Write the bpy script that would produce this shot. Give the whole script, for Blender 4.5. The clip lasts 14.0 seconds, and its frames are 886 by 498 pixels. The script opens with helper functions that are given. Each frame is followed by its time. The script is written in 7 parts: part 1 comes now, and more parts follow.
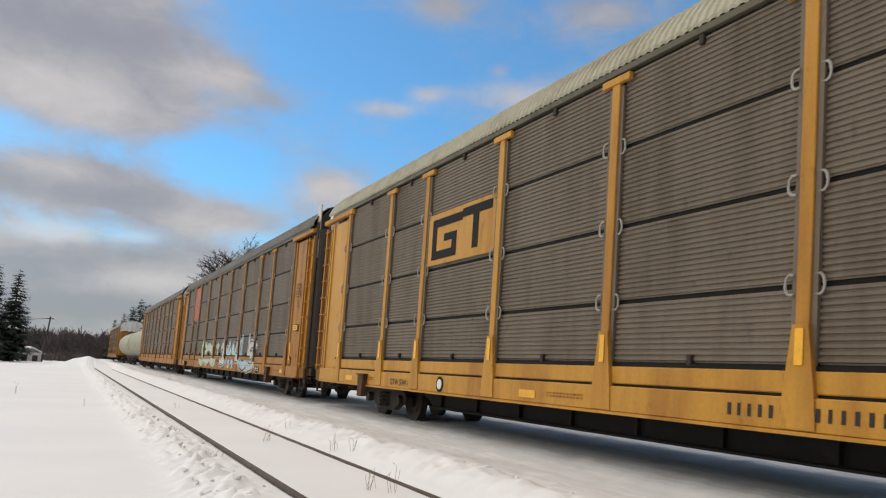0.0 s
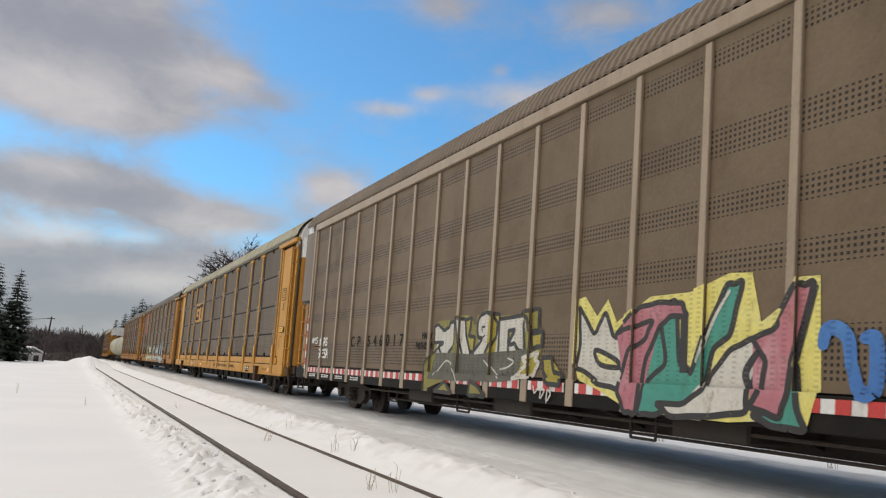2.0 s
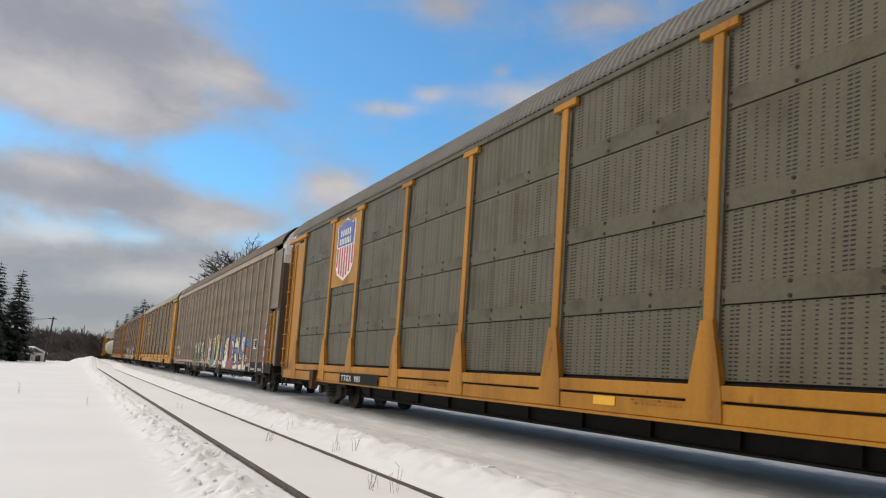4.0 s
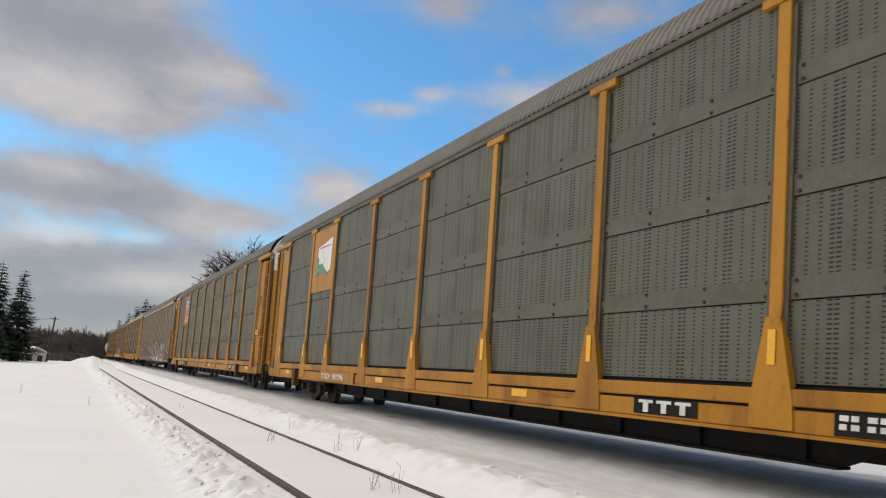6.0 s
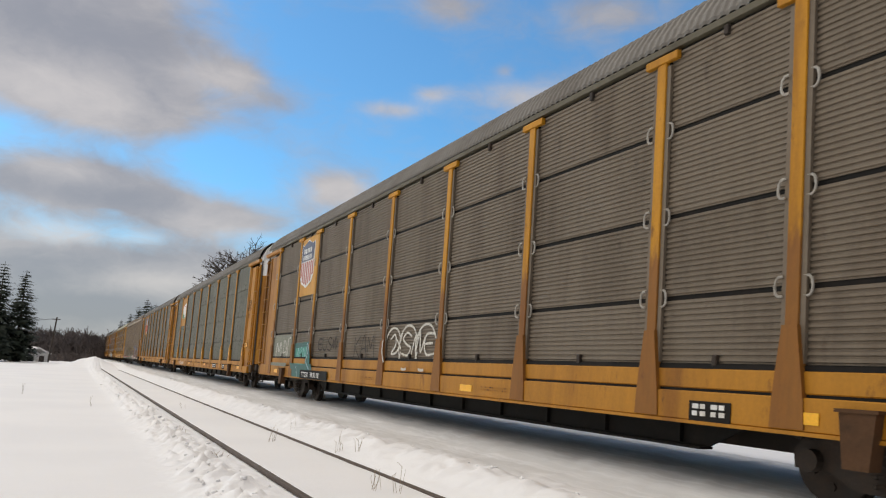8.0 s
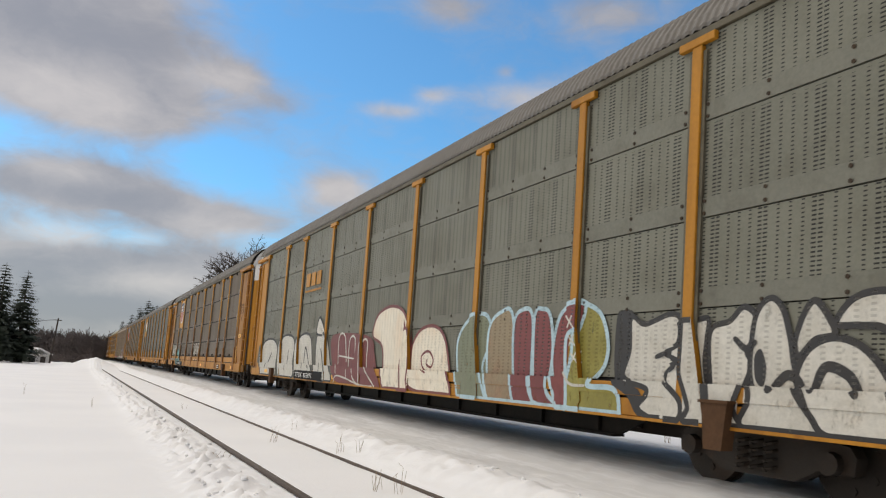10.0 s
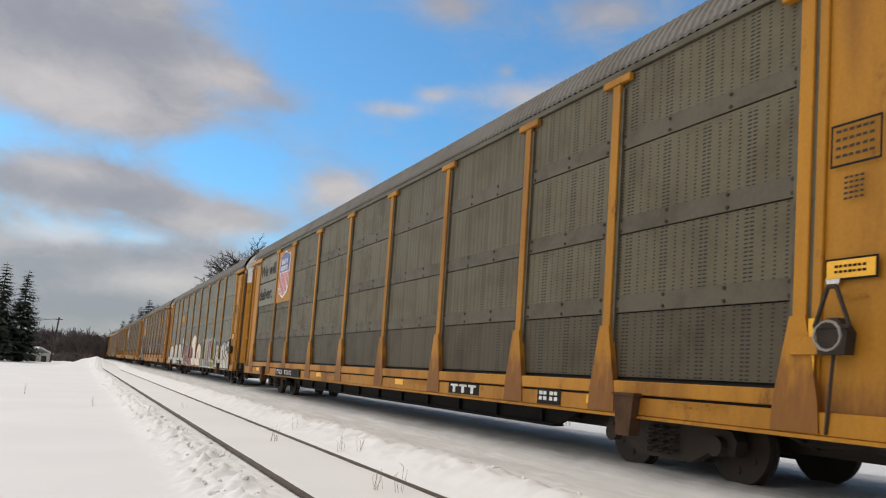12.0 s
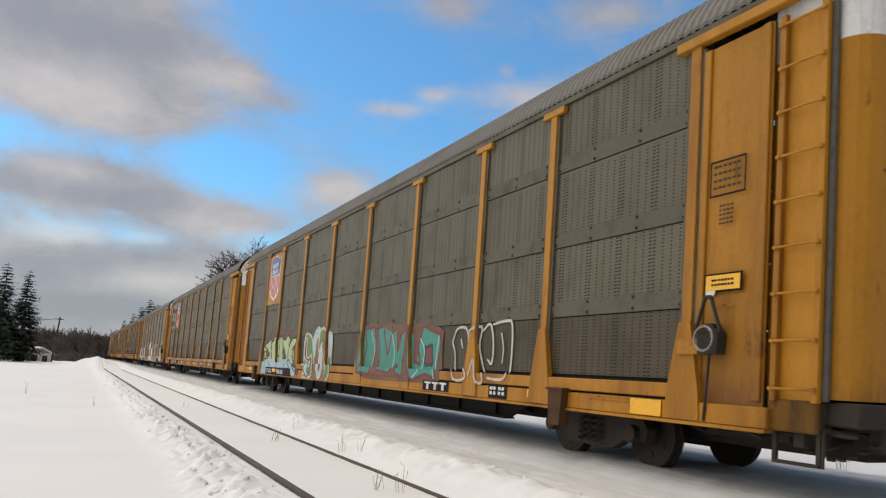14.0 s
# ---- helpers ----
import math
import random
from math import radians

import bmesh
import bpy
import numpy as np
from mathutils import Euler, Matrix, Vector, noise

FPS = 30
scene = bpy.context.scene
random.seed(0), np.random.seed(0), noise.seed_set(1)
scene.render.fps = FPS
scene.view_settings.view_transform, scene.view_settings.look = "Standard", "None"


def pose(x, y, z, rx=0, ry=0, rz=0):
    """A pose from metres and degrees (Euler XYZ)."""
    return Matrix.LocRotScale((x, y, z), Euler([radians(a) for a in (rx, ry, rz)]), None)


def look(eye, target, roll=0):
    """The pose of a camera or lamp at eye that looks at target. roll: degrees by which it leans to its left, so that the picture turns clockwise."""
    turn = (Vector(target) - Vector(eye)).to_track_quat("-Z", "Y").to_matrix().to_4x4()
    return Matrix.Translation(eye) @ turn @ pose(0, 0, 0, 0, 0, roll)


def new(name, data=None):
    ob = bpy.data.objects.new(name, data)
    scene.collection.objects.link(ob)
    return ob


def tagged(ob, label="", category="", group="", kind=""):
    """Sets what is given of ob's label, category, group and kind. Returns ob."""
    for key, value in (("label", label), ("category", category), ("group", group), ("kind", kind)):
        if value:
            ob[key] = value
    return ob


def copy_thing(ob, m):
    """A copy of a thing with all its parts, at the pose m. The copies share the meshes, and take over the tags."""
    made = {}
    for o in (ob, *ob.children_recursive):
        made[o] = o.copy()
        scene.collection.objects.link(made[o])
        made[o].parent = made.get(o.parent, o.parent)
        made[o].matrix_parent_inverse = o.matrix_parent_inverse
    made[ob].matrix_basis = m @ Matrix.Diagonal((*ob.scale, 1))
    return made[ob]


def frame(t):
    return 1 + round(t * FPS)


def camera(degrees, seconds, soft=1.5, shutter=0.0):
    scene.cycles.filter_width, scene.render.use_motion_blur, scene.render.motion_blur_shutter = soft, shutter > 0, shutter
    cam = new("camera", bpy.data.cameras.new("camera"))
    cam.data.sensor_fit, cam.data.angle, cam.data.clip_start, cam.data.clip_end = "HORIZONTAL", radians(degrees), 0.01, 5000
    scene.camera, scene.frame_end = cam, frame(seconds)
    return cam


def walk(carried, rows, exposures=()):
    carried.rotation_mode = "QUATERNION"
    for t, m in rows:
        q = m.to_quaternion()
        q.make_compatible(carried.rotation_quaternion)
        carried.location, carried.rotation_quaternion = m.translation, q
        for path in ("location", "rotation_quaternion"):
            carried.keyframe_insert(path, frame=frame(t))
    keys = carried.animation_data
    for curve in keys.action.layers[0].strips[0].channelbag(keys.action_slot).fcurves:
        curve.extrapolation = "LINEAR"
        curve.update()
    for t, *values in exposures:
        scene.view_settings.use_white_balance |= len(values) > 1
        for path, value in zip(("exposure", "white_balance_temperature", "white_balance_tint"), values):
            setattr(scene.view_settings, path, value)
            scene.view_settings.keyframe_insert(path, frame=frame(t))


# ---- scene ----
# World: y runs along the tracks away from the camera, x to the far side of the train, z up; the main line's rail top is z = 0.
EYE = Vector((0.0, 0.0, 1.097))
cam = camera(62.19, 14.0, soft=1.2, shutter=0.7)
# the sensor is read from top to bottom, so that fast things lean
scene.cycles.rolling_shutter_type = "TOP"
scene.cycles.rolling_shutter_duration = 0.045


def gaze(yaw, pitch, roll):
    a, b = radians(yaw), radians(pitch)
    return look(EYE, EYE + Vector((-math.sin(a) * math.cos(b), math.cos(a) * math.cos(b), math.sin(b))), roll)


# a camera on a stand that sags slowly to its left
walk(cam, [
    (0.0, gaze(-26.30, 9.46, 2.96)),
    (3.0, gaze(-26.18, 9.45, 2.96)),
    (5.5, gaze(-26.03, 9.45, 2.96)),
    (7.5, gaze(-25.93, 9.46, 2.96)),
    (10.0, gaze(-25.81, 9.53, 2.96)),
    (11.0, gaze(-25.80, 9.52, 2.96)),
    (12.0, gaze(-25.77, 9.46, 2.96)),
    (14.0, gaze(-25.71, 9.45, 2.96)),
], [(0.0, 0.11, 7650, 10), (14.0, 0.11, 7650, 10)])

# ---- light ----
SUN_AZ, SUN_EL = 318.0, 50.0  # degrees clockwise from +y

sun = new("sun", bpy.data.lights.new("sun", "SUN"))
sun.data.energy, sun.data.angle, sun.data.color = 1.95, radians(100), (1.0, 0.965, 0.92)  # veiled by cloud
sa, se = radians(SUN_AZ), radians(SUN_EL)
sun.matrix_world = look((0, 0, 30), Vector((0, 0, 30)) - Vector((math.sin(sa) * math.cos(se), math.cos(sa) * math.cos(se), math.sin(se))))


class Graph:
    """A short hand for node trees."""

    def __init__(self, tree, keep=False):
        self.tree = tree
        if not keep:
            tree.nodes.clear()

    def add(self, kind, **values):
        n = self.tree.nodes.new(kind)
        for key, value in values.items():
            setattr(n, key, value)
        return n

    def put(self, value, socket):
        if hasattr(value, "links"):
            self.tree.links.new(value, socket)
        else:
            socket.default_value = value

    def math(self, op, a, b=0.0, c=0.0, clamp=False):
        n = self.add("ShaderNodeMath", operation=op, use_clamp=clamp)
        for v, s in zip((a, b, c), n.inputs):
            self.put(v, s)
        return n.outputs[0]

    def mix(self, f, a, b, blend="MIX"):
        n = self.add("ShaderNodeMix", data_type="RGBA", blend_type=blend)
        self.put(f, n.inputs[0])
        for v, s in ((a, n.inputs[6]), (b, n.inputs[7])):
            self.put((*v, 1.0) if isinstance(v, tuple) and len(v) == 3 else v, s)
        return n.outputs[2]

    def noise(self, vec, scale, detail=4.0, rough=0.55):
        n = self.add("ShaderNodeTexNoise")
        self.put(vec, n.inputs["Vector"])
        n.inputs["Scale"].default_value, n.inputs["Detail"].default_value, n.inputs["Roughness"].default_value = scale, detail, rough
        return n.outputs["Fac"]

    def step(self, v, lo, hi):
        n = self.add("ShaderNodeMapRange", interpolation_type="SMOOTHSTEP")
        self.put(v, n.inputs[0])
        n.inputs[1].default_value, n.inputs[2].default_value = lo, hi
        return n.outputs[0]

    def scaled(self, vec, x, y, z, shift=None):
        n = self.add("ShaderNodeVectorMath", operation="MULTIPLY")
        self.put(vec, n.inputs[0])
        n.inputs[1].default_value = (x, y, z)
        if shift is None:
            return n.outputs[0]
        m = self.add("ShaderNodeVectorMath", operation="ADD")
        self.put(n.outputs[0], m.inputs[0])
        self.put(shift, m.inputs[1])
        return m.outputs[0]


def make_world():
    w = bpy.data.worlds.new("sky")
    scene.world = w
    w.use_nodes = True
    g = Graph(w.node_tree)
    sky = g.add("ShaderNodeTexSky", sky_type="NISHITA", sun_disc=False, sun_elevation=se, sun_rotation=sa, air_density=1.0, dust_density=0.6, ozone_density=2.0)
    way = g.add("ShaderNodeTexCoord").outputs["Generated"]
    xyz = g.add("ShaderNodeSeparateXYZ")
    g.put(way, xyz.inputs[0])
    el = g.math("MULTIPLY", g.math("ARCSINE", xyz.outputs[2]), 57.296)
    az = g.math("MULTIPLY", g.math("ARCTAN2", xyz.outputs[0], xyz.outputs[1]), 57.296)
    # billows with ragged edges, drawn out sideways
    flat = g.scaled(way, 1.0, 1.0, 1.9)
    warp = g.add("ShaderNodeTexNoise")
    g.put(flat, warp.inputs["Vector"])
    warp.inputs["Scale"].default_value, warp.inputs["Detail"].default_value = 9.0, 3.0
    bent = g.scaled(warp.outputs["Color"], 0.10, 0.10, 0.10, flat)
    n1 = g.noise(bent, 4.5, 9.0, 0.58)
    n2 = g.noise(bent, 15.0, 8.0, 0.62)

    def banks(total, rows):
        for a, e, wa, we, k in rows:
            da = g.math("DIVIDE", g.math("SUBTRACT", az, a), wa)
            de = g.math("DIVIDE", g.math("SUBTRACT", el, e), we)
            r2 = g.math("ADD", g.math("MULTIPLY", da, da), g.math("MULTIPLY", de, de))
            total = g.math("MULTIPLY_ADD", g.math("EXPONENT", g.math("MULTIPLY", r2, -1.0)), k, total)
        return total
    total = g.math("MULTIPLY_ADD", n1, 1.1, -0.72)
    total = g.math("MULTIPLY_ADD", n2, 0.62, g.math("SUBTRACT", total, 0.31))
    # banks of cloud and clear holes: azimuth, elevation, half widths, amount
    total = banks(total, (
        (-2.5, 22.3, 9.5, 4.0, 1.0), (-5.0, 28.0, 11.0, 4.0, 0.7), (-0.5, 17.9, 8.6, 2.3, 1.0), (8.6, 21.0, 2.6, 1.3, 0.6), (12.3, 19.6, 2.6, 0.9, 0.34),
        (-2.2, 11.7, 6.2, 1.8, 1.0), (3.0, 11.2, 4.0, 1.2, 0.5), (8.0, 10.6, 5.0, 1.2, 0.8), (17.5, 13.3, 3.0, 1.7, 0.85), (5.0, 4.5, 30.0, 4.2, 1.25), (1.0, 10.15, 1.4, 0.35, -0.4),
        (21.3, 19.9, 2.6, 0.6, 0.5), (24.2, 21.3, 1.6, 0.7, 0.5), (32.5, 21.3, 5.0, 1.4, 0.62), (30.2, 23.3, 0.8, 0.5, 0.4), (24.8, 27.6, 3.6, 1.5, 0.45), (39.0, 27.3, 6.0, 1.5, 0.5),
        (9.0, 15.5, 4.5, 1.5, -0.35), (16.0, 24.0, 7.0, 3.0, -0.25)))
    # the sky closes in overhead and behind
    total = g.math("MULTIPLY_ADD", g.step(el, 33.0, 48.0), 0.75, total)
    total = g.math("MULTIPLY_ADD", g.step(g.math("ABSOLUTE", g.math("SUBTRACT", az, 25.0)), 50.0, 75.0), 0.75, total)
    cover = g.step(total, -0.22, 0.62)
    # where the sun catches them
    lit = g.math("MULTIPLY_ADD", g.noise(bent, 7.0, 7.0, 0.6), 1.2, -0.27)
    lit = banks(lit, (
        (-2.5, 17.4, 6.0, 1.8, 0.50), (7.0, 20.6, 3.5, 1.1, 0.35), (-2.2, 22.5, 9.0, 2.2, -0.30), (-1.8, 8.2, 2.6, 0.7, 0.70), (3.3, 8.5, 1.8, 0.6, 0.5), (4.6, 5.4, 4.2, 0.9, 0.35),
        (1.0, 3.3, 4.2, 0.8, -0.50), (-3.6, 5.8, 3.2, 1.3, -0.30), (17.5, 13.2, 3.4, 1.6, 0.35), (8.5, 9.6, 4.0, 0.9, 0.30), (-2.2, 12.6, 5.0, 0.7, 0.2), (-1.0, 11.0, 4.5, 0.7, -0.2),
        (22.5, 20.5, 4.0, 1.5, 0.35), (33.0, 21.6, 6.0, 2.0, 0.4)))
    bright = g.step(lit, 0.0, 1.0)
    cloud = g.mix(bright, (2.75, 2.95, 3.65), (5.5, 5.5, 6.0))
    deep = g.mix(1.0, sky.outputs[0], (0.60, 1.29, 1.74), "MULTIPLY")
    out = g.mix(g.math("MULTIPLY", cover, 0.93), deep, cloud)
    bg = g.add("ShaderNodeBackground")
    g.put(out, bg.inputs[0])
    bg.inputs[1].default_value = 0.1
    g.put(bg.outputs[0], g.add("ShaderNodeOutputWorld").inputs[0])


make_world()


# ---- materials ----
def material(name, colour, rough=0.6, metal=0.0, stain=None, amount=0.5, scale=1.5, grain=30.0, bump=0.15, streak=False, far=0.01, spec=0.5, run=0.44):
    """A painted or raw surface: base colour, stains of a second colour at one scale, fine grain and relief at another. streak: the stains run down."""
    m = bpy.data.materials.new(name)
    m.use_nodes = True
    g = Graph(m.node_tree)
    where = g.add("ShaderNodeTexCoord").outputs["Object"]
    chance = g.add("ShaderNodeObjectInfo").outputs["Random"]
    shift = g.add("ShaderNodeCombineXYZ")
    for s in shift.inputs:
        g.put(g.math("MULTIPLY", chance, 37.0), s)
    vec = g.scaled(where, 1.0, 1.0, 0.16 if streak else 1.0, shift.outputs[0])
    big = g.noise(vec, scale, 6.0, 0.62)
    fine = g.noise(g.scaled(where, 1, 1, 1, shift.outputs[0]), grain, 3.0, 0.6)
    stain = stain or tuple(c * 0.55 for c in colour)
    mask = g.math("MULTIPLY", g.step(big, 0.45, 0.75), amount)
    col = g.mix(mask, colour, stain)
    if streak:
        spot = g.noise(g.scaled(where, 1.0, 1.0, 0.45, shift.outputs[0]), scale * 3.4, 8.0, 0.72)
        col = g.mix(g.math("MULTIPLY", g.step(spot, 0.58, 0.70), amount * 0.85), col, tuple(c * 0.7 for c in stain))
    runs = g.noise(g.scaled(where, 1.0, 1.0, 0.12 if streak else 1.0, shift.outputs[0]), scale * 7.0, 4.0, 0.65)
    tone = g.math("MULTIPLY_ADD", fine, 0.34, g.math("MULTIPLY_ADD", chance, 0.12, 0.78 - run / 2))
    tone = g.math("MULTIPLY_ADD", runs, run, tone)
    col = g.mix(1.0, col, tone, "MULTIPLY")
    b = g.add("ShaderNodeBsdfPrincipled")
    g.put(col, b.inputs["Base Color"])
    b.inputs["Metallic"].default_value = metal
    b.inputs["Specular IOR Level"].default_value = spec
    g.put(g.math("MULTIPLY_ADD", big, 0.3, rough - 0.15, clamp=True), b.inputs["Roughness"])
    if bump:
        n = g.add("ShaderNodeBump")
        n.inputs["Strength"].default_value, n.inputs["Distance"].default_value = bump, far
        g.put(fine, n.inputs["Height"])
        g.put(n.outputs[0], b.inputs["Normal"])
    g.put(b.outputs[0], g.add("ShaderNodeOutputMaterial").inputs[0])
    return m


def punched(name, colour, stain, holes):
    """Sheet metal with rows of punched slots, not cut: the dark inside them is painted into the colour. holes: list of
    (low, high, pitch along, pitch up, slot along, slot up, start along) in the panel's own y and z.
    """
    m = material(name, colour, 0.68, 0.0, stain, 0.6, 1.1, 26.0, 0.2, spec=0.3, run=0.16)
    g = Graph(m.node_tree, True)
    b = [n for n in g.tree.nodes if n.type == "BSDF_PRINCIPLED"][0]
    old = b.inputs["Base Color"].links[0].from_socket
    xyz = g.add("ShaderNodeSeparateXYZ")
    g.put(g.add("ShaderNodeTexCoord").outputs["Object"], xyz.inputs[0])
    y, z = xyz.outputs[1], xyz.outputs[2]
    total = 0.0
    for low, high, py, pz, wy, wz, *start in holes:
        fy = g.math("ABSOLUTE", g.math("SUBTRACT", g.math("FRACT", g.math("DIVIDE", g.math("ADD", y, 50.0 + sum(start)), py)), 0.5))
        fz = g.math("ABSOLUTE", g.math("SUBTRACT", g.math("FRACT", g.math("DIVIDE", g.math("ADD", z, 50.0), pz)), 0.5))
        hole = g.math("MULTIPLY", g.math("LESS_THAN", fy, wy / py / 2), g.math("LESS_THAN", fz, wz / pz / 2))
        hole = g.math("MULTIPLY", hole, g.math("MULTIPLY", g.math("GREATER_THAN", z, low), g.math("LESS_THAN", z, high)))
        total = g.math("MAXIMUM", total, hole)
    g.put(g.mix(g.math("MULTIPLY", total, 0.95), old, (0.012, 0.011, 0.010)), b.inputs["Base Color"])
    return m


YELLOW = material("yellow_paint", (0.42, 0.180, 0.014), 0.6, 0, (0.14, 0.045, 0.010), 0.72, 0.9, 22, 0.12, True, spec=0.3)
YELLOW_RUSTY = material("rusty_yellow_paint", (0.36, 0.150, 0.013), 0.6, 0, (0.085, 0.03, 0.012), 0.97, 1.3, 22, 0.2, True, spec=0.3)
POST_RUST = material("yellow_paint_rusted_from_the_foot", (0.47, 0.21, 0.012), 0.65, 0, (0.16, 0.055, 0.014), 0.8, 1.3, 22, 0.2, True, spec=0.3)


def rust_up(m, z, spread):
    """Rust that has eaten the paint off up to a ragged line."""
    g = Graph(m.node_tree, True)
    b = [n for n in g.tree.nodes if n.type == "BSDF_PRINCIPLED"][0]
    old = b.inputs["Base Color"].links[0].from_socket
    where = g.add("ShaderNodeTexCoord").outputs["Object"]
    xyz = g.add("ShaderNodeSeparateXYZ")
    g.put(where, xyz.inputs[0])
    n = g.noise(g.scaled(where, 4, 4, 1), 1.6, 6.0, 0.65)
    level = g.math("ADD", g.math("SUBTRACT", z, xyz.outputs[2]), g.math("MULTIPLY_ADD", n, spread * 2, -spread))
    rust = g.mix(g.noise(g.scaled(where, 3, 3, 0.6), 5.0, 6.0, 0.6), (0.23, 0.080, 0.017), (0.10, 0.042, 0.018))
    g.put(g.mix(g.math("MULTIPLY", g.step(level, 0.0, 0.5), 0.8), old, rust), b.inputs["Base Color"])


POST_FOOT_RUST = material("yellow_paint_rusted_at_the_foot", (0.42, 0.18, 0.014), 0.65, 0, (0.16, 0.055, 0.014), 0.75, 1.1, 22, 0.2, True, spec=0.3)
YELLOW_PALE = material("faded_yellow_paint", (0.50, 0.245, 0.035), 0.6, 0, (0.24, 0.085, 0.018), 0.7, 0.9, 22, 0.12, True, spec=0.3)
YELLOW_END = material("yellow_end_paint_with_grime", (0.40, 0.172, 0.014), 0.62, 0, (0.13, 0.045, 0.012), 0.75, 0.9, 22, 0.12, True, spec=0.3)
rust_up(POST_RUST, 2.9, 0.8)
rust_up(POST_FOOT_RUST, 1.5, 0.7)
rust_up(YELLOW_END, 1.3, 0.6)
YELLOW_BRIGHT = material("reflective_yellow", (0.85, 0.42, 0.015), 0.4, 0, (0.5, 0.25, 0.02), 0.3, 6, 40, 0.05)
GRIMY_YELLOW = material("sooty_yellow_paint", (0.17, 0.078, 0.012), 0.75, 0, (0.03, 0.02, 0.012), 0.9, 1.8, 24, 0.25, True, spec=0.2)
RIBBED = material("weathered_ribbed_steel", (0.150, 0.118, 0.084), 0.7, 0.0, (0.075, 0.054, 0.036), 0.6, 1.2, 18, 0.2, True)
SLOTS = [(0.03, 1.06, 0.62, 0.044, 0.052, 0.017, o) for o in (0.0, 0.07)] + [(0.03, 1.06, 0.62, 0.044, 0.036, 0.014, o) for o in (0.22, 0.36, 0.50)]
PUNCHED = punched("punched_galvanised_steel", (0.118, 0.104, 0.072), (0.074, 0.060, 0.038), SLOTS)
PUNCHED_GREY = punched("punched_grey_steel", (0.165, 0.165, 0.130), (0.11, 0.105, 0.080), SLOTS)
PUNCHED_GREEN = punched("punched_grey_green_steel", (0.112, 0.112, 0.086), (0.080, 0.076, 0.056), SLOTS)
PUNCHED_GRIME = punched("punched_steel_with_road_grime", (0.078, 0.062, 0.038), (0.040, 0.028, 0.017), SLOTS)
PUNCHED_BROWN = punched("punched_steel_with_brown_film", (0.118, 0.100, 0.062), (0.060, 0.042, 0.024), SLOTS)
BOLT = material("rusty_bolt", (0.045, 0.032, 0.022), 0.8, 0, (0.07, 0.04, 0.02), 0.6, 9, 40, 0.1, spec=0.2)
STRIP = material("dusty_steel_strip", (0.106, 0.094, 0.065), 0.7, 0, (0.05, 0.04, 0.026), 0.7, 2, 26, 0.12, spec=0.3)
STRIP_GREEN = material("grey_green_strip", (0.110, 0.110, 0.085), 0.7, 0, (0.078, 0.074, 0.055), 0.6, 2, 26, 0.12, spec=0.3)
STRIP_GREY = material("plain_galvanised_strip", (0.150, 0.150, 0.118), 0.7, 0, (0.10, 0.095, 0.072), 0.6, 2, 26, 0.12)
GRIME = material("grimy_brown_strip", (0.084, 0.068, 0.044), 0.7, 0, (0.04, 0.03, 0.02), 0.6, 2, 26, 0.12)
TAUPE = punched("taupe_punched_paint", (0.148, 0.105, 0.066), (0.100, 0.069, 0.043), [
    (0.10, 0.62, 0.062, 0.062, 0.030, 0.030), (1.18, 1.43, 0.062, 0.062, 0.03, 0.03), (1.80, 2.05, 0.062, 0.062, 0.03, 0.03),
    (2.48, 2.80, 0.062, 0.062, 0.03, 0.03), (3.52, 3.72, 0.062, 0.062, 0.03, 0.03)])
TAUPE_PLAIN = material("taupe_paint", (0.145, 0.103, 0.065), 0.6, 0, (0.085, 0.064, 0.046), 0.5, 1.2, 24, 0.1, True)
TAUPE_DARK = material("dark_taupe_paint", (0.078, 0.058, 0.041), 0.65, 0, (0.05, 0.038, 0.028), 0.5, 1.2, 24, 0.1, True)
TAUPE_LIGHT = material("pale_taupe_paint", (0.32, 0.245, 0.172), 0.6, 0, (0.21, 0.155, 0.105), 0.5, 1.5, 24, 0.1, True)
ROOF_GREY = material("galvanised_roof", (0.135, 0.125, 0.11), 0.65, 0.0, (0.09, 0.075, 0.06), 0.6, 0.8, 16, 0.15)
ROOF_CREAM = material("cream_roof_paint", (0.36, 0.345, 0.25), 0.65, 0.0, (0.18, 0.14, 0.09), 0.6, 1.2, 16, 0.15)
CLIP = material("weathered_pale_clip", (0.36, 0.34, 0.30), 0.6, 0, (0.2, 0.17, 0.13), 0.6, 4, 24, 0.1)
SLOGAN = material("pale_sign_panel", (0.19, 0.182, 0.14), 0.65, 0, (0.11, 0.095, 0.07), 0.6, 1.4, 24, 0.15, True, spec=0.3)
WHITE = material("white_paint", (0.68, 0.68, 0.66), 0.5, 0, (0.4, 0.36, 0.3), 0.6, 2.5, 24, 0.1, True)
FADED_WHITE = material("rust_stained_white_paint", (0.55, 0.50, 0.45), 0.6, 0, (0.28, 0.10, 0.045), 0.9, 2.2, 24, 0.2, True)
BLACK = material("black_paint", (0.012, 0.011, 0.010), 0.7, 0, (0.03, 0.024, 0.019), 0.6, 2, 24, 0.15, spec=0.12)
SOOT = material("oily_dark_steel", (0.024, 0.017, 0.012), 0.8, 0.0, (0.055, 0.031, 0.018), 0.75, 3, 30, 0.3)
EDGE = material("scuffed_edge_steel", (0.10, 0.092, 0.08), 0.8, 0.0, (0.05, 0.04, 0.03), 0.8, 7, 30, 0.3)
RUST_DARK = material("dark_rust", (0.085, 0.042, 0.020), 0.8, 0, (0.03, 0.02, 0.013), 0.8, 3, 24, 0.3, spec=0.2)
RUST_PLATE = material("rust_brown_plate", (0.20, 0.085, 0.020), 0.75, 0, (0.07, 0.030, 0.014), 0.85, 1.5, 24, 0.2, True, spec=0.2)
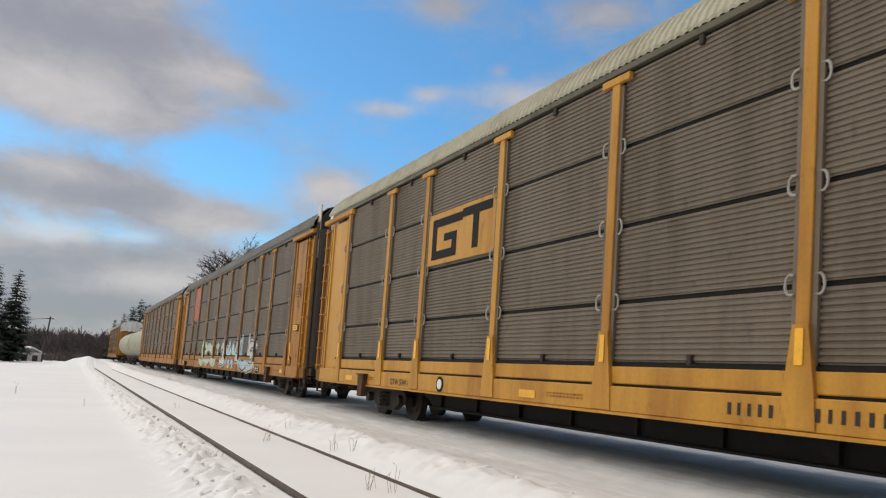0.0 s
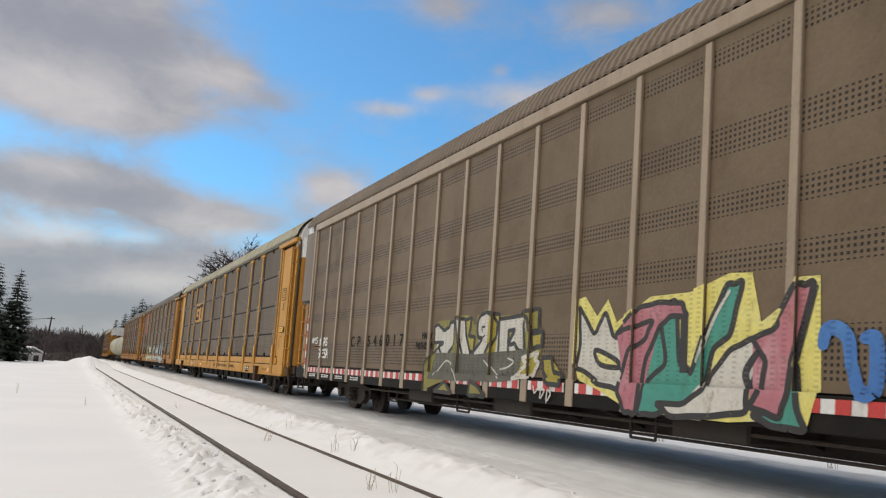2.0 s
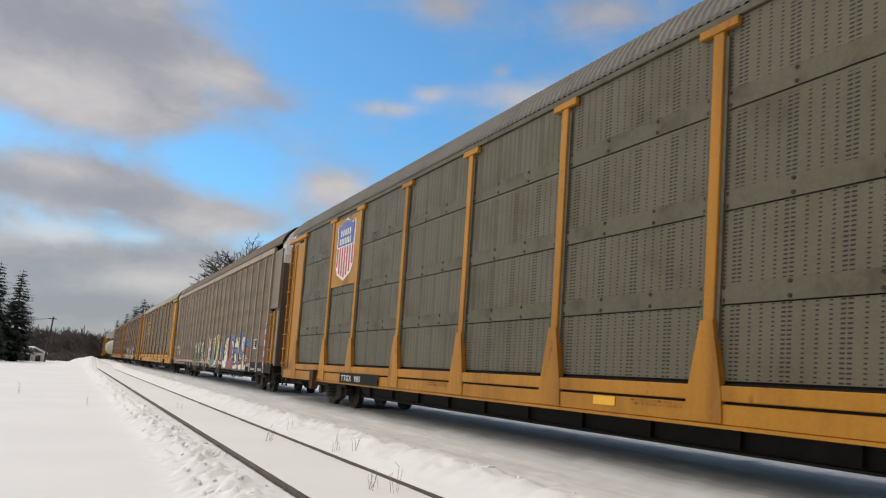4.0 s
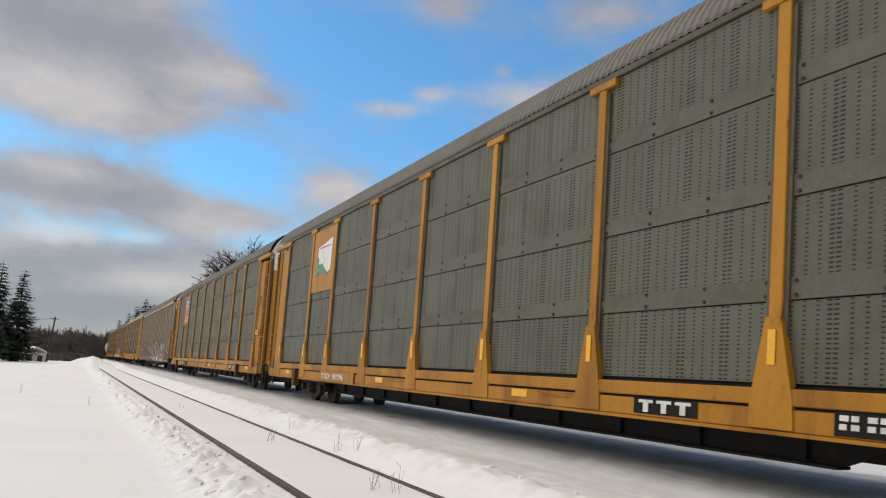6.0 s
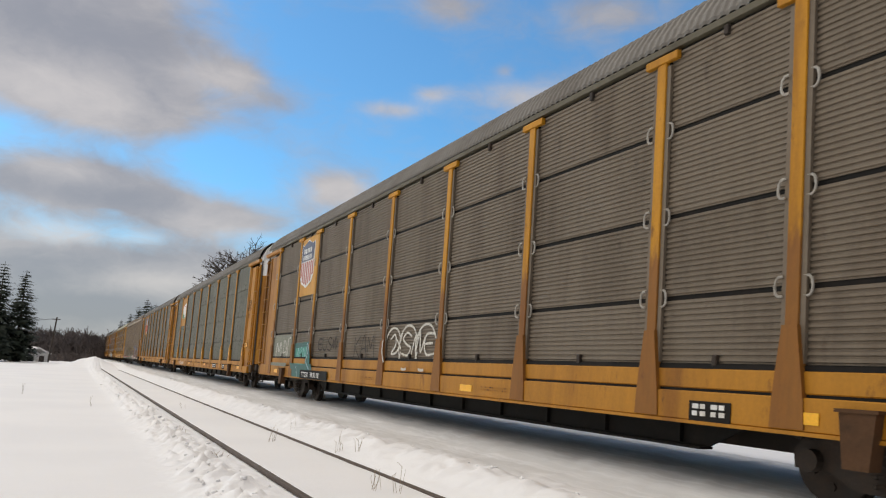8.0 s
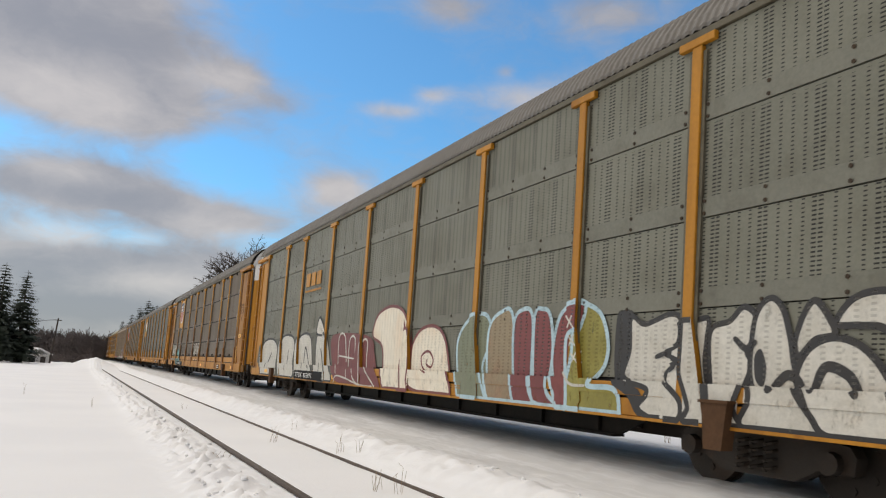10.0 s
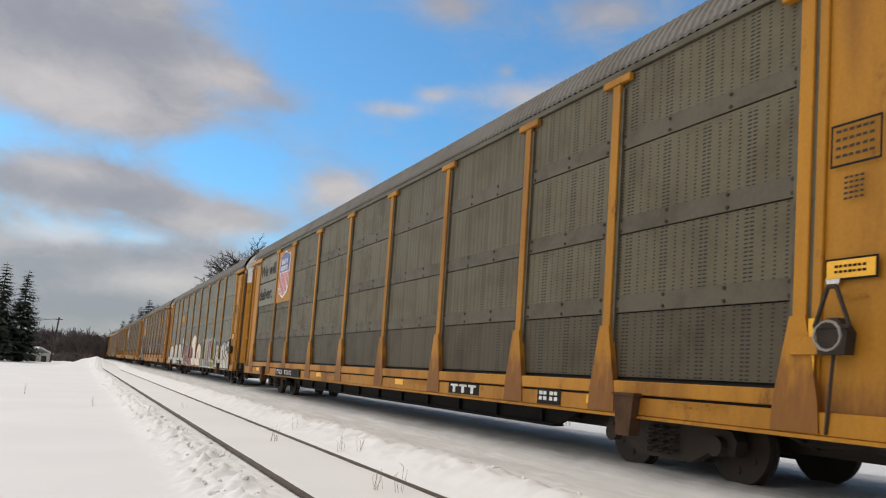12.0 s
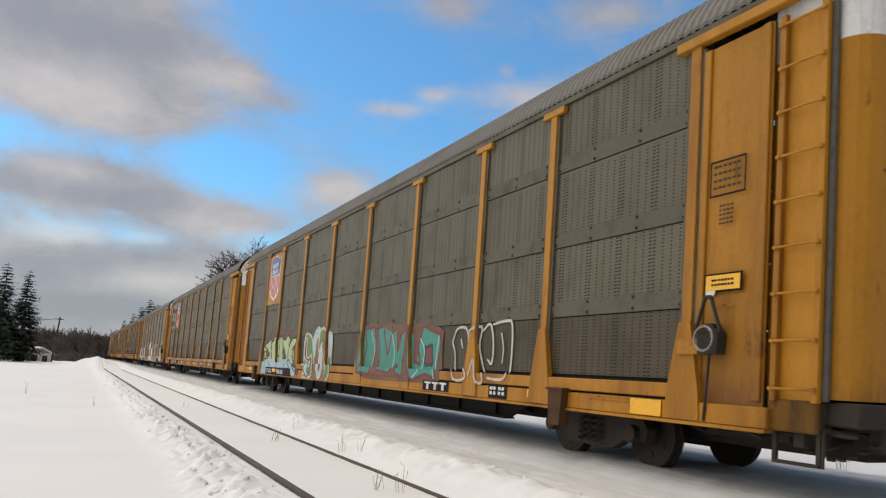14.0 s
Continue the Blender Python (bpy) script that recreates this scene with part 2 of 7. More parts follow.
STEEL = material("worn_steel", (0.30, 0.28, 0.26), 0.4, 0.9, (0.12, 0.09, 0.07), 0.5, 4, 40, 0.1)
RUST = material("rusty_rail_steel", (0.085, 0.06, 0.045), 0.7, 0.4, (0.04, 0.03, 0.025), 0.6, 3, 40, 0.3)
RED = material("red_paint", (0.50, 0.03, 0.025), 0.45, 0, (0.3, 0.03, 0.03), 0.4, 5, 40, 0.05)
BLUE = material("blue_paint", (0.03, 0.06, 0.26), 0.5, 0, (0.02, 0.03, 0.12), 0.4, 5, 40, 0.05)
NAVY = material("dark_navy_paint", (0.015, 0.02, 0.07), 0.5, 0, (0.01, 0.012, 0.03), 0.4, 5, 40, 0.05)
FADED_RED = material("faded_red_paint", (0.42, 0.10, 0.07), 0.5, 0, (0.3, 0.06, 0.04), 0.4, 5, 40, 0.05)
GREEN = material("green_paint", (0.02, 0.17, 0.07), 0.5, 0, (0.03, 0.1, 0.06), 0.4, 5, 40, 0.05)
CREAM = material("cream_spray_paint", (0.72, 0.66, 0.54), 0.6, 0, (0.66, 0.45, 0.28), 0.5, 1.2, 30, 0.05)
TEAL = material("teal_spray_paint", (0.03, 0.25, 0.19), 0.6, 0, (0.08, 0.32, 0.26), 0.5, 1.5, 30, 0.05)
PINK = material("pink_spray_paint", (0.42, 0.14, 0.17), 0.6, 0, (0.62, 0.45, 0.45), 0.6, 1.5, 30, 0.05)
SKYBLUE = material("blue_spray_paint", (0.03, 0.15, 0.42), 0.6, 0, (0.08, 0.25, 0.5), 0.5, 1.5, 30, 0.05)
ORANGE_RED = material("rust_red_spray_paint", (0.42, 0.085, 0.03), 0.6, 0, (0.25, 0.04, 0.03), 0.5, 1.5, 30, 0.05)
MAROON = material("maroon_spray_paint", (0.16, 0.03, 0.03), 0.6, 0, (0.25, 0.07, 0.06), 0.5, 1.5, 30, 0.05)
OLIVE = material("olive_spray_paint", (0.22, 0.19, 0.03), 0.6, 0, (0.4, 0.38, 0.1), 0.5, 1.5, 30, 0.05)
PALE_YELLOW = material("pale_yellow_spray_paint", (0.70, 0.62, 0.17), 0.6, 0, (0.72, 0.7, 0.4), 0.5, 1.5, 30, 0.05)
PALE_BLUE = material("pale_blue_spray_paint", (0.40, 0.56, 0.62), 0.6, 0, (0.2, 0.35, 0.4), 0.5, 1.5, 30, 0.05)
YELLOW_SPRAY = material("mustard_spray_paint", (0.36, 0.29, 0.03), 0.6, 0, (0.26, 0.2, 0.04), 0.5, 1.5, 30, 0.05)
GREY_SPRAY = material("smoky_grey_spray_paint", (0.10, 0.097, 0.075), 0.7, 0, (0.2, 0.19, 0.15), 0.6, 1.8, 30, 0.05)
WASH_SPRAY = material("washed_out_grey_green_paint", (0.22, 0.23, 0.18), 0.7, 0, (0.13, 0.12, 0.09), 0.6, 1.5, 30, 0.05)
DARK_TEAL = material("dark_teal_spray_paint", (0.025, 0.11, 0.10), 0.6, 0, (0.03, 0.2, 0.16), 0.6, 1.5, 30, 0.05)
DULL_GREEN = material("dull_green_spray_paint", (0.17, 0.19, 0.12), 0.6, 0, (0.24, 0.25, 0.18), 0.5, 1.5, 30, 0.05)
TAN_SPRAY = material("tan_spray_paint", (0.25, 0.19, 0.11), 0.6, 0, (0.3, 0.14, 0.08), 0.5, 1.5, 30, 0.05)
FAINT_RED = material("faint_red_spray_paint", (0.17, 0.075, 0.04), 0.7, 0, (0.12, 0.075, 0.05), 0.6, 1.5, 30, 0.05)
GREEN_SPRAY = material("green_spray_paint", (0.12, 0.22, 0.07), 0.6, 0, (0.18, 0.28, 0.12), 0.5, 1.5, 30, 0.05)
BROWN_SPRAY = material("tan_brown_spray_paint", (0.24, 0.13, 0.06), 0.6, 0, (0.17, 0.09, 0.05), 0.5, 1.5, 30, 0.05)
LIME = material("pale_green_spray_paint", (0.45, 0.55, 0.26), 0.6, 0, (0.25, 0.4, 0.16), 0.5, 1.5, 30, 0.05)


def worn(m):
    """Lets the sheet below show through worn spots and punched slots of a sprayed coat."""
    g = Graph(m.node_tree, True)
    b = [n for n in g.tree.nodes if n.type == "BSDF_PRINCIPLED"][0]
    out = [n for n in g.tree.nodes if n.type == "OUTPUT_MATERIAL"][0]
    where = g.add("ShaderNodeTexCoord").outputs["Object"]
    a = g.step(g.noise(g.scaled(where, 1, 1, 0.5), 7.0, 7.0, 0.7), 0.55, 0.72)
    xyz = g.add("ShaderNodeSeparateXYZ")
    g.put(where, xyz.inputs[0])
    fy = g.math("ABSOLUTE", g.math("SUBTRACT", g.math("FRACT", g.math("MULTIPLY_ADD", xyz.outputs[1], 6.4, 500.0)), 0.5))
    fz = g.math("ABSOLUTE", g.math("SUBTRACT", g.math("FRACT", g.math("MULTIPLY_ADD", xyz.outputs[2], 19.0, 500.0)), 0.5))
    slot = g.math("MULTIPLY", g.math("LESS_THAN", fy, 0.17), g.math("LESS_THAN", fz, 0.22))
    slot = g.math("MULTIPLY", slot, g.math("GREATER_THAN", xyz.outputs[2], 1.12))
    gone = g.math("MAXIMUM", g.math("MULTIPLY_ADD", a, 0.5, 0.03), g.math("MULTIPLY", slot, 0.28))
    mix = g.add("ShaderNodeMixShader")
    g.put(gone, mix.inputs[0])
    g.put(b.outputs[0], mix.inputs[1])
    g.put(g.add("ShaderNodeBsdfTransparent").outputs[0], mix.inputs[2])
    g.put(mix.outputs[0], out.inputs[0])


SPRAY_WHITE = material("white_spray_paint", (0.55, 0.53, 0.47), 0.6, 0, (0.42, 0.39, 0.32), 0.6, 2.0, 30, 0.05)
SPRAY_BLACK = material("black_spray_paint", (0.018, 0.017, 0.018), 0.6, 0, (0.04, 0.035, 0.03), 0.6, 2.0, 30, 0.05)
for m in (CREAM, TEAL, PINK, SKYBLUE, ORANGE_RED, MAROON, OLIVE, PALE_YELLOW, PALE_BLUE, LIME, SPRAY_WHITE, SPRAY_BLACK, YELLOW_SPRAY, GREY_SPRAY, WASH_SPRAY, DARK_TEAL, DULL_GREEN, TAN_SPRAY, FAINT_RED, GREEN_SPRAY, BROWN_SPRAY):
    worn(m)
BARK = material("dark_bark", (0.06, 0.047, 0.038), 0.85, 0, (0.03, 0.025, 0.02), 0.6, 3, 30, 0.4)
NEEDLES = material("spruce_needles", (0.032, 0.045, 0.028), 0.8, 0, (0.02, 0.026, 0.02), 0.6, 1, 20, 0.2)
TWIGS = material("bare_far_woods", (0.13, 0.108, 0.10), 0.95, 0, (0.085, 0.072, 0.070), 0.6, 0.3, 8, 0.2)
DRY = material("dry_grass", (0.25, 0.18, 0.10), 0.8, 0, (0.15, 0.1, 0.06), 0.5, 9, 60, 0.1)


def snow_material():
    m = bpy.data.materials.new("snow")
    m.use_nodes = True
    g = Graph(m.node_tree)
    where = g.add("ShaderNodeTexCoord").outputs["Object"]
    big = g.noise(where, 0.35, 5.0, 0.5)
    mid = g.noise(where, 5.0, 5.0, 0.6)
    fine = g.noise(where, 55.0, 4.0, 0.65)
    col = g.mix(g.step(big, 0.3, 0.7), (0.80, 0.802, 0.81), (0.84, 0.84, 0.842))
    col = g.mix(g.math("MULTIPLY", g.step(mid, 0.62, 0.8), 0.25), col, (0.70, 0.70, 0.70))
    # hard-packed, grey-dusted snow streaks along the main line; the train's shade painted in too
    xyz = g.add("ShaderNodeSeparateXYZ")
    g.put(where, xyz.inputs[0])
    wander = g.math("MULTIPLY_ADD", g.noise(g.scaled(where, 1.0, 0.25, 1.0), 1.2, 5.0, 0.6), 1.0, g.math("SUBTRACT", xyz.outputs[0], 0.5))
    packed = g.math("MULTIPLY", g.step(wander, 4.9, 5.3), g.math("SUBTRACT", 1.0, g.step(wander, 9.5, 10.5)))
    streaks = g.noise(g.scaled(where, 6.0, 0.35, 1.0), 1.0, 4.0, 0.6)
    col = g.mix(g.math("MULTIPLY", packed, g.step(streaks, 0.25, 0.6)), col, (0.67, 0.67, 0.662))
    b = g.add("ShaderNodeBsdfPrincipled")
    g.put(col, b.inputs["Base Color"])
    b.inputs["Roughness"].default_value = 0.75
    b.inputs["Specular IOR Level"].default_value = 0.25
    n = g.add("ShaderNodeBump")
    n.inputs["Strength"].default_value, n.inputs["Distance"].default_value = 0.35, 0.03
    g.put(g.math("ADD", mid, g.math("MULTIPLY", fine, 0.35)), n.inputs["Height"])
    g.put(n.outputs[0], b.inputs["Normal"])
    g.put(b.outputs[0], g.add("ShaderNodeOutputMaterial").inputs[0])
    return m


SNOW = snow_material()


# ---- mesh helpers ----
def mesh_of(bm, name, mat):
    me = bpy.data.meshes.new(name)
    bmesh.ops.recalc_face_normals(bm, faces=bm.faces)
    bm.to_mesh(me)
    bm.free()
    me.materials.append(mat)
    return me


def part(name, bm, mat, parent, label="", at=None):
    """Links a bmesh, or a mesh that is shared, as one object under a thing or part."""
    me = mesh_of(bm, name, mat) if isinstance(bm, bmesh.types.BMesh) else bm
    ob = new(name, me)
    ob.parent = parent
    if at is not None:
        ob.matrix_basis = at
    return tagged(ob, label)


def box(bm, x0, x1, y0, y1, z0, z1, bevel=0.0):
    vs = [bm.verts.new((x, y, z)) for x in (x0, x1) for y in (y0, y1) for z in (z0, z1)]
    fs = [bm.faces.new([vs[i] for i in f]) for f in ((0, 1, 3, 2), (4, 6, 7, 5), (0, 4, 5, 1), (2, 3, 7, 6), (0, 2, 6, 4), (1, 5, 7, 3))]
    if bevel:
        es = list({e for f in fs for e in f.edges})
        bmesh.ops.bevel(bm, geom=es, offset=bevel, segments=1, affect="EDGES")


def boxed(*sizes, bevel=0.0):
    bm = bmesh.new()
    box(bm, *sizes, bevel=bevel)
    return bm


def rod(bm, a, b, r, n=8, r2=None):
    a, b = Vector(a), Vector(b)
    t = (b - a).to_track_quat("Z", "Y").to_matrix().to_4x4()
    bmesh.ops.create_cone(bm, cap_ends=True, segments=n, radius1=r, radius2=r if r2 is None else r2, depth=(b - a).length, matrix=Matrix.Translation((a + b) / 2) @ t)


def extrude(bm, outline, x0, x1, axis="x"):
    """A prism: an outline in (y, z) drawn from x0 to x1, or for axis y an outline in (x, z) drawn along y."""
    def p(u, v, w):
        return (w, u, v) if axis == "x" else (u, w, v)
    a = [bm.verts.new(p(u, v, x0)) for u, v in outline]
    b = [bm.verts.new(p(u, v, x1)) for u, v in outline]
    bm.faces.new(a)
    bm.faces.new(b[::-1])
    for i in range(len(a)):
        j = (i + 1) % len(a)
        bm.faces.new((a[i], b[i], b[j], a[j]))


def thing(name, label, category, group=""):
    return tagged(new(name), label, category, group)


# ---- the ground ----
def lump(x, y, s, seed=0.0):
    return noise.noise(Vector((x * s, y * s, seed)))


def smooth(a, b, v):
    t = min(1.0, max(0.0, (v - a) / (b - a)))
    return t * t * (3 - 2 * t)


def ground_height(x, y):
    z = -0.42 + 0.06 * lump(x, y, 0.12) - 0.35 * smooth(5, 60, -x + 0 * y)
    # loose lumps thrown out beside the siding's near rail
    w = 1.70 + 0.14 * lump(0, y, 0.5, 3)
    edge = math.exp(-((x - w) / 0.36) ** 2)
    rough = abs(lump(x, y, 4.0, 5)) * 0.15 + max(0.0, lump(x, y, 8.0, 7)) * 0.13
    side = smooth(1.1, 2.1, x)
    z = z * (1 - side) + side * -0.285 + edge * (0.03 + rough)
    # the siding's flat bed, then the ploughed bank
    crest = 4.62 + 0.16 * lump(0, y, 0.35, 9)
    if x > 3.7:
        up = smooth(3.78, crest, x)
        down = smooth(crest, crest + 0.42 + 0.1 * lump(0, y, 1.2, 4), x)
        h = 0.25 + 0.05 * lump(0, y, 0.7, 2)
        z = -0.285 + up * h + up * (1 - 0.6 * down) * (0.06 * lump(x, y, 2.6, 6) + 0.05 * lump(x, y, 6.0, 8)) - down * (h - 0.16)
        z += smooth(5.4, 6.6, x) * 0.15 * (1 - smooth(9.0, 12, x)) + 0.008 * lump(x, y, 1.1, 11)
        z -= 0.2 * smooth(9.6, 14, x)
        z += 0.05 * lump(x, y, 0.3, 12) * smooth(10, 13, x)
    # grooves that the wheels keep open beside the siding's rails
    for r in (2.305, 3.805):
        z -= 0.05 * math.exp(-((x - r - 0.05) / 0.05) ** 2)
    # a mound far up the siding
    z += 0.85 * math.exp(-((x - 1.3) / 2.2) ** 2 - ((y - 92) / 9) ** 2) * (1 + 0.5 * lump(x, y, 0.6, 15))
    z += 0.16 * smooth(74, 84, y) * smooth(0.5, 2.0, x) * (1 - smooth(4.5, 6, x))
    return z


def axis_steps(stops):
    out = []
    for a, b, n in stops:
        out += [a + (b - a) * i / n for i in range(n)]
    return out + [stops[-1][1]]


def make_ground():
    xs = axis_steps([(-2500, -300, 6), (-300, -40, 13), (-40, -6, 17), (-6, 1.0, 28), (1.0, 2.6, 32), (2.6, 3.7, 14), (3.7, 5.4, 38), (5.4, 7, 12), (7, 14, 18), (14, 40, 13), (40, 300, 13), (300, 2500, 6)])
    ys = axis_steps([(-1500, -60, 8), (-60, 4, 24), (4, 20, 260), (20, 40, 160), (40, 80, 110), (80, 180, 60), (180, 400, 12), (400, 3000, 10)])
    verts = [(x, y, ground_height(x, y)) for y in ys for x in xs]
    n = len(xs)
    faces = [(j * n + i, j * n + i + 1, (j + 1) * n + i + 1, (j + 1) * n + i) for j in range(len(ys) - 1) for i in range(n - 1)]
    me = bpy.data.meshes.new("ground")
    me.from_pydata(verts, [], faces)
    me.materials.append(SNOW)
    me.polygons.foreach_set("use_smooth", [True] * len(me.polygons))
    tagged(new("ground", me), "snow-covered ground with ploughed banks beside the tracks", "snow", kind="structure")


make_ground()


def snow_clods():
    """Clods that the plough threw out beside the siding's rail and along the bank's crest."""
    rnd = random.Random(31)
    bm = bmesh.new()
    for i in range(260):
        y = 4.5 + 40 * rnd.random() ** 1.7
        x = min(2.1, rnd.gauss(1.68, 0.2)) if i % 5 else rnd.gauss(4.72, 0.12)
        r = rnd.uniform(0.010, 0.038) * (1.0 if rnd.random() < 0.85 else 1.5)
        at = Vector((x, y, ground_height(x, y) + r * 0.2))
        made = bmesh.ops.create_icosphere(bm, subdivisions=1, radius=r, matrix=Matrix.Translation(at) @ Matrix.Diagonal((rnd.uniform(0.7, 1.3), rnd.uniform(0.7, 1.3), rnd.uniform(0.5, 0.9), 1)))
        for v in made["verts"]:
            v.co += Vector([rnd.uniform(-0.3, 0.3) * r for _ in range(3)])
    for f in bm.faces:
        f.smooth = True
    tagged(new("snow_clods", mesh_of(bm, "snow_clods", SNOW)), "loose clods of snow along the ploughed edges", "snow", kind="stuff")


snow_clods()


def make_rail(x, top, y0, y1, label):
    bm = bmesh.new()
    t = top
    extrude(bm, [(x - 0.036, t - 0.008), (x - 0.03, t), (x + 0.03, t), (x + 0.036, t - 0.008), (x + 0.036, t - 0.04), (x + 0.01, t - 0.05), (x + 0.01, t - 0.13), (x + 0.07, t - 0.15), (x - 0.07, t - 0.15), (x - 0.01, t - 0.13), (x - 0.01, t - 0.05), (x - 0.036, t - 0.04)], y0, y1, axis="y")
    tagged(new("rail", mesh_of(bm, "rail", RUST)), label, "rail", "rails", "structure")


for rx, rail_top in ((2.305, -0.235), (3.805, -0.268)):
    make_rail(rx, rail_top, -60, 84, "rusty steel rail of the siding half buried in snow")
for rx in (6.89, 8.395):
    make_rail(rx, 0.0, -400, 900, "steel rail of the main line in packed snow")

# ---- the train ----
TRACK_X = 7.64            # the main line's middle
SPEED = 15.18             # metres a second, away from the camera
SIDE = -1.585             # a car's near side, in its own space
HALF = 14.3               # half a car's length over its couplers
POSTS = (-12.03, -9.2, -7.075, -4.245, -1.415, 1.415, 4.245, 7.075, 9.2, 12.03)
ROOF_LINE = ((-1.60, 5.19), (-1.615, 5.23), (-1.56, 5.37), (-1.44, 5.56), (-1.22, 5.76), (-0.85, 5.89), (-0.4, 5.96), (0, 5.98))


RIBBED_POSTS = (-11.7, -8.98, *POSTS[2:-2], 8.95, 11.7)


def bay_list(posts):
    return [(a + 0.11, b - 0.11) for a, b in zip(posts, posts[1:])]


def sheet(bm, width, height, depth=0.04):
    box(bm, 0, depth, -width / 2, width / 2, 0, height)


def ribbed_panel(width, height):
    """A steel panel with ribs that run along the car; its origin is the middle of its lower edge, on its outer face."""
    bm = bmesh.new()
    n = max(3, round(height / 0.062))
    p = height / n
    line = []
    for i in range(n):
        z = i * p
        line += [(0.018, z), (0.018, z + 0.24 * p), (0.0, z + 0.40 * p), (0.0, z + 0.84 * p)]
    line.append((0.018, height))
    vs = [[bm.verts.new((x, y, z)) for x, z in line] for y in (-width / 2, width / 2)]
    for i in range(len(line) - 1):
        bm.faces.new((vs[0][i], vs[1][i], vs[1][i + 1], vs[0][i + 1]))
    back = [bm.verts.new((0.05, y, z)) for y in (-width / 2, width / 2) for z in (0, height)]
    bm.faces.new((vs[0][0], vs[0][-1], back[1], back[0]))
    bm.faces.new((vs[1][0], back[2], back[3], vs[1][-1]))
    bm.faces.new((back[0], back[1], back[3], back[2]))
    bm.faces.new((vs[0][-1], vs[1][-1], back[3], back[1]))
    bm.faces.new((vs[0][0], back[0], back[2], vs[1][0]))
    return bm


def punched_panel(width, height):
    """A flat punched sheet with a folded strip along its foot and bolt heads on it."""
    bm = bmesh.new()
    box(bm, 0, 0.03, -width / 2, width / 2, 0.03, height)
    return bm


def panel_strip(width):
    """The folded strip along a sheet's foot."""
    return boxed(-0.012, 0.028, -width / 2 + 0.01, width / 2 - 0.01, 0.0, 0.22)


def bolt_row_bm(width):
    """Two rows of rusty bolt heads along a strip."""
    bm = bmesh.new()
    for k in (-0.47, -0.17, 0.17, 0.47) if width > 2.3 else (-0.44, 0.0, 0.44):
        for z in (0.04, 0.18):
            rod(bm, (-0.024, k * width, z), (-0.010, k * width, z), 0.023, 6)
    return bm


def arch_roof(y0, y1, pitch, depth):
    """A roof of sheets corrugated across the car."""
    bm = bmesh.new()
    prof = [*ROOF_LINE, *[(-x, z) for x, z in ROOF_LINE[-2::-1]]]
    n = int((y1 - y0) / pitch * 4)
    rows = []
    for i in range(n + 1):
        y = y0 + (y1 - y0) * i / n
        d = depth * (0, 1, 1, 0)[i % 4]
        rows.append([bm.verts.new((x * (1 - d * 0.35), y, z - d * (0.9 if abs(x) < 1.5 else 0.35))) for x, z in prof])
    for a, b in zip(rows, rows[1:]):
        for i in range(len(prof) - 1):
            bm.faces.new((a[i], a[i + 1], b[i + 1], b[i]))
    return bm


def post_bm(foot_top, foot_width, z0, z1):
    """An upright with a T head and a flared foot that laps over the sill."""
    bm = bmesh.new()
    box(bm, -0.036, 0.03, -0.075, 0.075, foot_top - 0.02, z1 - 0.10, 0.008)
    box(bm, -0.052, 0.02, -0.27, 0.27, z1 - 0.10, z1, 0.008)
    bm2 = [(-0.085, foot_top), (0.085, foot_top), (foot_width, z0 + 0.28), (foot_width + 0.02, z0), (-foot_width - 0.02, z0), (-foot_width, z0 + 0.28)]
    extrude(bm, bm2, -0.062, 0.02)
    return bm


def wheelset_bm():
    bm = bmesh.new()
    for s in (-0.72, 0.72):
        for a, b, r in ((-0.065, 0.03, 0.42), (0.03, 0.07, 0.445)):
            x0, x1 = sorted((s + a * (1 if s < 0 else -1), s + b * (1 if s < 0 else -1)))
            rod(bm, (x0, 0, 0), (x1, 0, 0), r, 28)
        rod(bm, (s - 0.12, 0, 0), (s + 0.12, 0, 0), 0.13, 14)
        for k in range(6):
            a = k * math.pi / 3
            o = s + (0.068 if s > 0 else -0.068)
            rod(bm, (o - 0.012, 0.25 * math.cos(a), 0.25 * math.sin(a)), (o + 0.012, 0.25 * math.cos(a), 0.25 * math.sin(a)), 0.045, 6)
    rod(bm, (-1.0, 0, 0), (1.0, 0, 0), 0.08, 12)
    return bm


def side_frame_bm():
    bm = bmesh.new()
    outline = [(-1.12, 0.50), (-1.05, 0.60), (-0.62, 0.66), (-0.35, 0.78), (0.35, 0.78), (0.62, 0.66), (1.05, 0.60), (1.12, 0.50), (1.10, 0.34), (0.72, 0.34), (0.45, 0.20), (-0.45, 0.20), (-0.72, 0.34), (-1.10, 0.34)]
    extrude(bm, outline, -0.08, 0.08)
    return bm


def spring_bm():
    bm = bmesh.new()
    turns = [Vector((0.07 * math.cos(a), 0.07 * math.sin(a), 0.25 + 0.0135 * a)) for a in [j * math.pi / 4 for j in range(34)]]
    for a, b in zip(turns, turns[1:]):
        rod(bm, a, b, 0.02, 5)
    return bm


SHARED = {}


def shared(key, make, mat):
    if key not in SHARED:
        SHARED[key] = mesh_of(make(), key.split("/")[0], mat)
    return SHARED[key]


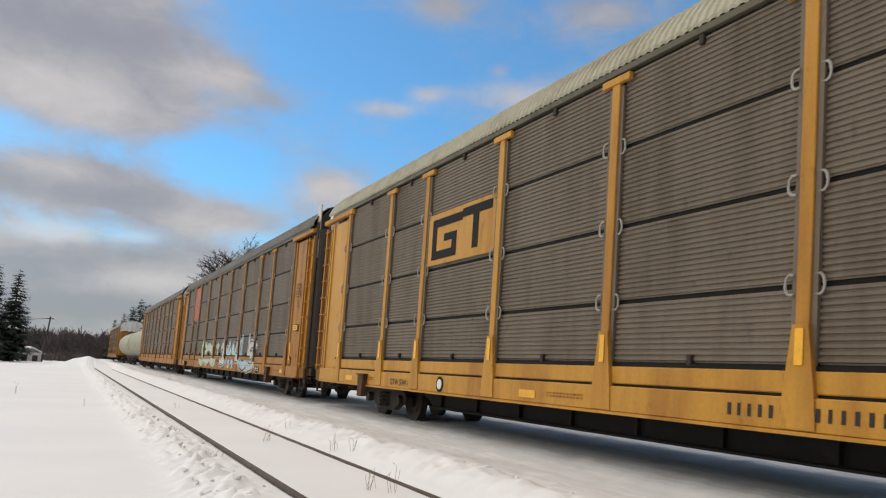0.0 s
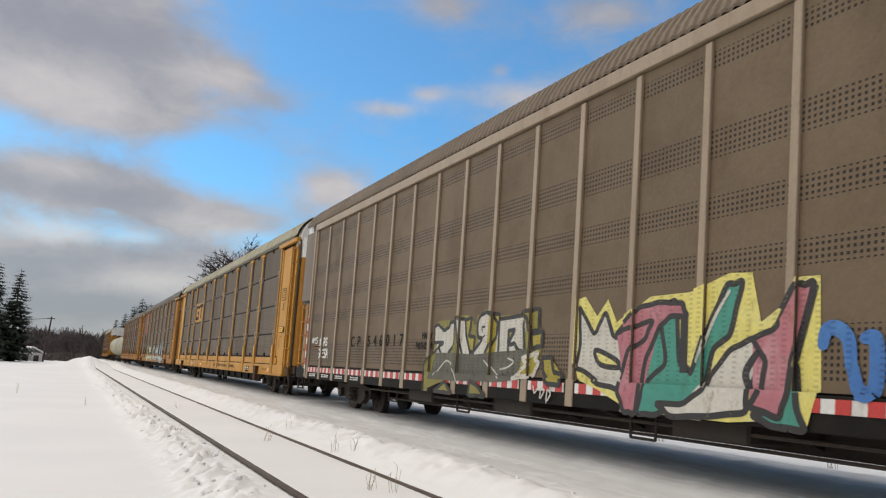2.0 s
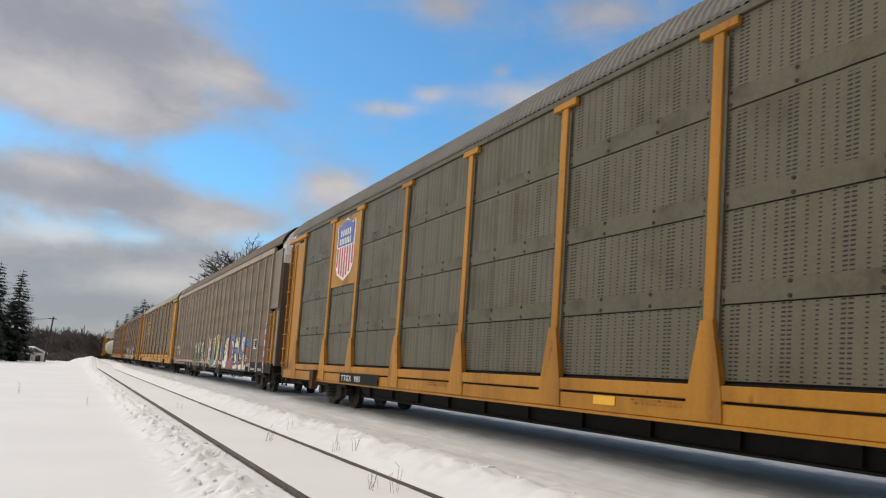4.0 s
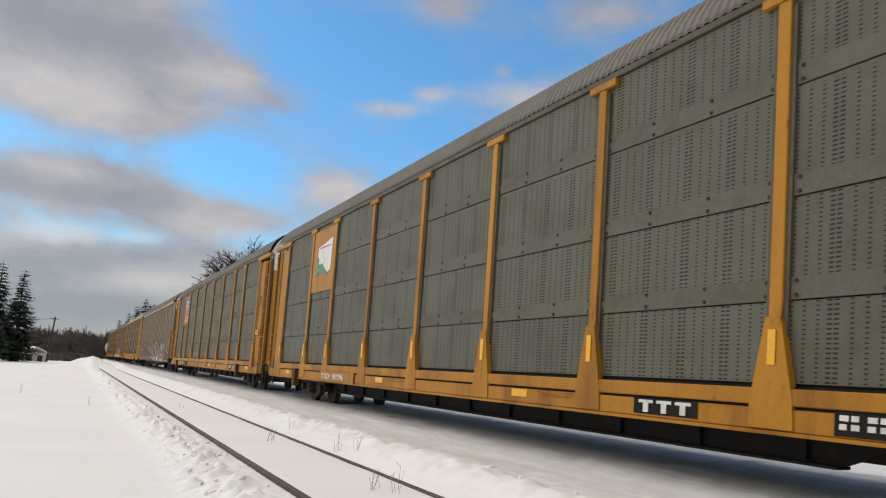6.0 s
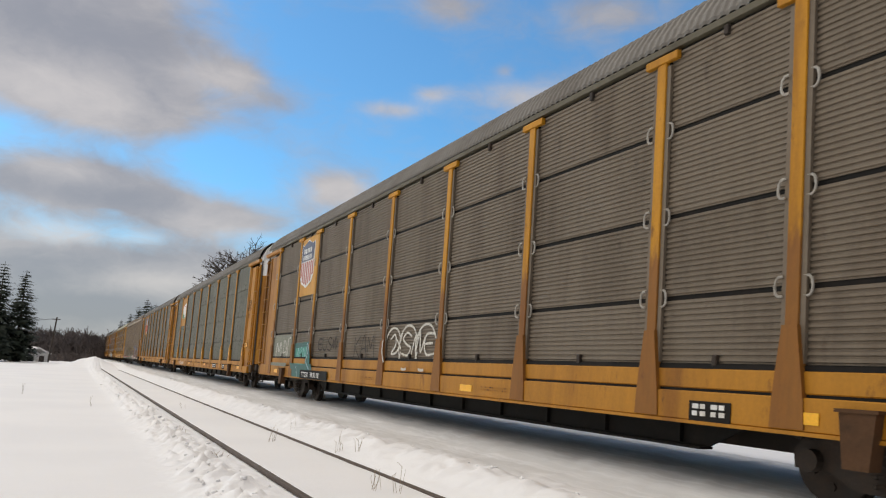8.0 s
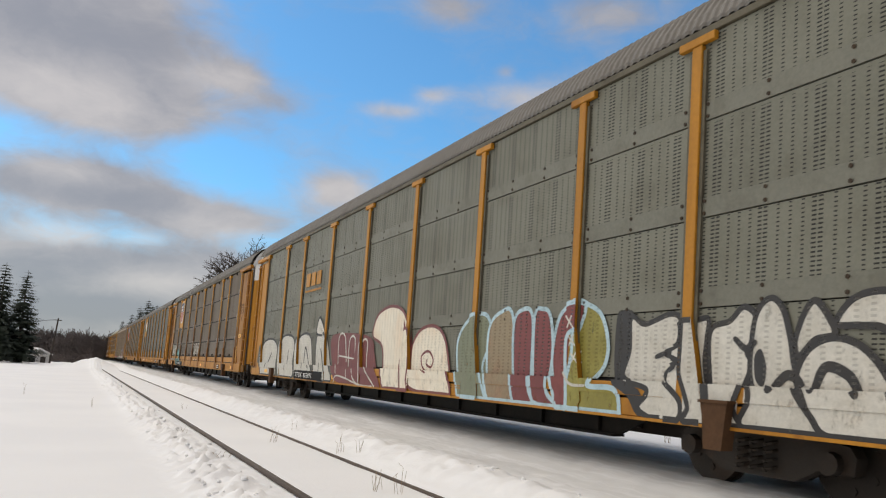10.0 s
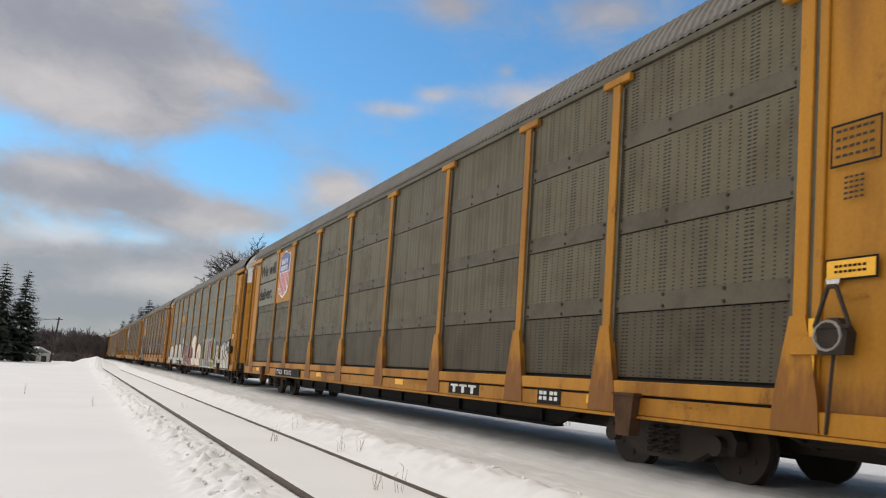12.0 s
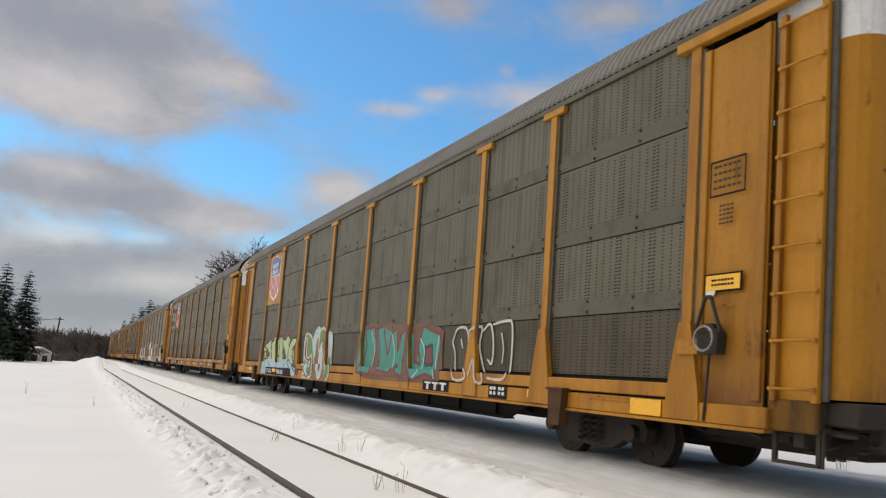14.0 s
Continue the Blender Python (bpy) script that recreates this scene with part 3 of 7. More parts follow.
def add_trucks(car, centre):
    for s in (-centre, centre):
        truck = new("truck")
        truck.parent = car
        truck.matrix_basis = pose(0, s, 0)
        tagged(truck, "dark oily cast steel truck")
        for x in (-1.0, 1.0):
            f = new("side_frame", shared("side_frame", side_frame_bm, SOOT))
            f.parent, f.matrix_basis = truck, pose(x, 0, 0)
            for y in (-0.18, 0.0, 0.18):
                f = new("coil_spring", shared("coil_spring", spring_bm, SOOT))
                f.parent, f.matrix_basis = truck, pose(x * 1.09, y, 0)
            for y in (-0.89, 0.89):
                f = new("bearing_cap", shared("bearing_cap", lambda: capped(0.11, 0.07), SOOT))
                f.parent, f.matrix_basis = truck, pose(x * 1.11, y, 0.43)
        f = new("bolster", shared("bolster", lambda: boxed(-1.05, 1.05, -0.2, 0.2, 0.42, 0.72, bevel=0.03), SOOT))
        f.parent = truck
        for y in (-0.89, 0.89):
            f = new("wheelset", shared("wheelset", wheelset_bm, SOOT))
            f.parent, f.matrix_basis = truck, pose(0, y, 0.42)


def capped(r, d):
    bm = bmesh.new()
    rod(bm, (-d, 0, 0), (d, 0, 0), r, 12)
    return bm


def underframe_bm(depth):
    bm = bmesh.new()
    box(bm, -0.33, 0.33, -13.3, 13.3, depth, 0.98)
    for k in range(-8, 9):
        y = k * 1.41
        if abs(abs(y) - 9.75) < 1.2:
            continue
        extrude(bm, [(-1.45, 0.95), (-1.45, 0.82), (-0.33, depth + 0.06), (0.33, depth + 0.06), (1.45, 0.82), (1.45, 0.95)], y - 0.05, y + 0.05, axis="y")
    box(bm, -1.5, 1.5, -13.5, 13.5, 0.96, 1.06)
    return bm


def hose_bm():
    """A thick brake hose that sags towards the next car and back up to its pipe."""
    bm = bmesh.new()
    pts = [Vector((-0.55 + 0.1 * math.sin(3.1 * t), 0.75 - 1.05 * t, 0.66 - 1.5 * t * (1 - t) + 0.12 * t)) for t in [i / 12 for i in range(13)]]
    for a, b in zip(pts, pts[1:]):
        rod(bm, a, b, 0.033, 7)
    return bm


def uncoupling_bar_bm():
    """A bent rod along the car's end with a hanging handle, and a slack chain."""
    bm = bmesh.new()
    for a, b in zip(((-1.5, 0.62, 0.40), (-1.5, 0.62, 0.74), (-0.75, 0.5, 0.70), (-0.2, 0.3, 0.86)), ((-1.5, 0.62, 0.74), (-0.75, 0.5, 0.70), (-0.2, 0.3, 0.86), (0.0, 0.05, 0.92))):
        rod(bm, a, b, 0.017, 6)
    for k in range(9):
        y = 1.3 - k * 0.11
        z = 0.62 - 0.16 * math.sin(math.pi * k / 8)
        rod(bm, (-1.12, y, z), (-1.12, y - 0.08, z), 0.022, 5)
    return bm


def coupler_bm():
    bm = bmesh.new()
    box(bm, -0.1, 0.1, -0.2, 0.55, 0.68, 0.88, 0.02)
    box(bm, -0.17, 0.17, -0.26, -0.02, 0.62, 0.94, 0.04)
    box(bm, -0.02, 0.20, -0.42, -0.2, 0.64, 0.92, 0.04)
    rod(bm, (-0.45, 0.4, 0.72), (-1.25, 0.4, 0.80), 0.018, 6)
    rod(bm, (-0.45, 0.4, 0.72), (-0.1, 0.2, 0.9), 0.018, 6)
    return bm


def add_ends(car, end, ladder_mat):
    """What hangs at each end of a car: coupler, hose, steps."""
    for s in (1, -1):
        m = pose(0, s * HALF, 0, 0, 0, 0 if s < 0 else 180)
        part("coupler", shared("coupler", coupler_bm, SOOT), SOOT, car, at=m)
        part("air_hose", shared("air_hose", hose_bm, BLACK), BLACK, car, at=m)
        part("uncoupling_bar", shared("uncoupling_bar", uncoupling_bar_bm, SOOT), SOOT, car, at=m)
        for x in (-1, 1):
            part("stirrup_step", shared("stirrup_step", stirrup_bm, ladder_mat), ladder_mat, car, at=pose(x * 1.5, s * (end - 0.35), 0))


def rigging_bm(s):
    """Rods, hangers and brackets below a car's end."""
    rnd = random.Random(77)
    bm = bmesh.new()
    for k in range(7):
        y, z = s * rnd.uniform(12.6, 13.9), rnd.uniform(0.48, 0.76)
        rod(bm, (-1.4 + 0.15 * k, y, z), (-0.6 + 0.12 * k, y + s * rnd.uniform(-0.5, 0.3), z + rnd.uniform(-0.12, 0.08)), 0.02, 5)
    for k in range(6):
        x, y = -1.42 + 0.2 * k, s * rnd.uniform(13.0, 13.9)
        box(bm, x - 0.05, x + 0.05, y - 0.06, y + 0.06, rnd.uniform(0.45, 0.6), 0.8, 0.01)
    for k in range(3):
        y = s * (12.4 + 0.5 * k)
        rod(bm, (-1.42, y, 0.72), (-1.42, y + s * 0.55, 0.60 + 0.05 * k), 0.018, 5)
    return bm


def stirrup_bm():
    bm = bmesh.new()
    for y in (-0.24, 0.24):
        box(bm, -0.02, 0.02, y - 0.022, y + 0.022, 0.42, 0.95)
    box(bm, -0.035, 0.035, -0.25, 0.25, 0.40, 0.43)
    return bm


def add_ladder(car, name, x, y, z0, z1, width, rungs, mat, lean=0.0):
    ladder = part(name, shared(f"{name}/{z0}/{z1}/{width}/{mat.name}", lambda: stiles_bm(z0, z1, width), mat), mat, car, at=pose(x, y, 0))
    for i in range(rungs):
        z = z0 + 0.12 + (z1 - z0 - 0.24) * i / (rungs - 1)
        part("rung", shared(f"rung/{width}/{mat.name}", lambda: rung_bm(width), mat), mat, ladder, at=pose(-0.05, 0, z))
    return ladder


def stiles_bm(z0, z1, width):
    bm = bmesh.new()
    for y in (-width / 2, width / 2):
        box(bm, -0.03, 0.03, y - 0.035, y + 0.035, z0, z1, 0.006)
    return bm


def rung_bm(width):
    bm = bmesh.new()
    rod(bm, (0, -width / 2 - 0.03, 0), (0, width / 2 + 0.03, 0), 0.014, 8)
    for y in (-width / 2, width / 2):
        box(bm, -0.016, 0.02, y - 0.018, y + 0.018, -0.018, 0.018)
    return bm


def rounded_shell(half, y0, y1, r, z0, z1, seg=5):
    """An end door: a shell across the car with rounded upright corners at y1."""
    bm = bmesh.new()
    d = 1 if y1 > y0 else -1
    line = [(-half, y0)]
    for i in range(seg + 1):
        a = math.pi / 2 * i / seg
        line.append((-half + r - r * math.cos(a), y1 - d * r + d * r * math.sin(a)))
    line += [(-x, y) for x, y in reversed(line)]
    lo = [bm.verts.new((x, y, z0)) for x, y in line]
    hi = [bm.verts.new((x, y, z1)) for x, y in line]
    for i in range(len(line)):
        j = (i + 1) % len(line)
        bm.faces.new((lo[i], lo[j], hi[j], hi[i]))
    bm.faces.new(lo)
    bm.faces.new(hi[::-1])
    return bm


def door_cap_bm(half, y0, y1):
    """The white upper part of an end door, which follows the roof."""
    bm = bmesh.new()
    line = [(-half, 4.75), *[(x * 0.93, z - 0.03) for x, z in ROOF_LINE[1:]], *[(-x * 0.93, z - 0.03) for x, z in ROOF_LINE[-2:0:-1]], (half, 4.75)]
    extrude(bm, line, y0, y1, axis="y")
    return bm


def autorack(kind, label):
    """A yellow car carrier. kind: ribbed or punched panels."""
    car = thing("autorack_car", label, "freight car", "cars of the train")
    ribbed = kind == "ribbed"
    part("underframe", shared(f"underframe/{kind}", lambda: underframe_bm(0.40), SOOT), SOOT, car, "sooty dark steel underframe")
    low, crease, top = (0.72, 1.05, 1.30) if ribbed else (0.70, 0.93, 1.10)
    for s in (1, -1):
        def sill():
            bm = bmesh.new()
            x0, x1 = -1.63, -1.55
            box(bm, x0, x1, -13.15, 13.15, low, crease - 0.02, 0.012)
            if ribbed:
                box(bm, x0 + 0.03, x1, -12.2, 12.2, crease + 0.01, top - 0.03, 0.012)
            box(bm, x0 - 0.02, x1 + 0.1, -13.15, 13.15, low - 0.035, low)
            return bm
        # black backing added so that the sill's crease looks deep in shade
        part("sill_web", shared(f"sill_web/{kind}", lambda: boxed(-1.585, -1.50, -12.1, 12.1, low + 0.02, top + 0.02), BLACK), BLACK, car, at=pose(0, 0, 0, 0, 0, 0 if s > 0 else 180))
        part("skirt_girder", shared(f"skirt_girder/{kind}", lambda: skirt_bm(low), BLACK), BLACK, car, "black girder below the sill", at=pose(0, 0, 0, 0, 0, 0 if s > 0 else 180))
        part("side_sill", shared(f"side_sill/{kind}", sill, YELLOW), YELLOW, car, at=pose(0, 0, 0, 0, 0, 0 if s > 0 else 180))
    tiers = ((1.33, 2.04), (2.095, 3.005), (3.06, 4.05), (4.105, 5.05)) if ribbed else ((1.12, 1.93), (1.945, 2.935), (2.95, 4.05), (4.065, 5.08))
    make, mat = (ribbed_panel, RIBBED) if ribbed else (punched_panel, PUNCHED)
    posts, edge = (RIBBED_POSTS, 11.84) if ribbed else (POSTS, 12.12)
    for y0, y1 in bay_list(posts):
        for z0, z1 in tiers:
            w, h = round(y1 - y0 + (0.08 if not ribbed else 0.0), 3), round(z1 - z0, 3)
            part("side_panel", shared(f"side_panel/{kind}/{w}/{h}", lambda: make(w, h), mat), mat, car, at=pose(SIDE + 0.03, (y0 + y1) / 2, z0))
            if not ribbed and z0 > 1.5:
                part("panel_strip", shared(f"panel_strip/{w}", lambda: panel_strip(w), STRIP), STRIP, car, at=pose(SIDE + 0.03, (y0 + y1) / 2, z0))
                part("bolt_row", shared(f"bolt_row/{w}", lambda: bolt_row_bm(w), BOLT), BOLT, car, at=pose(SIDE + 0.03, (y0 + y1) / 2, z0))
        if ribbed:
            for z in (1.30, 4.95):
                part("latch", shared("latch", lambda: boxed(-0.035, 0.02, -0.035, 0.035, 0, 0.12, bevel=0.01), SOOT), SOOT, car, at=pose(SIDE + 0.02, (y0 + y1) / 2, z))
        if not ribbed:
            part("base_strip", shared(f"base_strip/{round(y1 - y0, 2)}", lambda: boxed(-0.03, 0.03, -(y1 - y0) / 2 + 0.1, (y1 - y0) / 2 - 0.1, 0.94, 1.10, bevel=0.01), YELLOW), YELLOW, car, at=pose(-1.61, (y0 + y1) / 2, 0))
    # black sheet added behind the panels as the dark inside, for the seams
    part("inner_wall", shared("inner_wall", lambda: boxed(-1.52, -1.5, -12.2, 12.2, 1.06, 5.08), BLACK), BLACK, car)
    part("far_side_wall", shared(f"far_side_wall/{kind}", lambda: far_wall_bm(tiers), mat), mat, car)
    for y in posts:
        foot_top, foot_w = (1.70, 0.17) if ribbed else (1.78, 0.24)
        post = part("post", shared(f"post/{kind}", lambda: post_bm(foot_top, foot_w, low + 0.02, 5.04 if ribbed else 5.07), YELLOW), YELLOW, car, at=pose(SIDE, y, 0))
        part("post", shared(f"post/{kind}", lambda: None, YELLOW), YELLOW, car, at=pose(-SIDE, y, 0, 0, 0, 180))
        if not ribbed:
            part("flange", shared("flange/punched", lambda: boxed(-0.008, 0.03, -0.125, 0.125, 1.12, 4.9), STRIP), STRIP, post, "dull steel flange behind the post")
        if ribbed:
            part("flange", shared("flange", lambda: boxed(-0.012, 0.03, -0.135, 0.135, 1.34, 4.9), RIBBED), RIBBED, post, "brown steel flange behind the post")
            for z in (2.07, 3.03, 4.08):
                for k in (-1, 1):
                    part("seam_clip", shared("seam_clip", clip_bm, CLIP), CLIP, post, at=pose(-0.02, k * 0.125, z, 0, 0, 90 - k * 90))
    # eaves
    part("eave_rail", shared(f"eave_rail/{kind}", lambda: boxed(-1.595, -1.5, -13.2, 13.2, 5.09, 5.175, bevel=0.006), STRIP), STRIP, car, "grey steel beam under the roof edge")
    part("roof", shared(f"roof/{kind}", lambda: arch_roof(-13.55, 13.55, 0.13, 0.026), ROOF_GREY), ROOF_GREY, car, "corrugated grey steel roof")
    # ends
    for s in (1, -1):
        for x in (1, -1):
            y0, y1 = sorted((s * edge, s * 13.05))
            part("end_panel", shared(f"end_panel/{s}/{kind}", lambda: end_panel_bm(y0, y1), YELLOW_END), YELLOW_END, car, at=pose(-1.555 if x > 0 else 1.555, 0, 0, 0, 0, 0 if x > 0 else 0))
            a, b = sorted((s * (edge - 0.37), s * 13.72))
            part("end_header", shared(f"end_header/{s}/{kind}", lambda: boxed(-0.06, 0.06, a, b, 4.95, 5.07, bevel=0.012), YELLOW), YELLOW, car, at=pose(-1.60 if x > 0 else 1.60, 0, 0))
            add_ladder(car, "ladder", -1.56 if x > 0 else 1.62, s * 13.40, 0.98, 4.86, 0.46, 9, YELLOW)
            backing = RUST_PLATE if s > 0 else YELLOW
            part("ladder_plate", shared(f"ladder_plate/{s}", lambda: boxed(-0.01, 0.01, s * 13.40 - 0.26, s * 13.40 + 0.26, 1.0, 4.8), backing), backing, car, at=pose(-1.515 if x > 0 else 1.515, 0, 0))
            part("end_sill_block", shared(f"end_sill_block/{s}", lambda: boxed(-0.07, 0.07, min(s * 13.1, s * 13.66), max(s * 13.1, s * 13.66), 0.70, 1.0, bevel=0.02), GRIMY_YELLOW), GRIMY_YELLOW, car, at=pose(-1.5 if x > 0 else 1.5, 0, 0))
        door = part("end_door", shared(f"end_door/{s}", lambda: rounded_shell(1.47, s * 13.0, s * 13.98, 0.30, 1.02, 4.42), YELLOW_END), YELLOW_END, car, "yellow end door with rounded corners")
        part("door_head", shared(f"door_head/{s}", lambda: rounded_shell(1.47, s * 13.0, s * 13.98, 0.30, 4.42, 5.05), WHITE), WHITE, door, "dirty white upper end door")
        part("door_cap", shared(f"door_cap/{s}", lambda: door_cap_bm(1.47, s * 13.3, s * 13.74), WHITE), WHITE, door, "dirty white rounded door top")
        y0, y1 = sorted((s * 13.97, s * 13.99))
        if ribbed:
            # flat black strips in place of the dark inside two openings
            for z in (3.05, 4.36):
                part("door_slot", shared(f"door_slot/{s}/{z}", lambda: boxed(-1.15, 0.9, y0, y1, z, z + 0.13), BLACK), BLACK, door, "dark slot in the door")
        else:
            part("weld_seam", shared(f"weld_seam/{s}", lambda: boxed(-1.2, 1.2, y0, y1, 3.12, 3.14), RUST_PLATE), RUST_PLATE, door)
            for z, n in ((3.18, 7), (2.22, 5), (2.14, 5)):
                for k in range(n):
                    part("stencil", shared(f"stencil/{s}/{n}", lambda: boxed(-0.035, 0.035, y0, y1 + 0.001, 0, 0.035), SOOT), SOOT, door, at=pose(-1.05 + k * 0.1, 0, z))
        part("hatch", shared(f"hatch/{s}", lambda: boxed(-1.02, -0.62, min(s * 13.97, s * 14.0), max(s * 13.97, s * 14.0), 1.25, 2.05, bevel=0.008), YELLOW_RUSTY), YELLOW_RUSTY, door, "small rusty hatch")
        part("edge_strip", shared(f"edge_strip/{s}", lambda: boxed(-1.53, -1.49, min(s * 13.67, s * 13.72), max(s * 13.67, s * 13.72), 1.0, 5.0), EDGE), EDGE, car)
        part("end_platform", shared(f"end_platform/{s}", lambda: boxed(-1.45, 1.45, min(s * 13.1, s * 14.0), max(s * 13.1, s * 14.0), 0.78, 1.0, bevel=0.02), SOOT), SOOT, car)
        part("brake_rigging", shared(f"brake_rigging/{s}", lambda: rigging_bm(s), SOOT), SOOT, car, "tangle of dark rods and brackets")
        part("draft_box", shared(f"draft_box/{s}", lambda: boxed(-0.55, 0.55, min(s * 11.2, s * 13.9), max(s * 11.2, s * 13.9), 0.50, 0.80, bevel=0.03), SOOT), SOOT, car)
    add_trucks(car, 9.75)
    add_ends(car, 13.75, SOOT)
    return car


def skirt_bm(low):
    """A deep girder under the deck between the trucks, tapered at its ends, with stiffeners."""
    bm = bmesh.new()
    extrude(bm, [(-8.1, low), (-7.4, 0.40), (7.4, 0.40), (8.1, low)], -1.0, -0.94)
    for k in range(-5, 6):
        box(bm, -1.06, -1.0, k * 1.4 - 0.03, k * 1.4 + 0.03, 0.42, low)
    box(bm, -1.1, -0.9, -7.4, 7.4, 0.37, 0.40)
    return bm


def end_panel_bm(y0, y1):
    bm = bmesh.new()
    box(bm, -0.012, 0.012, y0, y1, 0.90, 4.86)
    for y in (y0 + 0.02, y1 - 0.12):
        box(bm, -0.045, 0.0, y, y + 0.10, 0.96, 4.86, 0.01)
    return bm


def far_wall_bm(tiers):
    bm = bmesh.new()
    for z0, z1 in tiers:
        box(bm, 1.53, 1.57, -12.0, 12.0, z0, z1)
    return bm


def clip_bm():
    bm = bmesh.new()
    pts = [(-0.02, 0.095), (0.03, 0.095), (0.06, 0.06), (0.068, 0.0), (0.06, -0.06), (0.03, -0.095), (-0.02, -0.095)]
    for a, b in zip(pts, pts[1:]):
        rod(bm, (-0.02, a[0], a[1]), (-0.02, b[0], b[1]), 0.014, 5)
    return bm


def modern_rack(label):
    """A newer taupe car carrier with many slim uprights and punched sheets."""
    car = thing("autorack_car", label, "freight car", "cars of the train")
    part("underframe", shared("underframe/ribbed", lambda: underframe_bm(0.40), SOOT), SOOT, car, "sooty dark steel underframe")
    for s in (1, -1):
        part("side_sill", shared("side_sill/modern", lambda: boxed(-1.60, -1.5, -13.5, 13.5, 0.72, 1.06, bevel=0.012), BLACK), BLACK, car, "black side sill", at=pose(0, 0, 0, 0, 0, 0 if s > 0 else 180))
    ys = [k * 1.127 for k in range(-11, 12)]
    for a, b in zip(ys, ys[1:]):
        part("side_panel", shared("side_panel/modern", lambda: boxed(0, 0.03, -0.53, 0.53, 0, 3.86), TAUPE), TAUPE, car, at=pose(SIDE + 0.02, (a + b) / 2, 1.08))
        if -11 < a < 12:
            chevron = part("reflector_strip", shared("reflector_strip", lambda: boxed(0, 0.008, -0.44, 0.44, 0.90, 1.03), WHITE), WHITE, car, at=pose(-1.608, (a + b) / 2, 0))
            for k in range(3):
                part("red_block", shared("red_block", lambda: boxed(-0.004, 0.004, -0.075, 0.075, 0.90, 1.03), RED), RED, chevron, at=pose(-0.003, -0.33 + k * 0.30, 0))
    for y in ys:
        part("post", shared("post/modern", slim_post_bm, TAUPE_LIGHT), TAUPE_LIGHT, car, at=pose(SIDE, y, 0))
        part("post", shared("post/modern", slim_post_bm, TAUPE_LIGHT), TAUPE_LIGHT, car, at=pose(-SIDE, y, 0, 0, 0, 180))
    # the same added black sheet, in place of the unlit inside
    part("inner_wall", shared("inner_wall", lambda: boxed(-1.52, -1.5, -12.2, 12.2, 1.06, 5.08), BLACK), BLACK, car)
    part("far_side_wall", shared("far_side_wall/modern", lambda: boxed(1.53, 1.57, -13.4, 13.4, 1.08, 5.0), TAUPE_PLAIN), TAUPE_PLAIN, car)
    part("eave_rail", shared("eave_rail/modern", lambda: boxed(-1.63, -1.5, -12.6, 12.6, 4.96, 5.15, bevel=0.01), TAUPE_LIGHT), TAUPE_LIGHT, car)
    part("roof", shared("roof/modern", lambda: arch_roof(-13.6, 13.6, 0.155, 0.034), TAUPE_PLAIN), TAUPE_PLAIN, car, "corrugated taupe steel roof")
    bm = bmesh.new()
    rod(bm, (-1.35, -8.0, 0.62), (-1.35, 8.0, 0.62), 0.025, 6)
    rod(bm, (-1.2, -7.2, 0.46), (-1.2, 7.2, 0.46), 0.02, 6)
    part("brake_pipe", bm, SOOT, car)
    for y in (-6.0, -1.2, 3.4, 6.6):
        bm = bmesh.new()
        for k in (-0.22, 0.22):
            rod(bm, (-1.36, y + k, 0.75), (-1.36, y + k, 0.42), 0.018, 6)
        rod(bm, (-1.36, y - 0.22, 0.42), (-1.36, y + 0.22, 0.42), 0.018, 6)
        part("pipe_hanger", bm, SOOT, car)
    for y in (-2.8, 1.2, 4.6):
        part("equipment_box", boxed(-1.4, -0.7, y, y + 1.1, 0.5, 0.74, bevel=0.03), SOOT, car)
    for s in (1, -1):
        y0, y1 = sorted((s * 12.55, s * 13.62))
        part("end_panel", shared(f"end_panel/modern{s}", lambda: boxed(-1.575, -1.5, y0, y1, 2.95, 5.0, bevel=0.01), TAUPE_PLAIN), TAUPE_PLAIN, car)
        part("end_panel", shared(f"end_panel_low/modern{s}", lambda: boxed(-1.53, -1.46, y0, y1, 1.0, 2.85, bevel=0.01), TAUPE_LIGHT), TAUPE_LIGHT, car)
        add_ladder(car, "ladder", -1.57, s * 13.1, 1.0, 2.85, 0.5, 5, YELLOW)
        post = part("end_post", shared(f"end_post/modern{s}", lambda: boxed(-1.64, -1.5, min(s * 12.44, s * 12.56), max(s * 12.44, s * 12.56), 0.75, 5.0, bevel=0.01), TAUPE_LIGHT), TAUPE_LIGHT, car)
        strip = part("reflector_strip", shared(f"reflector_upright/{s}", lambda: boxed(-1.652, -1.642, s * 12.50 - 0.05, s * 12.50 + 0.05, 0.98, 2.45), WHITE), WHITE, car)
        for k in range(4):
            part("red_block", shared("red_block/up", lambda: boxed(-0.004, 0.004, -0.052, 0.052, 0, 0.19), RED), RED, strip, at=pose(-1.653, s * 12.50, 1.10 + k * 0.38))
        door = part("end_door", shared(f"end_door/modern{s}", lambda: boxed(-1.52, 1.52, min(s * 13.1, s * 13.66), max(s * 13.1, s * 13.66), 1.0, 4.5, bevel=0.03), TAUPE_DARK), TAUPE_DARK, car, "dark taupe end door")
        part("door_head", shared(f"door_head/modern{s}", lambda: boxed(-1.52, 1.52, min(s * 13.1, s * 13.66), max(s * 13.1, s * 13.66), 4.5, 5.05, bevel=0.01), WHITE), WHITE, door, "dirty white upper end door")
        part("door_cap", shared(f"door_cap/{s}", lambda: door_cap_bm(1.47, s * 13.3, s * 13.74), WHITE), WHITE, door, "dirty white rounded door top")
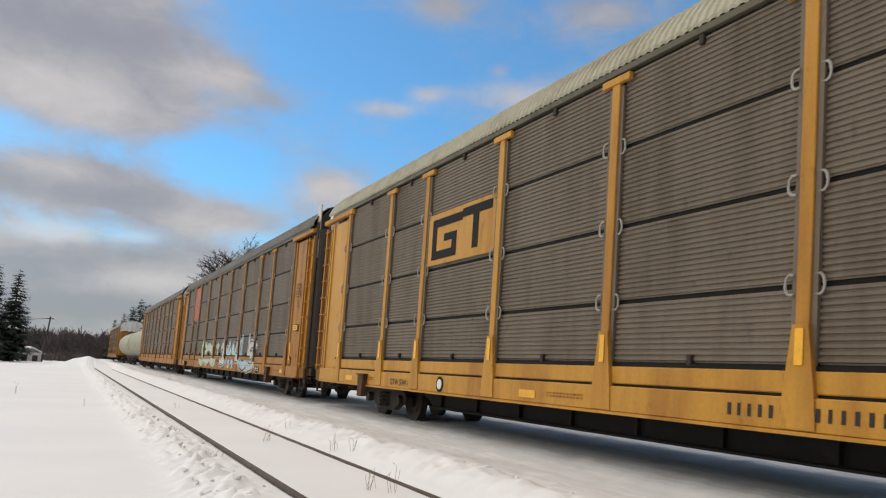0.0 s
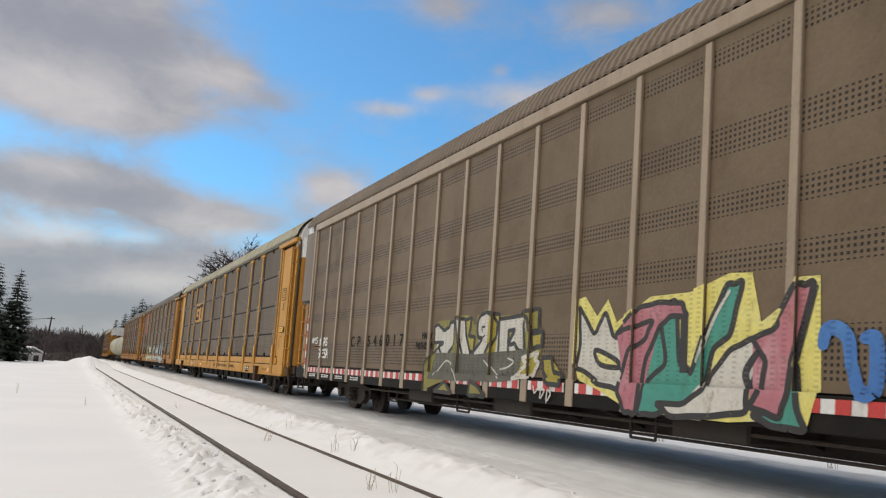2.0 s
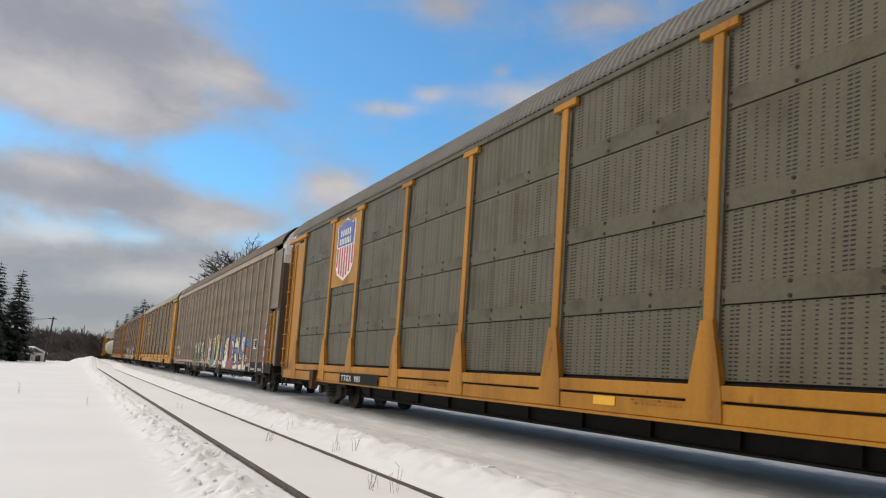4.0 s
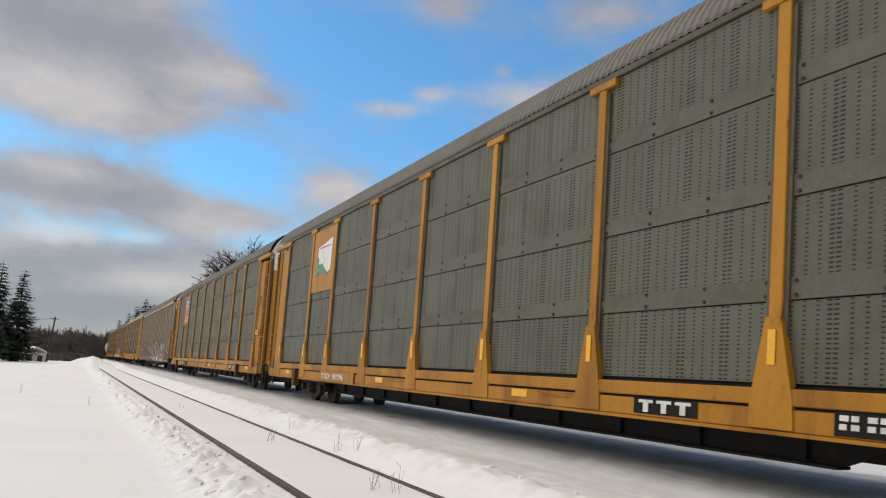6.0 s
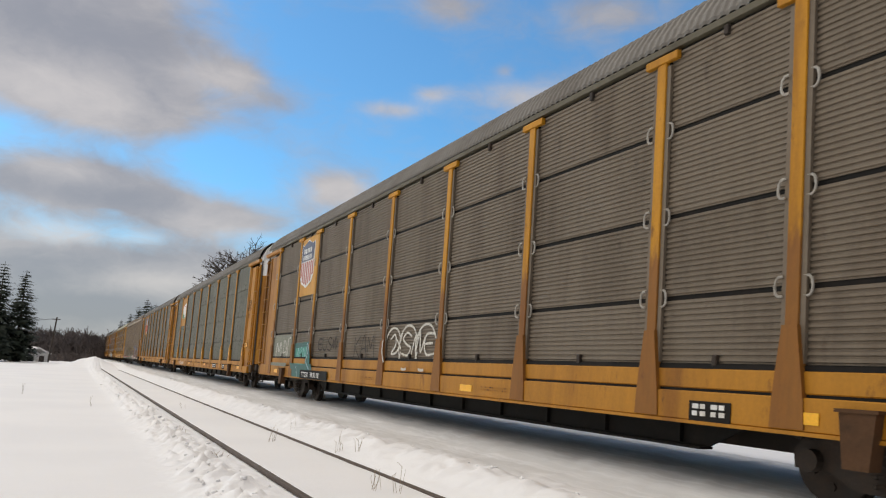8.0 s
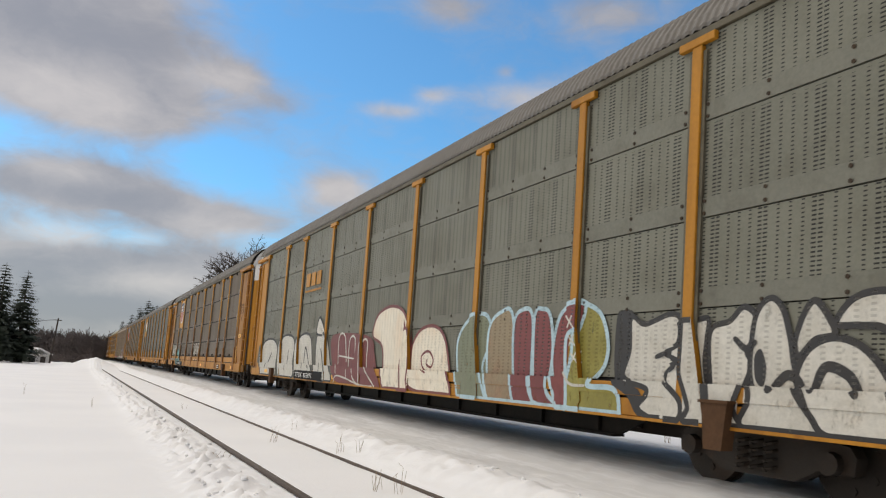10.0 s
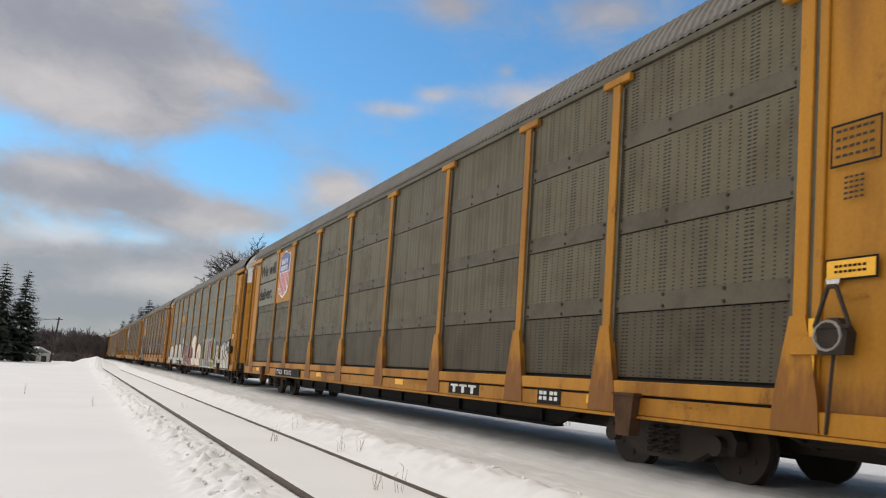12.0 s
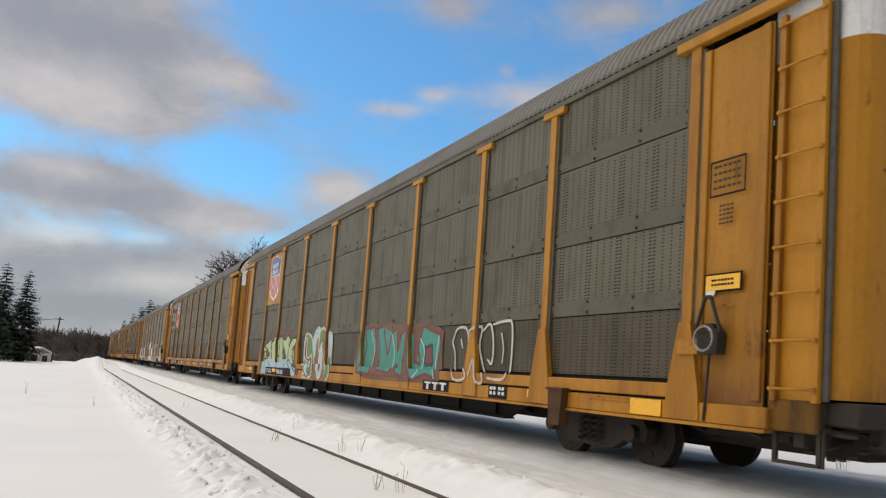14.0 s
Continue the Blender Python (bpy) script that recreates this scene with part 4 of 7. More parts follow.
        for k in range(8):
            part("grab_iron", shared("grab_iron", lambda: grab_bm(), YELLOW), YELLOW, door, at=pose(-0.55, s * 13.66, 1.25 + k * 0.43, 0, 0, 0 if s < 0 else 180))
    add_trucks(car, 9.75)
    add_ends(car, 13.6, SOOT)
    return car


def grab_bm():
    bm = bmesh.new()
    rod(bm, (-0.28, -0.09, 0), (0.28, -0.09, 0), 0.014, 6)
    for x in (-0.28, 0.28):
        rod(bm, (x, -0.09, 0), (x, 0.01, 0.03), 0.016, 6)
    return bm


def slim_post_bm():
    bm = bmesh.new()
    box(bm, -0.022, 0.03, -0.05, 0.05, 1.0, 4.92, 0.008)
    box(bm, -0.028, 0.03, -0.085, 0.085, 0.72, 1.08, 0.01)
    return bm


# the gap ahead of the first near car, and below the cars' middles, at the clip's start
GAPS = (20.2,)
train = []


def place(car, y):
    car.matrix_basis = pose(TRACK_X, y, 0)
    train.append((car, y))
    return car


def repaint(car, name, mat):
    """Gives one car's part a paint of its own over the shared mesh."""
    for ob in car.children_recursive:
        if ob.name.split(".")[0] == name:
            ob.material_slots[0].link = "OBJECT"
            ob.material_slots[0].material = mat


RIBBED_LABEL = "weathered yellow car carrier with ribbed panels"
PUNCHED_LABEL = "yellow car carrier with punched grey-green panels"
centre = (5.97, -22.25, -50.75, -79.1, -107.72, -136.5, -165.45, -194.36)
car_1 = place(autorack("ribbed", RIBBED_LABEL + " and a cream roof"), centre[0])
car_3 = place(autorack("punched", PUNCHED_LABEL + " and a shield emblem"), centre[2])
car_2 = place(modern_rack("taupe painted car carrier with slim posts and graffiti"), centre[1])
car_4 = place(copy_thing(car_3, pose(0, 0, 0)), centre[3])
car_5 = place(copy_thing(car_1, pose(0, 0, 0)), centre[4])
car_6 = place(copy_thing(car_3, pose(0, 0, 0)), centre[5])
car_7 = place(copy_thing(car_3, pose(0, 0, 0)), centre[6])
car_8 = place(copy_thing(car_3, pose(0, 0, 0)), centre[7])
car_b = place(copy_thing(car_1, pose(0, 0, 0)), GAPS[0] + 14.3)
car_c = place(copy_thing(car_1, pose(0, 0, 0)), GAPS[0] + 42.9)
repaint(car_1, "roof", ROOF_CREAM)
for name in ("post", "side_sill", "end_panel", "end_header", "ladder"):
    repaint(car_1, name, YELLOW_PALE)
repaint(car_5, "post", POST_RUST)
for name in ("end_panel", "ladder", "end_header"):
    repaint(car_5, name, YELLOW_RUSTY)
for c in (car_b, car_c):
    for name in ("post", "side_sill", "end_header"):
        repaint(c, name, YELLOW_RUSTY)
repaint(car_b, "end_panel", YELLOW_RUSTY)
# doors blackened to imitate a dark open end; no opening is modelled
for name in ("end_door", "door_head", "door_cap", "hatch"):
    repaint(car_b, name, SOOT)
repaint(car_7, "panel_strip", GRIME)
repaint(car_6, "panel_strip", STRIP_GREY)
repaint(car_6, "side_panel", PUNCHED_GREY)
repaint(car_4, "side_panel", PUNCHED_GREEN)
repaint(car_4, "panel_strip", STRIP_GREEN)
repaint(car_7, "side_panel", PUNCHED_BROWN)
repaint(car_7, "post", POST_FOOT_RUST)
for c in (car_7, car_8):
    for ob in c.children:
        if ob.name.startswith("side_panel") and ob.matrix_basis.translation.z < 1.5:
            ob.material_slots[0].link = "OBJECT"
            ob.material_slots[0].material = PUNCHED_GRIME
tagged(car_4, PUNCHED_LABEL + " and a flag emblem")
tagged(car_5, RIBBED_LABEL + ", rust streaks and faded shield")
tagged(car_6, PUNCHED_LABEL + " covered in graffiti")
tagged(car_7, PUNCHED_LABEL + ", grimy bands and slogan")
tagged(car_8, PUNCHED_LABEL + ", shield and teal graffiti")
tagged(car_b, RIBBED_LABEL + " and pale graffiti")
tagged(car_c, RIBBED_LABEL + ", plain")

# ---- paint, plates and lettering on the cars ----
# u runs along a car's near side from its middle towards its tail, z up.
FACE = -1.650             # just clear of the posts
PANEL = -1.578            # just clear of the panels


def plate(car, name, outline, mat, x=FACE, label="", thick=0.006):
    bm = bmesh.new()
    extrude(bm, [(-u, z) for u, z in outline], x - thick, x)
    bmesh.ops.triangulate(bm, faces=[f for f in bm.faces if len(f.verts) > 4])
    return part(name, bm, mat, car, label)


def rect(u0, u1, z0, z1):
    return [(u0, z0), (u1, z0), (u1, z1), (u0, z1)]


def writing(car, words, u, z, height, mat, x=FACE, stretch=1.0, name="lettering", bold=0.0, gap=1.0):
    """Words on the near side; u is their start, z their foot."""
    cu = bpy.data.curves.new(name, "FONT")
    cu.body, cu.size, cu.offset, cu.space_character = words, height * 1.38, bold, gap
    tmp = bpy.data.objects.new(name, cu)
    scene.collection.objects.link(tmp)
    me = bpy.data.meshes.new_from_object(tmp.evaluated_get(bpy.context.evaluated_depsgraph_get()))
    bpy.data.objects.remove(tmp)
    for v in me.vertices:
        v.co = Vector((x - 0.006, -u - v.co.x * stretch, z + v.co.y))
    me.materials.clear()
    me.materials.append(mat)
    ob = new(name, me)
    ob.parent = car
    return ob


def curve_points(pts, steps=7, closed=False):
    n = len(pts)
    out = []
    for i in range(n if closed else n - 1):
        p = [pts[(i + k) % n] if closed else pts[min(n - 1, max(0, i + k))] for k in (-1, 0, 1, 2)]
        for s in range(steps):
            t = s / steps
            out.append(tuple(0.5 * (2 * p[1][a] + (p[2][a] - p[0][a]) * t + (2 * p[0][a] - 5 * p[1][a] + 4 * p[2][a] - p[3][a]) * t * t + (3 * p[1][a] - p[0][a] - 3 * p[2][a] + p[3][a]) * t ** 3) for a in (0, 1)))
    return out if closed else out + [pts[-1]]


def skin(kind, u, z):
    """How far out a car's near side stands at u, z: over a post, the sill or a panel."""
    if kind == "modern":
        d = (u + 0.5635) % 1.127 - 0.5635
        return -1.616 if abs(d) < 0.075 or z < 1.08 else -1.570
    wide = 0.10 if z > 1.78 else 0.10 + 0.17 * min(1.0, (1.78 - z) / 0.8)
    if any(abs(u - p) < wide for p in POSTS):
        return -1.650
    return -1.634 if z < 0.95 else -1.646 if z < 1.12 else -1.572


def stroke_mesh(bm, pts, width, lift, taper=0.35, kind="punched", across=4):
    """A sprayed stroke: a band along a smooth line, laid piece by piece on the car's side."""
    line = [Vector(p) for p in curve_points(pts)]
    n = len(line)
    rows = []
    for i, p in enumerate(line):
        d = (line[min(n - 1, i + 1)] - line[max(0, i - 1)])
        d = d.normalized() if d.length else Vector((1, 0))
        w = width / 2 * (1 - taper * abs(2 * i / (n - 1) - 1) ** 2)
        rows.append([(p.x + d.y * w * k, p.y - d.x * w * k) for k in [2 * j / across - 1 for j in range(across + 1)]])

    def lay(corners):
        u, z = sum(c[0] for c in corners) / len(corners), sum(c[1] for c in corners) / len(corners)
        x = skin(kind, u, z) - lift
        bm.faces.new([bm.verts.new((x, -a, b)) for a, b in corners])
    for a, b in zip(rows, rows[1:]):
        for j in range(across):
            lay((a[j], a[j + 1], b[j + 1], b[j]))
    for p in (line[0], line[-1]):
        w = width / 2 * (1 - taper)
        for k in range(8):
            lay(((p.x, p.y), (p.x + w * math.cos(k * math.pi / 4), p.y + w * math.sin(k * math.pi / 4)), (p.x + w * math.cos((k + 1) * math.pi / 4), p.y + w * math.sin((k + 1) * math.pi / 4))))


# letter-like strokes in a box one wide and one high
FORMS = (
    [[(0.1, 0.0), (0.25, 0.6), (0.5, 1.0), (0.7, 0.55), (0.85, 0.0)], [(0.25, 0.4), (0.55, 0.45), (0.8, 0.35)]],
    [[(0.15, 1.0), (0.12, 0.4), (0.35, 0.05), (0.7, 0.1), (0.85, 0.5), (0.8, 1.0)]],
    [[(0.85, 0.85), (0.5, 1.0), (0.2, 0.75), (0.45, 0.52), (0.8, 0.35), (0.6, 0.02), (0.12, 0.1)]],
    [[(0.15, 0.0), (0.2, 0.95)], [(0.85, 0.95), (0.3, 0.5), (0.9, 0.0)]],
    [[(0.1, 0.0), (0.15, 0.9), (0.45, 0.45), (0.75, 0.95), (0.88, 0.0)]],
    [[(0.85, 0.9), (0.3, 0.9), (0.12, 0.5), (0.3, 0.06), (0.85, 0.1)], [(0.2, 0.5), (0.7, 0.52)]],
    [[(0.05, 0.1), (0.3, 0.85), (0.36, 0.2), (0.62, 1.0), (0.72, 0.15), (0.98, 0.75)]],
    [[(0.0, 0.75), (0.35, 0.95), (0.45, 0.5), (0.1, 0.1), (0.6, 0.2), (0.95, 0.95)], [(0.55, 0.7), (0.9, 0.3)]],
    [[(0.5, 0.05), (0.15, 0.3), (0.2, 0.8), (0.55, 0.98), (0.85, 0.7), (0.8, 0.25), (0.5, 0.05)]],
)


def graffiti(car, u0, u1, z0, z1, forms, fill, line, halo=None, label="", width=0.32, drips=0, fill2=None, shine=None, kind="punched", shadow=None):
    """A sprayed piece: letter-like bubble strokes with a dark edge, an outer glow colour and a second fill."""
    top = part("graffiti", bmesh.new(), fill, car, label)
    n = len(forms)
    w = (u1 - u0) / n
    rnd = random.Random(int(abs(u0) * 97 + abs(u1) * 31))
    layers = ([("glow", halo, width + 0.22, 0.002, range(n))] if halo else []) + ([("shadow", shadow, width + 0.10, 0.003, range(n))] if shadow else []) + [("edge", line, width + 0.12, 0.004, range(n))]
    layers += [("letter", fill if not fill2 or k % 2 == 0 else fill2, width, 0.006 + 0.0003 * k, [k]) for k in range(n)]
    if shine:
        layers.append(("shine", shine, 0.05, 0.010, range(n)))
    lean = [(rnd.uniform(-0.1, 0.1), rnd.uniform(-0.12, 0.12), rnd.uniform(0.82, 1.12)) for _ in range(n)]
    spikes = [[(rnd.uniform(0.1, 0.9), rnd.uniform(0.0, 1.0), rnd.uniform(-0.45, 0.45), rnd.uniform(-0.3, 0.3)) for _ in range(2)] for _ in range(n)]
    for name, mat, wide, lift, which in layers:
        bm = bmesh.new()
        for k in which:
            dx, dz, s = lean[k]
            forms_k = list(FORMS[forms[k] % len(FORMS)]) + ([[(a, b), (a + c * 0.5, b + d * 0.7), (a + c, b + d)] for a, b, c, d in spikes[k]] if name not in ("shine",) else [])
            for j, st in enumerate(forms_k):
                m = 0.4
                pts = [(u0 + w * (k + dx - m * 0.5 + (1 + m) * a), z0 + (z1 - z0) * (0.08 + 0.84 * b * s + dz * 0.5)) for a, b in st]
                if name == "shadow":
                    pts = [(a + 0.11, b - 0.08) for a, b in pts]
                if name == "shine":
                    pts = [(a - 0.05, b + 0.05) for a, b in pts[: len(pts) // 2 + 1]]
                if len(pts) > 1:
                    stroke_mesh(bm, pts, wide * (0.6 if j >= len(FORMS[forms[k] % len(FORMS)]) else 1.0), lift + 0.0003 * j, 0.3 + 0.2 * (k % 3), kind)
        if name == "edge":
            for k in range(drips):
                u = rnd.uniform(u0, u1)
                stroke_mesh(bm, [(u, z0 + 0.4), (u + 0.01, z0 - rnd.uniform(0.0, 0.25))], 0.025, lift, 0.35, kind, 1)
        part(name, bm, mat, top)
    return top


def inked(bm, kind, lift, points):
    """Lays one flat painted patch on a car's side, cut where the side steps in and out."""
    flat = bmesh.new()
    flat.faces.new([flat.verts.new((0, u, z)) for u, z in points])
    bmesh.ops.triangulate(flat, faces=flat.faces[:])
    cuts = []
    us = [u for u, z in points]
    if kind == "modern":
        cuts = [((0, k * 1.127 + d, 0), (0, 1, 0)) for k in range(-11, 12) for d in (-0.075, 0.075)] + [((0, 0, 1.08), (0, 0, 1))]
    else:
        for p in POSTS:
            for d in (-1, 1):
                cuts += [((0, p + d * 0.10, 0), (0, 1, 0)), ((0, p + d * 0.10, 1.78), (0, 0.8 * d, 0.17))]
        cuts += [((0, 0, 0.95), (0, 0, 1)), ((0, 0, 1.12), (0, 0, 1)), ((0, 0, 1.78), (0, 0, 1))]
    for co, no in cuts:
        if no[1] == 0 or min(us) - 0.4 < co[1] < max(us) + 0.4:
            bmesh.ops.bisect_plane(flat, geom=flat.verts[:] + flat.edges[:] + flat.faces[:], plane_co=co, plane_no=no, dist=1e-5)
    for f in flat.faces:
        c = f.calc_center_median()
        x = skin(kind, c.y, c.z) - lift
        bm.faces.new([bm.verts.new((x, -v.co.y, v.co.z)) for v in f.verts])
    flat.free()


def piece(car, field, label, kind, shapes):
    """A sprayed piece in a field (u0, u1, z0, z1) of the car's side: angular fills, rounded blobs and lines in the field's own measure."""
    u0, u1, z0, z1 = field
    top = None
    low = 0.735 if kind == "modern" else 0.71
    for i, (what, mat, extra, pts) in enumerate(shapes):
        pts = [(u0 + (u1 - u0) * a, max(low, z0 + (z1 - z0) * b)) for a, b in pts]
        lift = 0.002 + 0.0007 * i
        bm = bmesh.new()
        if what == "line":
            stroke_mesh(bm, pts, extra, lift, 0.2, kind, 2)
        else:
            ring = curve_points(pts, 5, True) if what == "blob" else pts
            ring = [(a, max(low, b)) for a, b in ring]
            inked(bm, kind, lift, ring)
        patch = part("graffiti" if top is None else "stroke" if what == "line" else "letter", bm, mat, top or car, label if top is None else "")
        top = top or patch
        if what != "line" and extra:
            bm = bmesh.new()
            stroke_mesh(bm, ring + ring[:2] if what == "blob" else [q for a, b in zip(pts, pts[1:] + pts[:1]) for q in (a, ((a[0] + b[0]) / 2, (a[1] + b[1]) / 2))] + pts[:1], 0.07, lift + 0.0004, 0.1, kind, 2)
            part("outline", bm, extra, top)
    return top


def tag(car, u0, u1, z0, z1, mat, forms, width=0.035, label="", lift=0.003, kind="punched"):
    """A quick scrawl in one thin line."""
    bm = bmesh.new()
    w = (u1 - u0) / len(forms)
    for k, f in enumerate(forms):
        for st in FORMS[f % len(FORMS)]:
            stroke_mesh(bm, [(u0 + w * (k - 0.08 + 1.16 * a), z0 + (z1 - z0) * b) for a, b in st], width, lift, 0.2, kind, 1)
    return part("graffiti", bm, mat, car, label)


def shield(car, u0, u1, z0, z1, blue=BLUE, red=RED, back=YELLOW):
    """A shield emblem on a yellow plate: blue head, red and white stripes, white border; its lettering is left as bars."""
    board = plate(car, "emblem_board", rect(-9.12, -7.15, 3.16, 4.96), back, PANEL - 0.01, "yellow emblem board")
    c, w = (u0 + u1) / 2, (u1 - u0) / 2
    half = ((0.0, 1.0), (0.18, 0.965), (0.50, 0.905), (0.74, 0.90), (0.95, 0.935), (0.99, 0.85), (0.88, 0.74), (0.90, 0.60), (1.0, 0.40), (0.96, 0.24), (0.74, 0.11), (0.36, 0.055), (0.0, 0.0))

    def outline(k, lo=0.0, hi=1.0):
        pts = [(c + w * k * a, z0 + (z1 - z0) * (0.5 + (b - 0.5) * k)) for a, b in half] + [(c - w * k * a, z0 + (z1 - z0) * (0.5 + (b - 0.5) * k)) for a, b in half[-2:0:-1]]
        return pts

    def width_at(f):
        for (a0, b0), (a1, b1) in zip(half, half[1:]):
            if b1 <= f <= b0:
                return a0 + (a1 - a0) * (b0 - f) / max(1e-6, b0 - b1)
        return 0.0
    plate(board, "shield_border", outline(1.03), WHITE, PANEL - 0.018)
    head = [(c + w * 0.95 * a, z0 + (z1 - z0) * b) for a, b in half if b >= 0.6]
    head += [(c + w * 0.95 * width_at(0.56), z0 + (z1 - z0) * 0.56), (c - w * 0.95 * width_at(0.56), z0 + (z1 - z0) * 0.56)]
    head += [(c - w * 0.95 * a, z0 + (z1 - z0) * b) for a, b in half[::-1] if 0.6 <= b < 1.0]
    head = [(u, min(z, z1 - 0.03)) for u, z in head]
    plate(board, "shield_head", head, blue, PANEL - 0.026, "blue head of the shield")
    for k in range(7):
        a = -0.86 + k * 1.72 / 6
        lo = next(f / 100 for f in range(3, 50) if width_at(f / 100) > abs(a) + 0.05)
        plate(board, "stripe", rect(c + w * (a - 0.075), c + w * (a + 0.075), z0 + (z1 - z0) * (lo + 0.015), z0 + (z1 - z0) * 0.54), red, PANEL - 0.026)
    for f, wd, bars in ((0.775, 0.62, 5), (0.635, 0.66, 7)):
        for k in range(bars):
            a = (k + 0.5) / bars * 2 - 1
            plate(board, "letter_bar", rect(c + w * wd * (a - 0.52 / bars), c + w * wd * (a + 0.52 / bars), z0 + (z1 - z0) * (f - 0.052), z0 + (z1 - z0) * (f + 0.052)), WHITE, PANEL - 0.034)
    return board


def bars(car, name, u0, u1, z, height, count, mat, x=FACE, rows=1, spread=1.5, fill=1.0):
    """Lettering too small to read."""
    for r in range(rows):
        for k in range(count):
            w = (u1 - u0) / count
            f = (0.78 - 0.2 * ((k * 7 + r * 3) % 4) / 4) * fill
            plate(car, name, rect(u0 + w * k, u0 + w * (k + f), z - r * height * spread, z - r * height * spread + height), mat, x, thick=0.003)


def end_stencils(car, seed, low=0.0):
    """Small plates and stencils on the end panels of an older car carrier."""
    x = -1.605
    board = plate(car, "warning_plate", rect(12.28, 12.78, 2.08 - low, 2.28 - low), BLACK, x, "yellow warning plate with a black border")
    plate(board, "face", rect(12.30, 12.76, 2.10 - low, 2.26 - low), YELLOW_BRIGHT, x - 0.007)
    bars(board, "letter_bar", 12.38, 12.69, 2.195 - low, 0.022, 7, BLACK, x - 0.014, 2, 2.2)
    frame_plate = plate(car, "stencil_box", rect(12.30, 12.78, 3.12, 3.14), BLACK, x)
    for r in (rect(12.30, 12.78, 3.50, 3.52), rect(12.30, 12.315, 3.12, 3.52), rect(12.765, 12.78, 3.12, 3.52)):
        plate(frame_plate, "line", r, BLACK, x)
    bars(frame_plate, "letter_bar", 12.35, 12.73, 3.44, 0.026, 6, SOOT, x, 4, 3.0)
    bars(car, "stencil", 12.44, 12.64, 3.0, 0.02, 4, SOOT, x, 5, 2.4)
    bars(car, "stencil", 12.40, 12.68, 1.92, 0.03, 4, YELLOW_RUSTY, x, 1)
    plate(car, "reflector", rect(12.15, 12.22, 1.2, 1.75), YELLOW_BRIGHT, x - 0.03, "bright yellow reflector") if seed % 2 else None


def sill_marks(car, seed):
    rnd = random.Random(seed)
    for u in (-9.8, -2.6, 3.1, 10.4):
        bars(car, "stencil", u, u + 0.85, 0.875, 0.022, 11, YELLOW_RUSTY, -1.634, 2, 1.9)
    for u in (-11.0, -3.3, 2.4, 8.9, 11.2):
        if rnd.random() < 0.75:
            plate(car, "reflector", rect(u, u + 0.42, 0.79, 0.90), YELLOW_BRIGHT, -1.634, "orange-yellow reflector")
    if car is car_6:
        return
    blk = plate(car, "data_plate", rect(7.75, 8.32, 0.72, 0.93), BLACK, -1.634, "black data plate with white figures")
    bars(blk, "letter_bar", 7.80, 8.02, 0.85, 0.05, 2, WHITE, -1.641, 2)
    bars(blk, "letter_bar", 8.06, 8.28, 0.85, 0.05, 2, WHITE, -1.641, 2)


def brand_plate(car, u0, u1):
    board = plate(car, "brand_plate", rect(u0, u1, 0.735, 0.915), BLACK, -1.634, "black plate with pale block shapes")
    w = (u1 - u0 - 0.12) / 3
    for k in range(3):
        a = u0 + 0.06 + k * w
        plate(board, "block", rect(a + 0.03, a + w - 0.03, 0.86, 0.895), WHITE, -1.641)
        plate(board, "block", rect(a + w * 0.36, a + w * 0.64, 0.755, 0.86), WHITE, -1.641)


def number_plate(car, words, u0, u1, back=BLACK):
    plate(car, "number_board", rect(u0, u1, 0.70, 0.945), back, -1.664, "black board with white numbers")
    writing(car, words, u0 + 0.15, 0.755, 0.135, WHITE, -1.673, 1.35, "number", 0.004, 1.15)


def hand_brake(car):
    brake = plate(car, "hand_brake", [(12.30, 1.42), (12.56, 1.42), (12.58, 1.62), (12.48, 1.74), (12.38, 1.74), (12.28, 1.62)], SOOT, -1.577, "dark sooty hand brake with a chain", 0.13)
    bm = bmesh.new()
    for a, b in (((12.26, 1.66), (12.38, 2.02)), ((12.60, 1.66), (12.46, 2.02)), ((12.38, 2.02), (12.46, 2.02)), ((12.26, 1.66), (12.60, 1.66))):
        rod(bm, (-1.70, -a[0], a[1]), (-1.70, -b[0], b[1]), 0.022, 6)
    part("bracket", bm, SOOT, brake)
    bm = bmesh.new()
    for k in range(12):
        a, b = k * math.pi / 6, (k + 1) * math.pi / 6
        rod(bm, (-1.76, -12.43 + 0.13 * math.cos(a), 1.58 + 0.13 * math.sin(a)), (-1.76, -12.43 + 0.13 * math.cos(b), 1.58 + 0.13 * math.sin(b)), 0.014, 5)
    part("brake_wheel", bm, STEEL, brake)
    bm = bmesh.new()
    rod(bm, (-1.66, -12.43, 1.45), (-1.64, -12.36, 0.72), 0.016, 6)
    part("chain_rod", bm, SOOT, brake)
    plate(car, "brake_bracket", rect(11.98, 12.30, 1.42, 1.58), YELLOW, -1.64, "yellow bracket", 0.05)
    plate(car, "round_plate", [(12.36 + 0.07 * math.cos(k * 0.524), 2.10 + 0.07 * math.sin(k * 0.524)) for k in range(12)], WHITE, -1.606, "small round white plate")


def jack_bracket(car, u):
    """A tapered channel bracket that hangs below the sill, with a bright lip."""
    bm = bmesh.new()
    extrude(bm, [(-u - 0.17, 0.93), (-u + 0.17, 0.93), (-u + 0.12, 0.46), (-u - 0.12, 0.46)], -1.74, -1.70)
    for k in (-1, 1):
        extrude(bm, [(-u + k * 0.17, 0.93), (-u + k * 0.14, 0.93), (-u + k * 0.09, 0.46), (-u + k * 0.12, 0.46)], -1.70, -1.58)
    box(bm, -1.76, -1.56, -u - 0.20, -u + 0.20, 0.93, 0.96)
    part("jacking_pad", bm, RUST_DARK, car, "dark rusty jacking bracket")


